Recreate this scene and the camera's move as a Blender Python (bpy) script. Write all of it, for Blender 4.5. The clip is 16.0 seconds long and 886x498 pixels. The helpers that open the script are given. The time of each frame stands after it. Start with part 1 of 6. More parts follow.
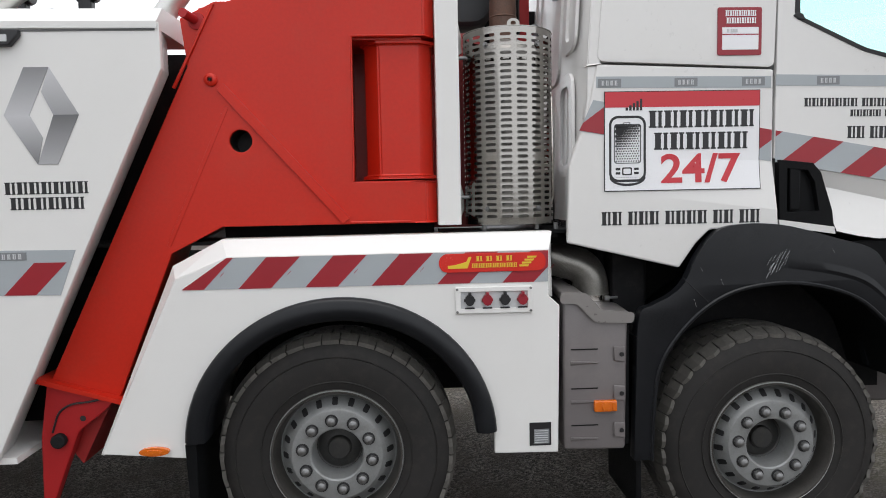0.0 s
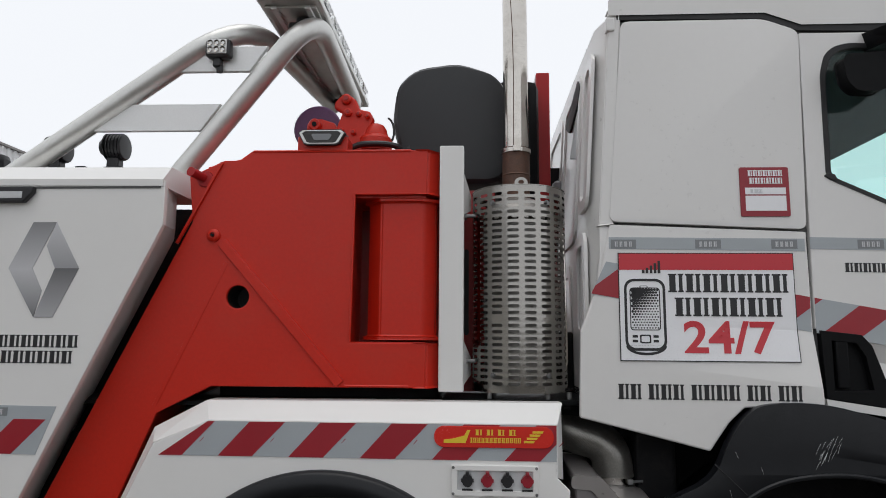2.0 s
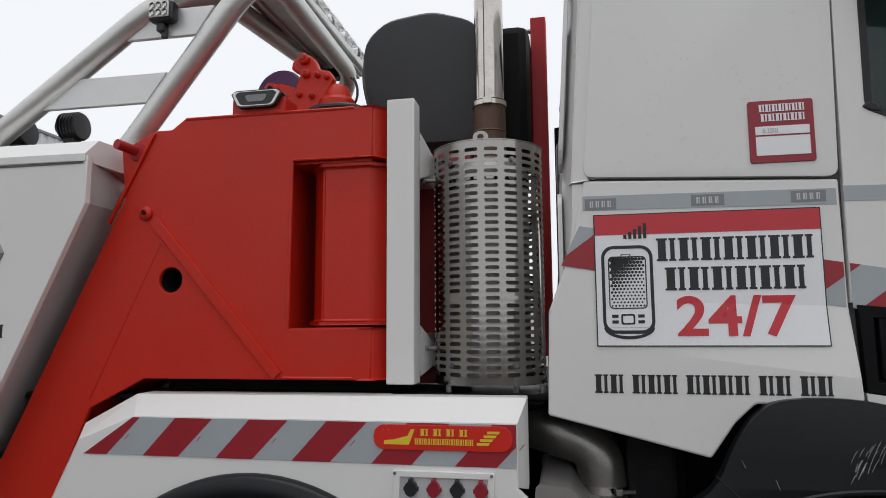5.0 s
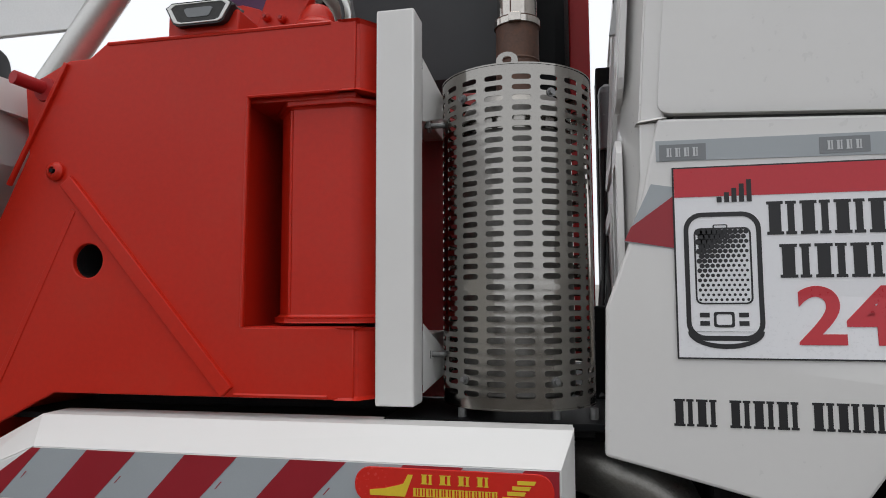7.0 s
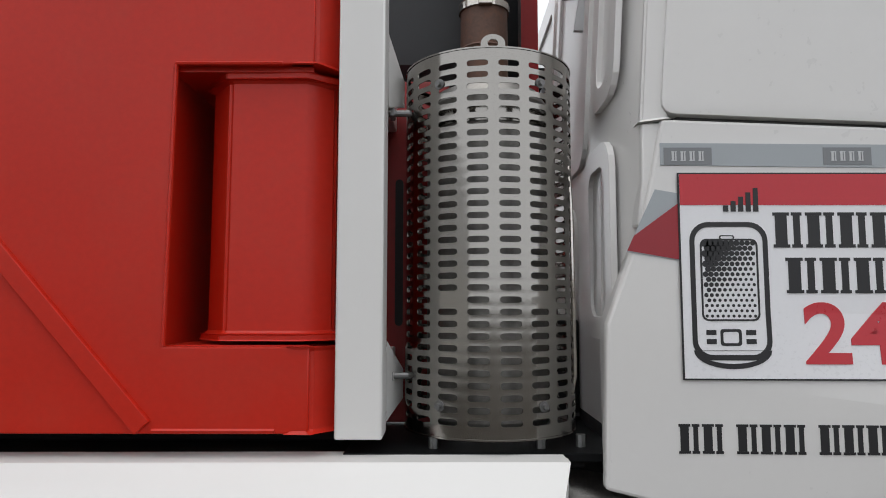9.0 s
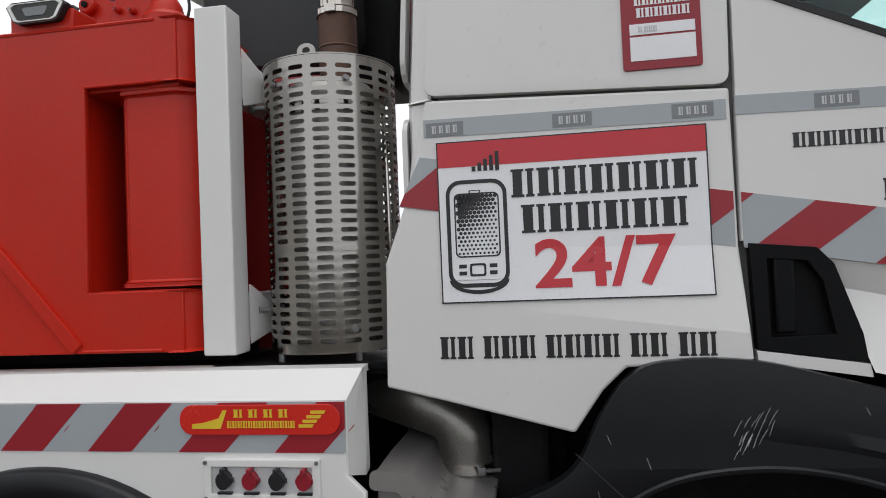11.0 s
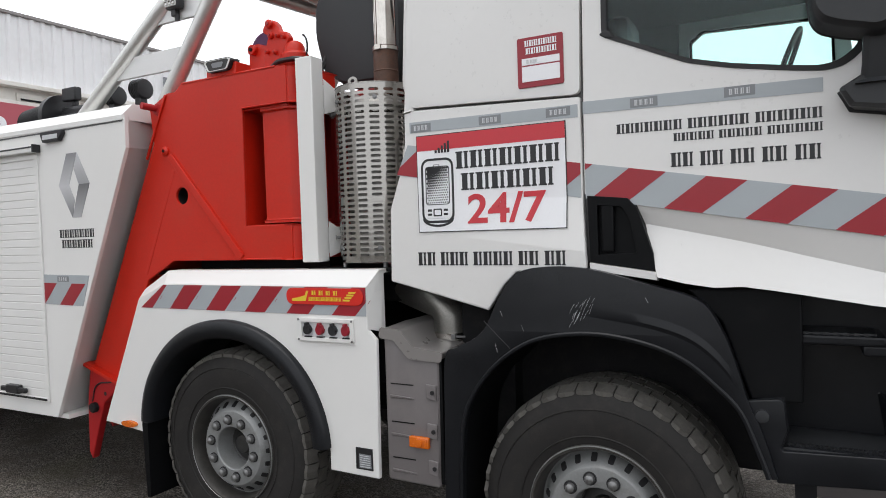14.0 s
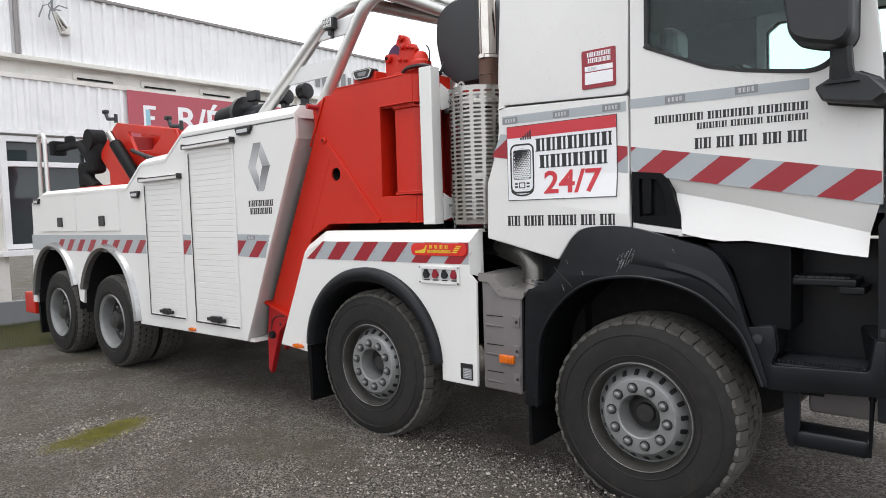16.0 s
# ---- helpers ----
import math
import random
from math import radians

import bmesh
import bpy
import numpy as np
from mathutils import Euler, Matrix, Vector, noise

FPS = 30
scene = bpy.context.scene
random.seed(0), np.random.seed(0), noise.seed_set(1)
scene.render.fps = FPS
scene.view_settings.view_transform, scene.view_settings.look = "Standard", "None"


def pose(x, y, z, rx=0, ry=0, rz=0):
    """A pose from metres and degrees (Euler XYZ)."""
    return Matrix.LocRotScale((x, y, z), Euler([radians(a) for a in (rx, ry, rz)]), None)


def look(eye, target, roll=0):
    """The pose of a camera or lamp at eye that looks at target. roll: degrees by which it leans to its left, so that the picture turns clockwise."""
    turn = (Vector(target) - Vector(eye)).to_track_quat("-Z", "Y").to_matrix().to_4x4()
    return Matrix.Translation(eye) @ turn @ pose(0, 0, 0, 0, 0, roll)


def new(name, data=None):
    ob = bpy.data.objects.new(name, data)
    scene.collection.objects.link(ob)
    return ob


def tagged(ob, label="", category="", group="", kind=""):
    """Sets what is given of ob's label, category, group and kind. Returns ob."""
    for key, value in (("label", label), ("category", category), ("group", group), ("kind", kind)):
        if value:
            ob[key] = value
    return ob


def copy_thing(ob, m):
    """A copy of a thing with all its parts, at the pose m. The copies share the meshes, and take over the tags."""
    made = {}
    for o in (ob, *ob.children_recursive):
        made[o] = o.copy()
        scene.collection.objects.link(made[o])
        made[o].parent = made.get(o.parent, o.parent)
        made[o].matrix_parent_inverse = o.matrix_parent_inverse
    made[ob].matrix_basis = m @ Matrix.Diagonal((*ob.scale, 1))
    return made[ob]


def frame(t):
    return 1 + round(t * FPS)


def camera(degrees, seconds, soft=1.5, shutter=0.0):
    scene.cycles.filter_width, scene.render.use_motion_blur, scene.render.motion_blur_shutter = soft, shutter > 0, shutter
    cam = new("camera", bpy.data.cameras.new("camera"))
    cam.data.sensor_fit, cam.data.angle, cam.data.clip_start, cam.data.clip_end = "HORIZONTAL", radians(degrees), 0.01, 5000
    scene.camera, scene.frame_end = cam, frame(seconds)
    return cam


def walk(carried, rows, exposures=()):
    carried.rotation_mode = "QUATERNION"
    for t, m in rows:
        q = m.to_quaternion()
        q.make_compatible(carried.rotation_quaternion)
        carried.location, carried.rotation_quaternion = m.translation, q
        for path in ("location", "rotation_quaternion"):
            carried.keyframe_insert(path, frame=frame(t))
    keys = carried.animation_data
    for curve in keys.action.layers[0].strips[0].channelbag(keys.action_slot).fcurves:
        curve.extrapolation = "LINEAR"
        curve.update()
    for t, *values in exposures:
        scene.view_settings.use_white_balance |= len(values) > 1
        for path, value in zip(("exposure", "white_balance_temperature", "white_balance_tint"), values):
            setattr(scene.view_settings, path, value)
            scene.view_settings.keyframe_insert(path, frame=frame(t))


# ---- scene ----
cam = camera(67.1, 16.0, 0.95)
METRES, EYE, TILT, LEAN, TURN = 6.2, 1.66, 0.0, 0.0, -2.7
ROWS = [
    (0.0, 0.0, 0.0, 0.0, -0.09, -4.39, 1.19),
    (0.5, 0.0061, 0.0211, 0.0076, 1.32, -0.08, 0.42),
    (1.0, 0.0167, 0.0324, 0.0092, 2.62, 2.69, 0.16),
    (1.5, 0.0349, 0.0356, 0.0137, 4.07, 4.91, -0.2),
    (2.0, 0.0462, 0.0343, 0.0161, 5.45, 7.68, -0.41),
    (2.5, 0.0591, 0.0314, 0.0157, 5.93, 9.16, -0.06),
    (3.0, 0.075, 0.0393, 0.0152, 6.95, 10.21, 0.13),
    (3.5, 0.093, 0.062, 0.0136, 8.3, 10.62, 0.08),
    (4.0, 0.1176, 0.0865, 0.0125, 10.0, 9.62, 0.02),
    (6.5, 0.1292, 0.1942, 0.0186, 16.51, 4.58, 0.99),
    (7.0, 0.1025, 0.2341, 0.0231, 14.73, 4.82, 0.23),
    (7.5, 0.0739, 0.2545, 0.0262, 9.06, 5.23, -0.17),
    (8.0, 0.052, 0.2648, 0.0281, 6.87, 5.38, -0.2),
    (8.5, 0.043, 0.2678, 0.0303, 3.73, 5.38, -0.53),
    (9.0, 0.0507, 0.2652, 0.0271, 2.99, 5.19, -0.02),
    (9.5, 0.084, 0.2545, 0.0238, 2.97, 4.55, 1.61),
    (12.0, 0.2568, 0.1604, 0.0102, 20.37, 0.44, 2.11),
    (12.5, 0.2887, 0.1325, 0.0058, 23.12, 0.24, 2.19),
    (13.0, 0.3273, 0.1114, 0.0068, 24.56, -0.8, 1.98),
    (13.5, 0.3764, 0.0975, 0.0029, 27.2, -1.43, 1.93),
    (14.0, 0.4092, 0.0694, 0.0045, 30.74, -1.74, 1.94),
    (14.5, 0.4381, 0.032, 0.0011, 34.79, -1.76, 1.87),
    (15.0, 0.4729, 0.0092, -0.0011, 37.16, -2.18, 1.54),
    (15.5, 0.5126, -0.0112, -0.0032, 40.16, -3.04, 1.35),
    (16.0, 0.5404, -0.0458, -0.0056, 42.34, -3.31, 1.83),
]
walk(cam, [(t, pose(0, 0, EYE, TILT, LEAN, TURN) @ pose(METRES * x, METRES * y, METRES * z, 90 + pitch, roll, yaw)) for t, x, y, z, yaw, pitch, roll in ROWS],
     exposures=[(0.0, -0.47), (1.0, -0.75), (2.0, -1.1), (2.7, -1.2), (3.5, -1.28), (4.2, -1.2), (6.5, -1.03), (9.0, -0.86), (9.7, -0.91), (12.0, -0.88), (12.5, -0.76), (13.5, -0.59), (14.5, -0.49), (15.0, -0.5), (16.0, -0.25)])

# ---- world and light: a bright overcast day ----
from mathutils.geometry import tessellate_polygon

world = bpy.data.worlds.new("overcast_sky")
scene.world = world
world.use_nodes = True
wn, wl = world.node_tree.nodes, world.node_tree.links
sky = wn.new("ShaderNodeTexSky")
sky.sky_type, sky.sun_disc = "NISHITA", False
sky.sun_elevation, sky.sun_rotation = radians(82), radians(197)
sky.dust_density, sky.ozone_density, sky.air_density = 4.0, 1.0, 1.0
pale = wn.new("ShaderNodeHueSaturation")
pale.inputs["Saturation"].default_value = 0.08
wl.new(sky.outputs[0], pale.inputs["Color"])
cloud = wn.new("ShaderNodeMix")
cloud.data_type = "RGBA"
cloud.inputs["Factor"].default_value = 0.9
cloud.inputs[7].default_value = (18.45, 18.95, 19.85, 1)
wl.new(pale.outputs[0], cloud.inputs[6])
wl.new(cloud.outputs[2], wn["Background"].inputs["Color"])
wn["Background"].inputs["Strength"].default_value = 0.115

sun_data = bpy.data.lights.new("sun", "SUN")
sun_data.energy, sun_data.angle, sun_data.color = 1.5, radians(45), (1.0, 0.97, 0.93)
sun = new("sun", sun_data)
sun.matrix_world = look((-0.5, -1.6, 12), (0, 0, 0))


# ---- materials ----
def material(name, color, rough=0.5, metal=0.0, vary=0.1, scale=3.0, bump=0.0, fine=120.0, coat=0.0, dirt=None, dirt_amount=0.0, spread=0.0, spec=0.5, grime=10):
    """A painted, plastic or metal surface with variation at two scales, in world metres."""
    m = bpy.data.materials.new(name)
    m.use_nodes = True
    n, l = m.node_tree.nodes, m.node_tree.links
    b = n["Principled BSDF"]
    b.inputs["Metallic"].default_value = metal
    b.inputs["Specular IOR Level"].default_value = spec
    b.inputs["Coat Weight"].default_value = coat
    b.inputs["Coat Roughness"].default_value = 0.12
    co = n.new("ShaderNodeTexCoord")
    big = n.new("ShaderNodeTexNoise")
    big.inputs["Scale"].default_value, big.inputs["Detail"].default_value = scale, 6
    small = n.new("ShaderNodeTexNoise")
    small.inputs["Scale"].default_value, small.inputs["Detail"].default_value = fine, 4
    l.new(co.outputs["Object"], big.inputs["Vector"])
    l.new(co.outputs["Object"], small.inputs["Vector"])
    add = n.new("ShaderNodeMath")
    add.operation = "ADD"
    l.new(big.outputs["Fac"], add.inputs[0])
    l.new(small.outputs["Fac"], add.inputs[1])
    rng = n.new("ShaderNodeMapRange")
    rng.inputs["From Min"].default_value, rng.inputs["From Max"].default_value = 0.6, 1.4
    rng.inputs["To Min"].default_value, rng.inputs["To Max"].default_value = 1 - vary, 1 + vary
    l.new(add.outputs[0], rng.inputs["Value"])
    hsv = n.new("ShaderNodeHueSaturation")
    hsv.inputs["Color"].default_value = (*color, 1)
    l.new(rng.outputs[0], hsv.inputs["Value"])
    out = hsv.outputs[0]
    if spread:
        info = n.new("ShaderNodeObjectInfo")
        r2 = n.new("ShaderNodeMapRange")
        r2.inputs["To Min"].default_value, r2.inputs["To Max"].default_value = 1 - spread, 1 + spread
        l.new(info.outputs["Random"], r2.inputs["Value"])
        h2 = n.new("ShaderNodeHueSaturation")
        l.new(r2.outputs[0], h2.inputs["Value"])
        l.new(out, h2.inputs["Color"])
        out = h2.outputs[0]
    if dirt:
        dn = n.new("ShaderNodeTexNoise")
        dn.inputs["Scale"].default_value, dn.inputs["Detail"].default_value, dn.inputs["Roughness"].default_value = scale * 2.3, grime, 0.7 if grime > 4 else 0.5
        l.new(co.outputs["Object"], dn.inputs["Vector"])
        dr = n.new("ShaderNodeMapRange")
        dr.inputs["From Min"].default_value, dr.inputs["From Max"].default_value = 0.5, 0.75
        dr.inputs["To Max"].default_value = dirt_amount
        l.new(dn.outputs["Fac"], dr.inputs["Value"])
        mix = n.new("ShaderNodeMix")
        mix.data_type = "RGBA"
        l.new(dr.outputs[0], mix.inputs["Factor"])
        l.new(out, mix.inputs[6])
        mix.inputs[7].default_value = (*dirt, 1)
        out = mix.outputs[2]
    l.new(out, b.inputs["Base Color"])
    rr = n.new("ShaderNodeMapRange")
    rr.inputs["From Min"].default_value, rr.inputs["From Max"].default_value = 0.6, 1.4
    rr.inputs["To Min"].default_value, rr.inputs["To Max"].default_value = max(0.02, rough * 0.8), min(1, rough * 1.2)
    l.new(add.outputs[0], rr.inputs["Value"])
    l.new(rr.outputs[0], b.inputs["Roughness"])
    if bump:
        bp = n.new("ShaderNodeBump")
        bp.inputs["Strength"].default_value, bp.inputs["Distance"].default_value = bump, 0.004
        l.new(add.outputs[0], bp.inputs["Height"])
        l.new(bp.outputs[0], b.inputs["Normal"])
    return m


def glass(name, color, rough=0.0):
    m = bpy.data.materials.new(name)
    m.use_nodes = True
    b = m.node_tree.nodes["Principled BSDF"]
    b.inputs["Base Color"].default_value = (*color, 1)
    b.inputs["Transmission Weight"].default_value = 1.0
    b.inputs["Roughness"].default_value = rough
    b.inputs["IOR"].default_value = 1.3
    return m


WHITE = material("white_truck_paint", (0.70, 0.69, 0.675), 0.32, vary=0.012, scale=1.2, fine=40, coat=0.35, dirt=(0.6, 0.57, 0.52), dirt_amount=0.10, grime=2)
WHITE2 = material("white_bodywork_paint", (0.735, 0.727, 0.71), 0.36, vary=0.010, scale=0.9, fine=12, dirt=(0.62, 0.6, 0.56), dirt_amount=0.08, grime=2)
RED = material("red_crane_paint", (0.515, 0.018, 0.0065), 0.36, vary=0.08, scale=1.6, spec=0.32, bump=0.02, fine=60, dirt=(0.42, 0.05, 0.03), dirt_amount=0.3)
CRANEDARK = material("crimson_and_shaded_red", (0.36, 0.014, 0.016), 0.45, vary=0.08, scale=2, spec=0.3)
DARKRED = material("dark_and_shaded_red", (0.30, 0.014, 0.014), 0.45, vary=0.12, scale=4, dirt=(0.1, 0.03, 0.02), dirt_amount=0.4)
SILVERFILM = material("grey_reflective_film", (0.36, 0.39, 0.41), 0.35, vary=0.04, scale=8, fine=400)
REDFILM = material("dark_red_reflective_film", (0.30, 0.012, 0.022), 0.33, vary=0.06, scale=8, fine=400)
GREYFILM = material("dark_grey_film", (0.20, 0.21, 0.22), 0.4, vary=0.05, scale=8, fine=300)
LIGHTFILM = material("light_grey_print", (0.55, 0.56, 0.57), 0.4, vary=0.04)
INK = material("black_ink", (0.013, 0.013, 0.015), 0.4, vary=0.1)
STICKERWHITE = material("white_sticker_vinyl", (0.80, 0.80, 0.82), 0.3, vary=0.02, scale=2)
STICKERRED = material("red_sticker_vinyl", (0.52, 0.022, 0.035), 0.3, vary=0.04)
CRIMSON = material("crimson_sticker_vinyl", (0.27, 0.010, 0.022), 0.35, vary=0.05)
YELLOW = material("yellow_print", (0.72, 0.52, 0.03), 0.4, vary=0.06)
BADGERED = material("badge_red", (0.62, 0.02, 0.012), 0.25, vary=0.04, coat=0.3)
BLACKPL = material("black_grained_plastic", (0.0055, 0.0058, 0.0065), 0.45, spec=0.10, vary=0.25, scale=3, bump=0.15, fine=500, dirt=(0.02, 0.019, 0.018), dirt_amount=0.25)
FENDER = material("dark_grey_fender_plastic", (0.0080, 0.0088, 0.0108), 0.32, spec=0.27, vary=0.2, scale=2.5, bump=0.1, fine=600, dirt=(0.034, 0.036, 0.040), dirt_amount=0.16)
DARK = material("dark_chassis_steel", (0.009, 0.009, 0.010), 0.75, spec=0.2, vary=0.4, scale=5, dirt=(0.03, 0.027, 0.025), dirt_amount=0.5)
# seal black; also fills holes and slots, putting their darkness into the colour
SEAM = material("black_seal_and_hole_fill", (0.012, 0.012, 0.013), 0.6, vary=0.2)
PANELGAP = material("grey_panel_gap", (0.10, 0.10, 0.10), 0.7, vary=0.2)
RUBBER = material("dusty_tyre_rubber", (0.0165, 0.0152, 0.0146), 0.7, vary=0.3, scale=4, bump=0.2, fine=200, dirt=(0.044, 0.0385, 0.034), dirt_amount=0.5, spec=0.35)
TREAD = material("dusty_tread_rubber", (0.080, 0.075, 0.068), 0.85, vary=0.3, scale=9, bump=0.3, fine=150, dirt=(0.13, 0.12, 0.105), dirt_amount=0.7)
# rim grey darkened to carry the barrel's shade in its colour
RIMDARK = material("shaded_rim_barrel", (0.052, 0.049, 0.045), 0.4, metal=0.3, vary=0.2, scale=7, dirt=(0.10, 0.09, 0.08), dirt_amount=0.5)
RIM = material("grey_painted_rim", (0.235, 0.24, 0.24), 0.40, metal=0.25, vary=0.12, scale=7, dirt=(0.13, 0.12, 0.11), dirt_amount=0.45)
HUBGREY = material("dark_grey_casting", (0.032, 0.032, 0.031), 0.5, metal=0.2, vary=0.3, scale=9, dirt=(0.09, 0.08, 0.07), dirt_amount=0.5)
NUT = material("bare_steel_nut", (0.21, 0.21, 0.21), 0.38, metal=0.7, vary=0.2, scale=30)
STEEL = material("brushed_stainless_steel", (0.325, 0.312, 0.290), 0.16, metal=1.0, vary=0.03, scale=4, fine=30)
PIPE = material("heat_stained_stainless", (0.56, 0.53, 0.49), 0.13, metal=1.0, vary=0.08, scale=5, dirt=(0.34, 0.29, 0.24), dirt_amount=0.3, grime=3)
RUST = material("rusty_pipe_collar", (0.10, 0.055, 0.04), 0.55, metal=0.4, vary=0.35, scale=14, dirt=(0.17, 0.07, 0.035), dirt_amount=0.6)
SILENCER = material("dull_silencer_steel", (0.26, 0.25, 0.235), 0.40, metal=0.7, vary=0.25, scale=8)
ALU = material("matt_aluminium_tube", (0.62, 0.62, 0.60), 0.38, metal=0.75, vary=0.06, scale=5, dirt=(0.4, 0.39, 0.37), dirt_amount=0.3)
ARCH = material("dull_bright_metal", (0.42, 0.42, 0.42), 0.3, metal=0.9, vary=0.08, scale=5)
ALU2 = material("anodised_aluminium", (0.68, 0.68, 0.675), 0.38, metal=0.4, vary=0.05, scale=5)
TANKGREY = material("taupe_grey_plastic", (0.155, 0.141, 0.141), 0.36, vary=0.06, scale=3, bump=0.05, dirt=(0.24, 0.22, 0.2), dirt_amount=0.3)
TANKTOP = material("light_grey_aluminium_cover", (0.235, 0.22, 0.213), 0.30, metal=0.2, vary=0.03, scale=3, fine=30)
AMBER = material("amber_lens", (0.62, 0.13, 0.006), 0.25, vary=0.1, coat=0.6)
PURPLE = material("dark_purple_disc", (0.10, 0.035, 0.11), 0.45, vary=0.2)
CABINSIDE = material("grey_cab_trim", (0.10, 0.115, 0.12), 0.8, vary=0.1)
CLAD = material("white_ribbed_cladding", (0.80, 0.80, 0.81), 0.5, vary=0.05, scale=0.7, dirt=(0.5, 0.49, 0.46), dirt_amount=0.3)
CONCRETE = material("pale_painted_concrete", (0.72, 0.70, 0.66), 0.85, vary=0.08, scale=1.2, bump=0.2, dirt=(0.36, 0.33, 0.28), dirt_amount=0.45)
BANNER = material("faded_red_banner", (0.42, 0.085, 0.11), 0.6, vary=0.06, scale=1.5)
BLUE = material("pale_blue_print", (0.30, 0.52, 0.62), 0.5, vary=0.1)
DARKGLASS = material("dark_window_glass", (0.035, 0.045, 0.05), 0.06, vary=0.2)
CHARCOAL = material("charcoal_moulded_plastic", (0.021, 0.0225, 0.025), 0.48, spec=0.4, vary=0.15, scale=3, bump=0.12, fine=500, dirt=(0.045, 0.043, 0.041), dirt_amount=0.2)
GLASS = glass("green_tinted_glass", (0.74, 0.93, 0.90))
CLEAR = glass("clear_lamp_plastic", (0.95, 0.96, 0.97), 0.05)


def hose_material():
    m = material("woven_steel_hose", (0.27, 0.26, 0.24), 0.33, metal=0.8, vary=0.2, scale=10)
    n, l = m.node_tree.nodes, m.node_tree.links
    wave = n.new("ShaderNodeTexChecker")
    wave.inputs["Scale"].default_value = 150
    co = n.new("ShaderNodeTexCoord")
    l.new(co.outputs["Object"], wave.inputs["Vector"])
    bp = n.new("ShaderNodeBump")
    bp.inputs["Strength"].default_value, bp.inputs["Distance"].default_value = 0.8, 0.003
    l.new(wave.outputs["Fac"], bp.inputs["Height"])
    l.new(bp.outputs[0], n["Principled BSDF"].inputs["Normal"])
    return m


HOSE = hose_material()


def gravel_material():
    m = bpy.data.materials.new("compacted_gravel")
    m.use_nodes = True
    n, l = m.node_tree.nodes, m.node_tree.links
    b = n["Principled BSDF"]
    b.inputs["Roughness"].default_value = 0.95
    co = n.new("ShaderNodeTexCoord")
    vor = n.new("ShaderNodeTexVoronoi")
    vor.inputs["Scale"].default_value = 95
    l.new(co.outputs["Object"], vor.inputs["Vector"])
    ramp = n.new("ShaderNodeValToRGB")
    ramp.color_ramp.elements[0].color, ramp.color_ramp.elements[1].color = (0.030, 0.025, 0.021, 1), (0.25, 0.222, 0.195, 1)
    ramp.color_ramp.elements[0].position, ramp.color_ramp.elements[1].position = 0.30, 1.0
    sep = n.new("ShaderNodeSeparateColor")
    l.new(vor.outputs["Color"], sep.inputs[0])
    l.new(sep.outputs[0], ramp.inputs["Fac"])
    big = n.new("ShaderNodeTexNoise")
    big.inputs["Scale"].default_value, big.inputs["Detail"].default_value, big.inputs["Roughness"].default_value = 1.5, 9, 0.72
    l.new(co.outputs["Object"], big.inputs["Vector"])
    earth = n.new("ShaderNodeMapRange")
    earth.inputs["From Min"].default_value, earth.inputs["From Max"].default_value = 0.42, 0.60
    earth.inputs["To Max"].default_value = 0.82
    l.new(big.outputs["Fac"], earth.inputs["Value"])
    mix = n.new("ShaderNodeMix")
    mix.data_type = "RGBA"
    l.new(earth.outputs[0], mix.inputs["Factor"])
    l.new(ramp.outputs[0], mix.inputs[6])
    mix.inputs[7].default_value = (0.054, 0.043, 0.032, 1)
    moss = n.new("ShaderNodeTexNoise")
    moss.inputs["Scale"].default_value, moss.inputs["Detail"].default_value, moss.inputs["Roughness"].default_value = 0.55, 10, 0.72
    shift = n.new("ShaderNodeMapping")
    shift.inputs["Location"].default_value = (3.1, 1.7, 0)
    l.new(co.outputs["Object"], shift.inputs["Vector"])
    l.new(shift.outputs[0], moss.inputs["Vector"])
    mr = n.new("ShaderNodeMapRange")
    mr.inputs["From Min"].default_value, mr.inputs["From Max"].default_value = 0.52, 0.68
    mr.inputs["To Max"].default_value = 0.75
    l.new(moss.outputs["Fac"], mr.inputs["Value"])
    mix2 = n.new("ShaderNodeMix")
    mix2.data_type = "RGBA"
    l.new(mr.outputs[0], mix2.inputs["Factor"])
    l.new(mix.outputs[2], mix2.inputs[6])
    mix2.inputs[7].default_value = (0.062, 0.058, 0.027, 1)
    l.new(mix2.outputs[2], b.inputs["Base Color"])
    bp = n.new("ShaderNodeBump")
    bp.inputs["Strength"].default_value, bp.inputs["Distance"].default_value = 0.9, 0.012
    l.new(vor.outputs["Distance"], bp.inputs["Height"])
    bp.invert = True
    l.new(bp.outputs[0], b.inputs["Normal"])
    return m


GRAVEL = gravel_material()


def graded_print(name, z0, z1, low, high):
    """A printed film that fades from one grey to another up its height."""
    m = material(name, (low, low, low * 1.03), 0.33, vary=0.04, scale=6)
    n, l = m.node_tree.nodes, m.node_tree.links
    co, sep, rng, mix = n.new("ShaderNodeTexCoord"), n.new("ShaderNodeSeparateXYZ"), n.new("ShaderNodeMapRange"), n.new("ShaderNodeMix")
    l.new(co.outputs["Object"], sep.inputs[0])
    rng.inputs["From Min"].default_value, rng.inputs["From Max"].default_value = z0, z1
    l.new(sep.outputs["Z"], rng.inputs["Value"])
    mix.data_type = "RGBA"
    l.new(rng.outputs[0], mix.inputs["Factor"])
    mix.inputs[6].default_value, mix.inputs[7].default_value = (low, low, low * 1.03, 1), (high, high, high * 1.03, 1)
    l.new(mix.outputs[2], n["Principled BSDF"].inputs["Base Color"])
    return m


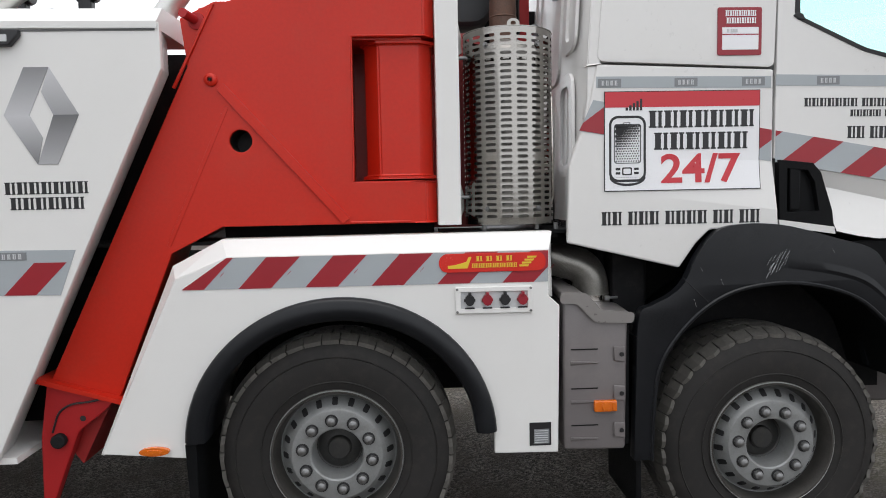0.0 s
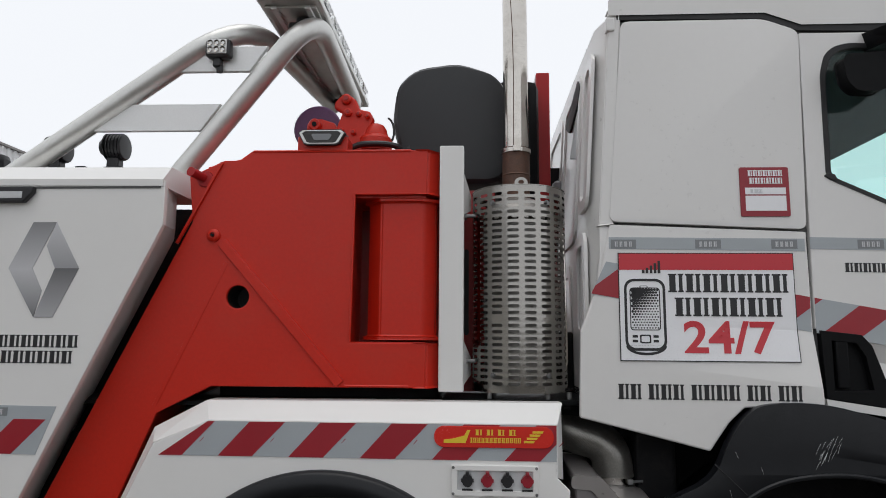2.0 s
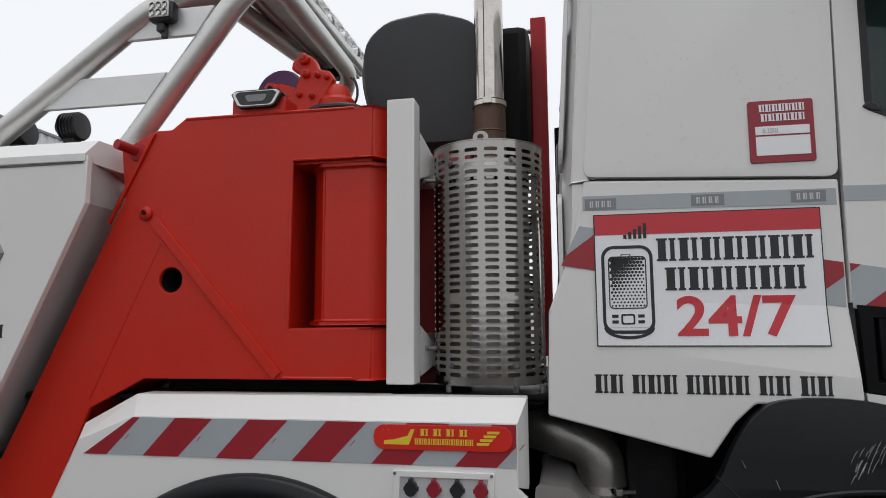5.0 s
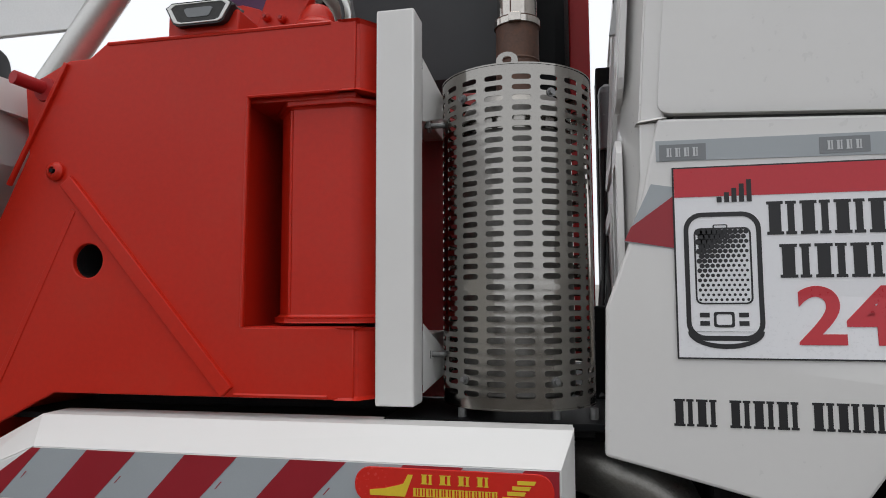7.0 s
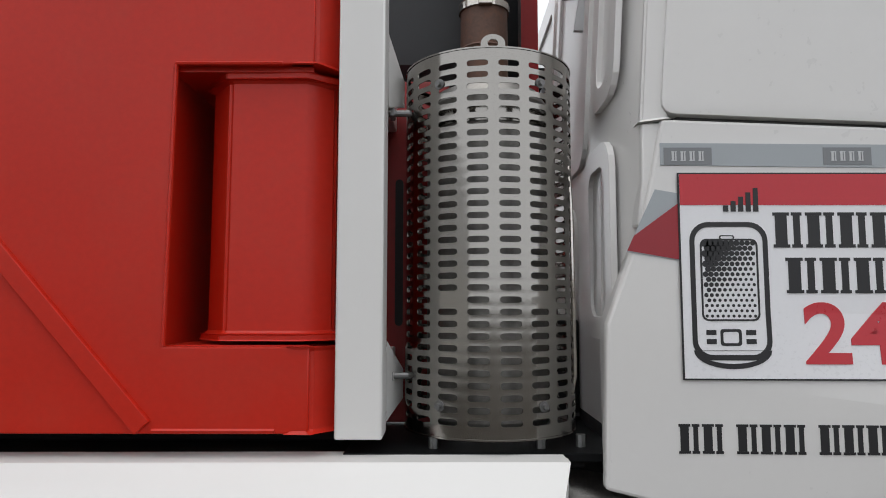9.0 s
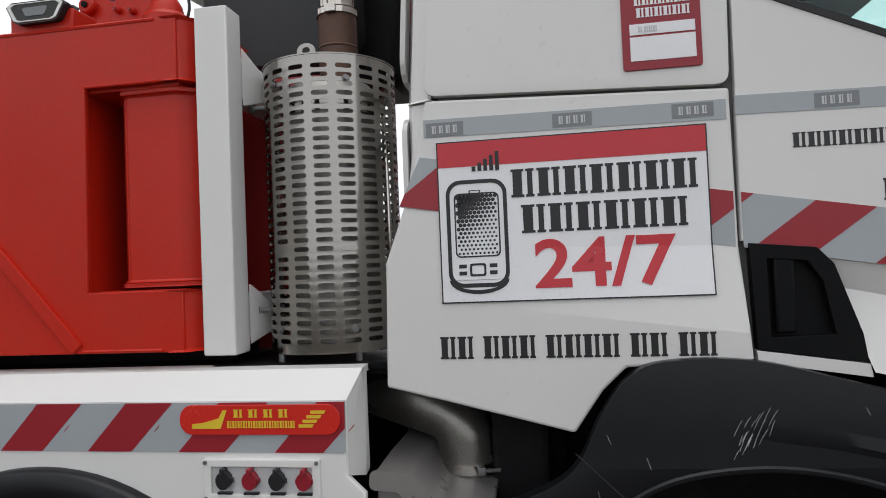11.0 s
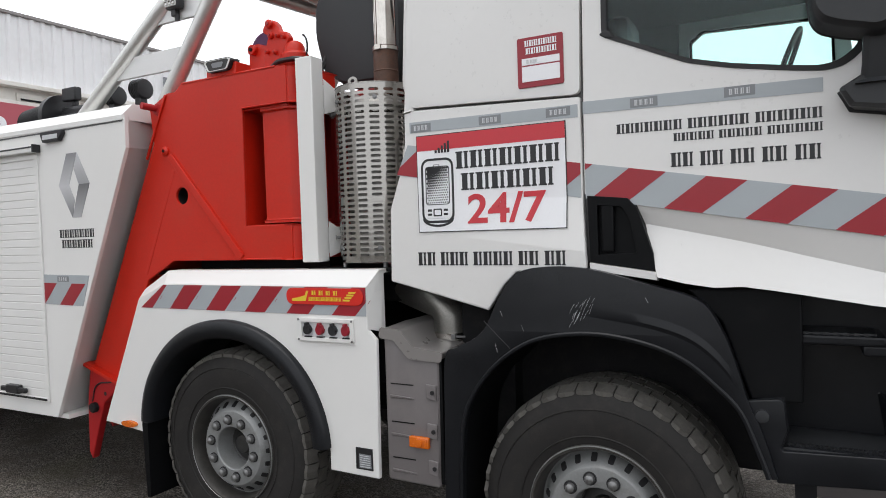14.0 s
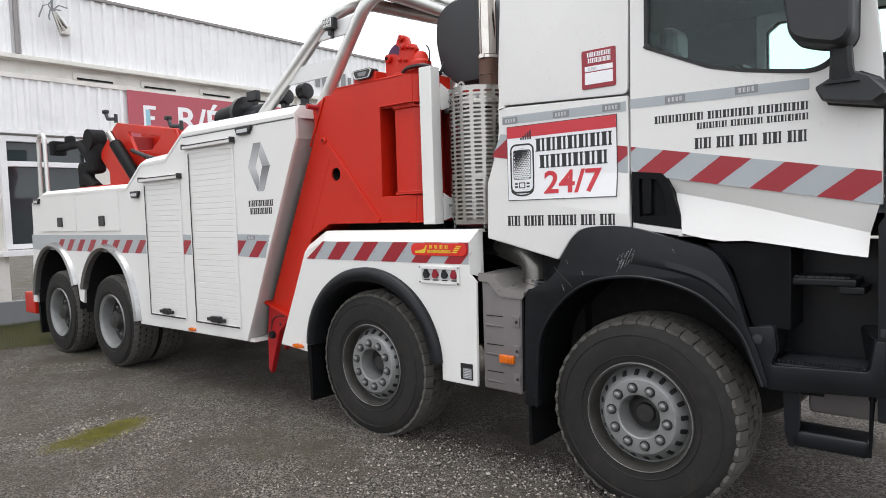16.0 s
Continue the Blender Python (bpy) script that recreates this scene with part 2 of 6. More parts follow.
FACETS = [graded_print("graded_silver_print", 2.05, 2.26, 0.52, 0.22), graded_print("graded_silver_print", 2.05, 2.26, 0.30, 0.55), graded_print("graded_silver_print", 1.84, 2.05, 0.40, 0.13), graded_print("graded_silver_print", 1.84, 2.05, 0.16, 0.52)]
STONE = material("pale_gravel_stone", (0.21, 0.188, 0.165), 0.9, vary=0.5, scale=25)
def stone_variation(m):
    n, l = m.node_tree.nodes, m.node_tree.links
    geo, rng, hsv = n.new("ShaderNodeNewGeometry"), n.new("ShaderNodeMapRange"), n.new("ShaderNodeHueSaturation")
    rng.inputs["To Min"].default_value, rng.inputs["To Max"].default_value = 0.2, 1.9
    l.new(geo.outputs["Random Per Island"], rng.inputs["Value"])
    base = n["Principled BSDF"].inputs["Base Color"]
    l.new(base.links[0].from_socket, hsv.inputs["Color"])
    l.new(rng.outputs[0], hsv.inputs["Value"])
    l.new(hsv.outputs[0], base)


stone_variation(STONE)
GRASS = material("short_grass", (0.115, 0.118, 0.042), 0.8, vary=0.4, scale=6)
MOSS = material("yellow_moss", (0.20, 0.185, 0.035), 0.85, vary=0.4, scale=9)


# ---- mesh helpers ----
def finish(bm, flat=False, angle=21):
    bmesh.ops.recalc_face_normals(bm, faces=bm.faces)
    me = bpy.data.meshes.new("mesh")
    bm.to_mesh(me)
    bm.free()
    if not flat:
        me.polygons.foreach_set("use_smooth", [True] * len(me.polygons))
        me.set_sharp_from_angle(angle=radians(angle))
    return me


NEAR_EYE = Vector((0.2, 0.2, 1.72))
GROW = [1.0]


def grown(bm):
    """Enlarges a group about a point near the camera; set back, it looks alike."""
    if GROW[0] != 1.0:
        for v in bm.verts:
            v.co = NEAR_EYE + (v.co - NEAR_EYE) * GROW[0]
    return bm


def part(name, bm, mat, parent=None, label="", flat=False, angle=21):
    """One mesh object under a thing or under a part; the mesh is in world metres."""
    if isinstance(bm, bmesh.types.BMesh):
        grown(bm)
    me = finish(bm, flat, angle) if isinstance(bm, bmesh.types.BMesh) else bm
    me.name = name
    me.materials.clear()
    me.materials.append(mat)
    ob = new(name, me)
    if parent is not None:
        ob.parent = parent
        if parent.parent is None:
            ob.matrix_parent_inverse = parent.matrix_basis.inverted()
    if label:
        tagged(ob, label)
    return ob


def thing(name, base, label, category, group="", kind=""):
    ob = new(name)
    ob.empty_display_size = 0.2
    ob.matrix_basis = pose(*base)
    return tagged(ob, label, category, group, kind)


def bevelled(bm, r, seg=2, angle=30):
    if r > 0:
        bm.normal_update()
        edges = [e for e in bm.edges if len(e.link_faces) == 2 and e.calc_face_angle(0) > radians(angle)]
        bmesh.ops.bevel(bm, geom=edges, offset=r, segments=seg, profile=0.5, affect="EDGES", clamp_overlap=True)
    return bm


def box(x0, x1, y0, y1, z0, z1, r=0.0, seg=2):
    bm = bmesh.new()
    bmesh.ops.create_cube(bm, size=1, matrix=Matrix.LocRotScale(((x0 + x1) / 2, (y0 + y1) / 2, (z0 + z1) / 2), None, (abs(x1 - x0), abs(y1 - y0), abs(z1 - z0))))
    return bevelled(bm, r, seg)


def plate(outer, y0, y1, holes=(), r=0.0, seg=2, axis="y"):
    """A plate with that outline in x and z (or y and z for axis x), from y0 to y1, with real holes."""
    put = (lambda a, b, c: (a, c, b)) if axis == "y" else (lambda a, b, c: (c, a, b)) if axis == "x" else (lambda a, b, c: (a, b, c))
    loops = [list(outer)] + [list(h) for h in holes]
    flat = [p for lp in loops for p in lp]
    tris = tessellate_polygon([[Vector((p[0], p[1], 0)) for p in lp] for lp in loops])
    bm = bmesh.new()
    a = [bm.verts.new(put(p[0], p[1], y0)) for p in flat]
    b = [bm.verts.new(put(p[0], p[1], y1)) for p in flat]
    for t in tris:
        if len(set(t)) == 3:
            for ring in (a, b):
                try:
                    bm.faces.new([ring[i] for i in t])
                except ValueError:
                    pass
    k = 0
    for lp in loops:
        n = len(lp)
        for i in range(n):
            p, q = k + i, k + (i + 1) % n
            bm.faces.new((a[p], a[q], b[q], b[p]))
        k += n
    bmesh.ops.recalc_face_normals(bm, faces=bm.faces)
    return bevelled(bm, r, seg)


def loft(rings, cap=True):
    """Rings of equal length, joined one to the next."""
    bm = bmesh.new()
    rows = [[bm.verts.new(p) for p in ring] for ring in rings]
    n = len(rows[0])
    for a, b in zip(rows, rows[1:]):
        for i in range(n):
            bm.faces.new((a[i], a[(i + 1) % n], b[(i + 1) % n], b[i]))
    if cap:
        bm.faces.new(rows[0])
        bm.faces.new(rows[-1][::-1])
    return bm


def ring_y(poly, y):
    return [(x, y, z) for x, z in poly]


def turned(profile, segs=48, axis="y", at=(0, 0, 0)):
    """A surface turned round an axis from a profile of (radius, place along the axis)."""
    rings = []
    for r, h in profile:
        ring = []
        for i in range(segs):
            a = 2 * math.pi * i / segs
            u, v = r * math.cos(a), r * math.sin(a)
            p = (u, h, v) if axis == "y" else (u, v, h) if axis == "z" else (h, u, v)
            ring.append((p[0] + at[0], p[1] + at[1], p[2] + at[2]))
        rings.append(ring)
    bm = loft(rings, False)
    bmesh.ops.remove_doubles(bm, verts=bm.verts, dist=1e-6)
    return bm


def rod(p, q, r, segs=20, r2=None):
    p, q = Vector(p), Vector(q)
    bm = bmesh.new()
    m = Matrix.Translation((p + q) / 2) @ (q - p).to_track_quat("Z", "Y").to_matrix().to_4x4()
    bmesh.ops.create_cone(bm, cap_ends=True, segments=segs, radius1=r, radius2=r if r2 is None else r2, depth=(q - p).length, matrix=m)
    return bm


def rounded(points, radius, steps=6):
    """A path with its inner corners rounded."""
    pts = [Vector(p) for p in points]
    out = [pts[0]]
    for a, b, c in zip(pts, pts[1:], pts[2:]):
        d = min(radius, (a - b).length * 0.49, (c - b).length * 0.49)
        p, q = b + (a - b).normalized() * d, b + (c - b).normalized() * d
        for i in range(steps + 1):
            t = i / steps
            out.append(p * (1 - t) ** 2 + b * 2 * t * (1 - t) + q * t ** 2)
    out.append(pts[-1])
    return out


def tube(points, r, segs=18):
    pts = [Vector(p) for p in points]
    rings, up = [], Vector((0.3, 0.2, 0.9))
    for i, p in enumerate(pts):
        d = (pts[min(i + 1, len(pts) - 1)] - pts[max(i - 1, 0)]).normalized()
        side = d.cross(up).normalized()
        up = side.cross(d).normalized()
        rr = r[i] if isinstance(r, (list, tuple)) else r
        rings.append([p + (side * math.cos(2 * math.pi * k / segs) + up * math.sin(2 * math.pi * k / segs)) * rr for k in range(segs)])
    return loft(rings)


def merge(*meshes):
    bm = meshes[0]
    for other in meshes[1:]:
        me = bpy.data.meshes.new("tmp")
        other.to_mesh(me)
        other.free()
        bm.from_mesh(me)
        bpy.data.meshes.remove(me)
    return bm


def arc(cx, cz, rx, rz, a0, a1, n):
    return [(cx + rx * math.cos(radians(a0 + (a1 - a0) * i / n)), cz + rz * math.sin(radians(a0 + (a1 - a0) * i / n))) for i in range(n + 1)]


def round_rect(x0, x1, z0, z1, r, n=4):
    return arc(x1 - r, z1 - r, r, r, 0, 90, n) + arc(x0 + r, z1 - r, r, r, 90, 180, n) + arc(x0 + r, z0 + r, r, r, 180, 270, n) + arc(x1 - r, z0 + r, r, r, 270, 360, n)


def clip(poly, region):
    """The part of a polygon inside a convex region (counter-clockwise)."""
    out = list(poly)
    for (ax, ay), (bx, by) in zip(region, region[1:] + region[:1]):
        src, out = out, []
        side = lambda p: (bx - ax) * (p[1] - ay) - (by - ay) * (p[0] - ax)
        for p, q in zip(src, src[1:] + src[:1]):
            sp, sq = side(p), side(q)
            if sp >= 0:
                out.append(p)
            if sp * sq < 0:
                t = sp / (sp - sq)
                out.append((p[0] + (q[0] - p[0]) * t, p[1] + (q[1] - p[1]) * t))
        if not out:
            return []
    return out


def crease(bm):
    """Bends what lies on the lower cab quarter over its raised lower half."""
    for p, n in [((1.0, 0, 1.83), (0.035, 0, 1)), ((0.965, 0, 1.7505), (0.0825, 0, 1)), ((0.93, 0, 1.675), (0.13, 0, 1))] + [((0.93 + 0.06 * k, 0, 0), (1, 0, 0)) for k in range(14)]:
        bmesh.ops.bisect_plane(bm, geom=bm.verts[:] + bm.edges[:] + bm.faces[:], plane_co=p, plane_no=n, dist=1e-5)
    for v in bm.verts:
        if v.co.x < 1.756:
            zu, zl = 1.83 - 0.035 * (v.co.x - 1.0), 1.675 - 0.13 * (v.co.x - 0.93)
            v.co.y -= 0.032 * min(max((v.co.x - 0.93) / 0.81, 0), 1) * min(max((zu - v.co.z) / (zu - zl), 0), 1)
    return bm


def creased_part(name, bm, mat, parent=None, label="", flat=False, angle=21):
    if not isinstance(bm, bmesh.types.BMesh):
        me, bm = bm, bmesh.new()
        bm.from_mesh(me)
    return part(name, crease(bm), mat, parent, label, flat, 3)


def letter_bars(x0, x1, z0, z1, y, words, thick=0.0015, slope=0.0):
    """A line of writing as plain upright bars, two a letter, between x0 and x1."""
    total = sum(words) + 0.45 * (len(words) - 1)
    w = (x1 - x0) / total
    bms, x = [], x0
    for n in words:
        for i in range(n):
            a = x + i * w
            h, dz = 0.09 * (z1 - z0), slope * (a - x0)
            for u, v, s in ((0.08, 0.44, 0.07), (0.64, 0.84, 0.06)):
                bms.append(box(a + u * w, a + v * w, y - thick, y, z0 + dz, z1 + dz))
                for za in (z0, z1 - h):
                    bms.append(box(a + (u - s) * w, a + (v + s) * w, y - thick * 1.1, y, za + dz, za + dz + h))
        x += (n + 0.45) * w
    return merge(*bms)


def print_line(name, x0, x1, z0, z1, y, words, mat, parent, label="", slope=0.0):
    """A line of writing with each word a part of its own."""
    w = (x1 - x0) / (sum(words) + 0.45 * (len(words) - 1))
    x = x0
    for n in words:
        dz = slope * (x - x0)
        creased_part(name, letter_bars(x, x + n * w, z0 + dz, z1 + dz, y, [n], slope=slope), mat, parent, label)
        x += (n + 0.45) * w


def lettering(text, x0, z0, height, y, width=None, bold=0.0):
    """Raised letters on a side wall, from the built-in font."""
    cu = bpy.data.curves.new("text", "FONT")
    cu.body, cu.size, cu.extrude, cu.offset = text, 1.0, 0.0008, bold
    ob = bpy.data.objects.new("text", cu)
    scene.collection.objects.link(ob)
    dg = bpy.context.evaluated_depsgraph_get()
    me = bpy.data.meshes.new_from_object(ob.evaluated_get(dg))
    bpy.data.objects.remove(ob)
    xs, ys = [v.co.x for v in me.vertices], [v.co.y for v in me.vertices]
    sz = height / (max(ys) - min(ys))
    sx = width / (max(xs) - min(xs)) if width else sz
    bx, by = min(xs), min(ys)
    for v in me.vertices:
        v.co = Vector((x0 + (v.co.x - bx) * sx, y + v.co.z, z0 + (v.co.y - by) * sz))
    return me


# ---- the yard ----
GZ = -0.085


def ground_level(x):
    return GZ - 0.055 * min(max((x + 0.4) / 2.1, 0.0), 1.0)


def build_ground():
    bm = bmesh.new()
    xs = [-400, -60, -25] + [-14 + i * 0.5 for i in range(49)] + [16, 40, 400]
    ys = [-400, -60, -20] + [-6 + i * 0.5 for i in range(41)] + [22, 60, 400]
    grid = [[bm.verts.new((x, y, ground_level(x) + (0.012 * noise.noise((x * 0.6, y * 0.6, 0)) if abs(x) < 12 and abs(y) < 12 else 0))) for y in ys] for x in xs]
    for i in range(len(xs) - 1):
        for j in range(len(ys) - 1):
            bm.faces.new((grid[i][j], grid[i + 1][j], grid[i + 1][j + 1], grid[i][j + 1]))
    tagged(part("ground", bm, GRAVEL), "dark compacted gravel yard with mossy patches", "ground", kind="structure")


build_ground()

tow_truck = thing("tow_truck", (-2.2, 4.3, GZ), "white and red heavy recovery truck with chevron tape", "truck")
T = tow_truck


# ---- wheels ----
def tyre_mesh(w=0.0):
    prof = [(0.300, 0.02), (0.315, 0.004), (0.33, 0.0), (0.36, -0.006), (0.42, -0.010), (0.465, -0.006), (0.495, 0.006), (0.512, 0.022),
            (0.524, 0.05), (0.530, 0.15), (0.524, 0.26 + w), (0.512, 0.288 + w), (0.495, 0.304 + w), (0.42, 0.32 + w), (0.34, 0.31 + w), (0.30, 0.29 + w)]
    if w:
        prof = [(0.30 + (r - 0.30) * 1.12, y) for r, y in prof]
    bm = turned(prof, 72)
    # raised lettering band and wear ring on the side wall
    bm = merge(bm, turned([(0.352, -0.007), (0.356, -0.011), (0.360, -0.007)], 72), turned([(0.470, -0.007), (0.474, -0.012), (0.479, -0.006)], 72))
    return finish(bm)


def tread_mesh(n=46, w=0.0, scallop=0.003):
    bm = bmesh.new()
    q = w / 4
    cols = ((0.012, 0.072, 0.0), (0.082, 0.142, 0.5), (0.152, 0.212, 0.0), (0.222, 0.292, 0.5))
    for i in range(n):
        for c, (y0, y1, ph) in enumerate(cols):
            y0, y1 = y0 + q * c, y1 + q * (c + 1) - (0.0 if c == 3 else 0.002)
            a0, a1 = 2 * math.pi * (i + ph + 0.04) / n, 2 * math.pi * (i + ph + 0.96) / n
            am, dy = (a0 + a1) / 2, 0.016
            edge = 0.022 if c == 0 else 0.0
            edge2 = 0.014 if c == 3 else 0.0
            pts = [(a0, y0 + (0 if c else scallop)), (am, y0 - (dy if c else 0.004)), (a1, y0 + (0 if c else scallop)), (a1, y1), (am, y1 - (0 if c == 3 else dy)), (a0, y1)]
            rings = []
            for lift in ((0.532, 0.573) if w else (0.508, 0.541)):
                ring = []
                for a, y in pts:
                    r = lift - (edge if c == 0 and y < y0 + 0.02 and lift > 0.535 else 0) - (edge2 if y >= y1 and lift > 0.535 else 0)
                    ring.append(bm.verts.new((r * math.cos(a), y, r * math.sin(a))))
                rings.append(ring)
            for k in range(6):
                bm.faces.new((rings[0][k], rings[0][(k + 1) % 6], rings[1][(k + 1) % 6], rings[1][k]))
            bm.faces.new(rings[1])
    return finish(bm, True)


def build_wheel(name, dished, tyre, tread):
    """A wheel in its own axes: the side wall at y = 0, the axle along +y."""
    if dished:
        disc = [(0.270, 0.125), (0.245, 0.130), (0.10, 0.120), (0.10, 0.10), (0.088, 0.09), (0.0, 0.088)]
        barrel = [(0.318, 0.004), (0.312, -0.008), (0.300, -0.006), (0.285, 0.010), (0.276, 0.04), (0.272, 0.09), (0.266, 0.13)]
        nut_y, nut_r, slot_r = 0.122, 0.1675, 0.232
    else:
        disc = [(0.283, 0.078), (0.279, 0.084), (0.271, 0.080), (0.224, 0.016), (0.216, 0.008), (0.206, 0.006), (0.130, 0.008), (0.123, 0.014), (0.116, 0.06), (0.112, 0.125)]
        barrel = [(0.318, 0.004), (0.312, -0.010), (0.302, -0.009), (0.294, 0.006), (0.287, 0.05), (0.280, 0.085)]
        nut_y, nut_r, slot_r = 0.006, 0.1675, 0.2485
    # the dished disc takes the dark hub colour
    wheel = part(name, turned(disc, 64), HUBGREY if dished else RIM, T)
    # front barrel takes a darker grey: the shade behind the disc is painted in
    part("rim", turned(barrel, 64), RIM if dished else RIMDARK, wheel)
    # lip ring in the paler rim grey, standing for the lit edge
    part("rim_edge", turned([(0.316, -0.006), (0.3125, -0.0125), (0.308, -0.006)], 64), RIM, wheel)
    part("tyre", tyre, RUBBER, wheel, "dusty black truck tyre")
    part("tread", tread, TREAD, wheel)
    hub = turned([(0.114, 0.120), (0.104, 0.128), (0.092, 0.120), (0.060, 0.112), (0.056, 0.092), (0.050, 0.086), (0.0, 0.084)] if not dished else [(0.105, 0.122), (0.10, 0.05), (0.088, 0.02), (0.05, 0.010), (0.0, 0.008)], 32)
    part("hub_cap", hub, HUBGREY, wheel, "dark hub centre")
    nut_me = finish(turned([(0.0, -0.029), (0.012, -0.0285), (0.0205, -0.022), (0.0235, -0.006), (0.0235, 0.0)], 12), angle=40)
    washer_me = finish(turned([(0.0, -0.003), (0.0305, -0.003), (0.031, 0.002)], 20))
    slot_me = finish(plate(round_rect(-0.0145, 0.0145, -0.0145, 0.0145, 0.006, 3), -0.0035, 0.005))
    for i in range(10):
        a = 2 * math.pi * (i + 0.3) / 10
        ob = part("wheel_nut", nut_me, NUT, wheel)
        ob.matrix_basis = pose(nut_r * math.cos(a), nut_y, nut_r * math.sin(a))
        part("washer", washer_me, SEAM, wheel).matrix_basis = ob.matrix_basis
    for i in range(20):
        a = 2 * math.pi * (i + 0.25) / 20
        # not cut: a black pad paints in the darkness of the vent
        ob = part("vent_hole_pad", slot_me, SEAM, wheel)
        y = 0.0490 if not dished else 0.128
        m = Matrix.Rotation(-a, 4, "Y") @ Matrix.Translation((slot_r, y, 0))
        ob.matrix_basis = m @ Matrix.Rotation(radians(53.7 if not dished else 0), 4, "Z") @ Matrix.Diagonal((1.6, 1.0, 0.92, 1))
    return wheel


TYRE, TREADMESH, WIDETYRE, WIDETREAD = tyre_mesh(), tread_mesh(), tyre_mesh(0.065), tread_mesh(40, 0.065)
FRONTTYRE, FRONTTREAD = tyre_mesh(0.115), tread_mesh(40, 0.115, 0.010)
WZ = 0.452
steer = build_wheel("front_wheel", False, FRONTTYRE, FRONTTREAD)
steer.matrix_basis = pose(1.762, 3.150, 0.407, 0, 16.8, 0)
second = build_wheel("second_wheel", False, WIDETYRE, WIDETREAD)
second.matrix_basis = pose(-0.376, 3.108, 0.452, 0, 20.8, 0)
rear = build_wheel("rear_wheel", True, TYRE, TREADMESH)
rear.matrix_basis = pose(-4.63, 3.04, WZ)
copy_thing(rear, pose(-6.12, 3.04, WZ, 0, 20, 0))
for x, m in ((1.768, steer), (-0.379, second), (-4.63, rear), (-6.12, rear)):
    copy_thing(m, pose(x, 5.55, WZ, 0, 0, 180))
for x in (-4.63, -6.12):
    copy_thing(rear, pose(x, 3.38, WZ, 0, 8, 0))

# ---- chassis ----
for y in (3.85, 4.65):
    part("frame_rail", box(-6.9, 2.9, y, y + 0.09, 0.72, 1.0, 0.01), DARK, T)
for x in (1.768, -0.379, -4.63, -6.12):
    part("axle", rod((x, 3.3, WZ), (x, 5.4, WZ), 0.09), DARK, T)
part("chassis_tray", box(-1.0, 0.9, 3.42, 5.3, 1.30, 1.46, 0.01), DARK, T)
part("subframe", box(-6.6, -1.2, 3.5, 5.2, 1.0, 1.3, 0.01), DARK, T)
part("battery_box", box(2.54, 3.0, 3.62, 5.1, 0.446, 0.74, 0.03, 3), TANKGREY, T)
part("gearbox", box(-0.2, 2.6, 3.95, 4.65, 0.5, 1.3, 0.05), DARK, T)
part("battery_tray", box(-1.75, -0.9, 3.55, 5.2, 0.62, 1.1, 0.03), DARK, T)
# dark box added to fill the black gap under the crane column
part("column_gap_fill", box(-0.95, 0.12, 3.46, 5.1, 1.476, 1.585, 0.008), DARK, T)
# deck coloured dark so that the gap above it reads as black
part("deck_plate", box(-1.9, 0.72, 3.25, 5.4, 1.455, 1.475, 0.004), DARK, T)


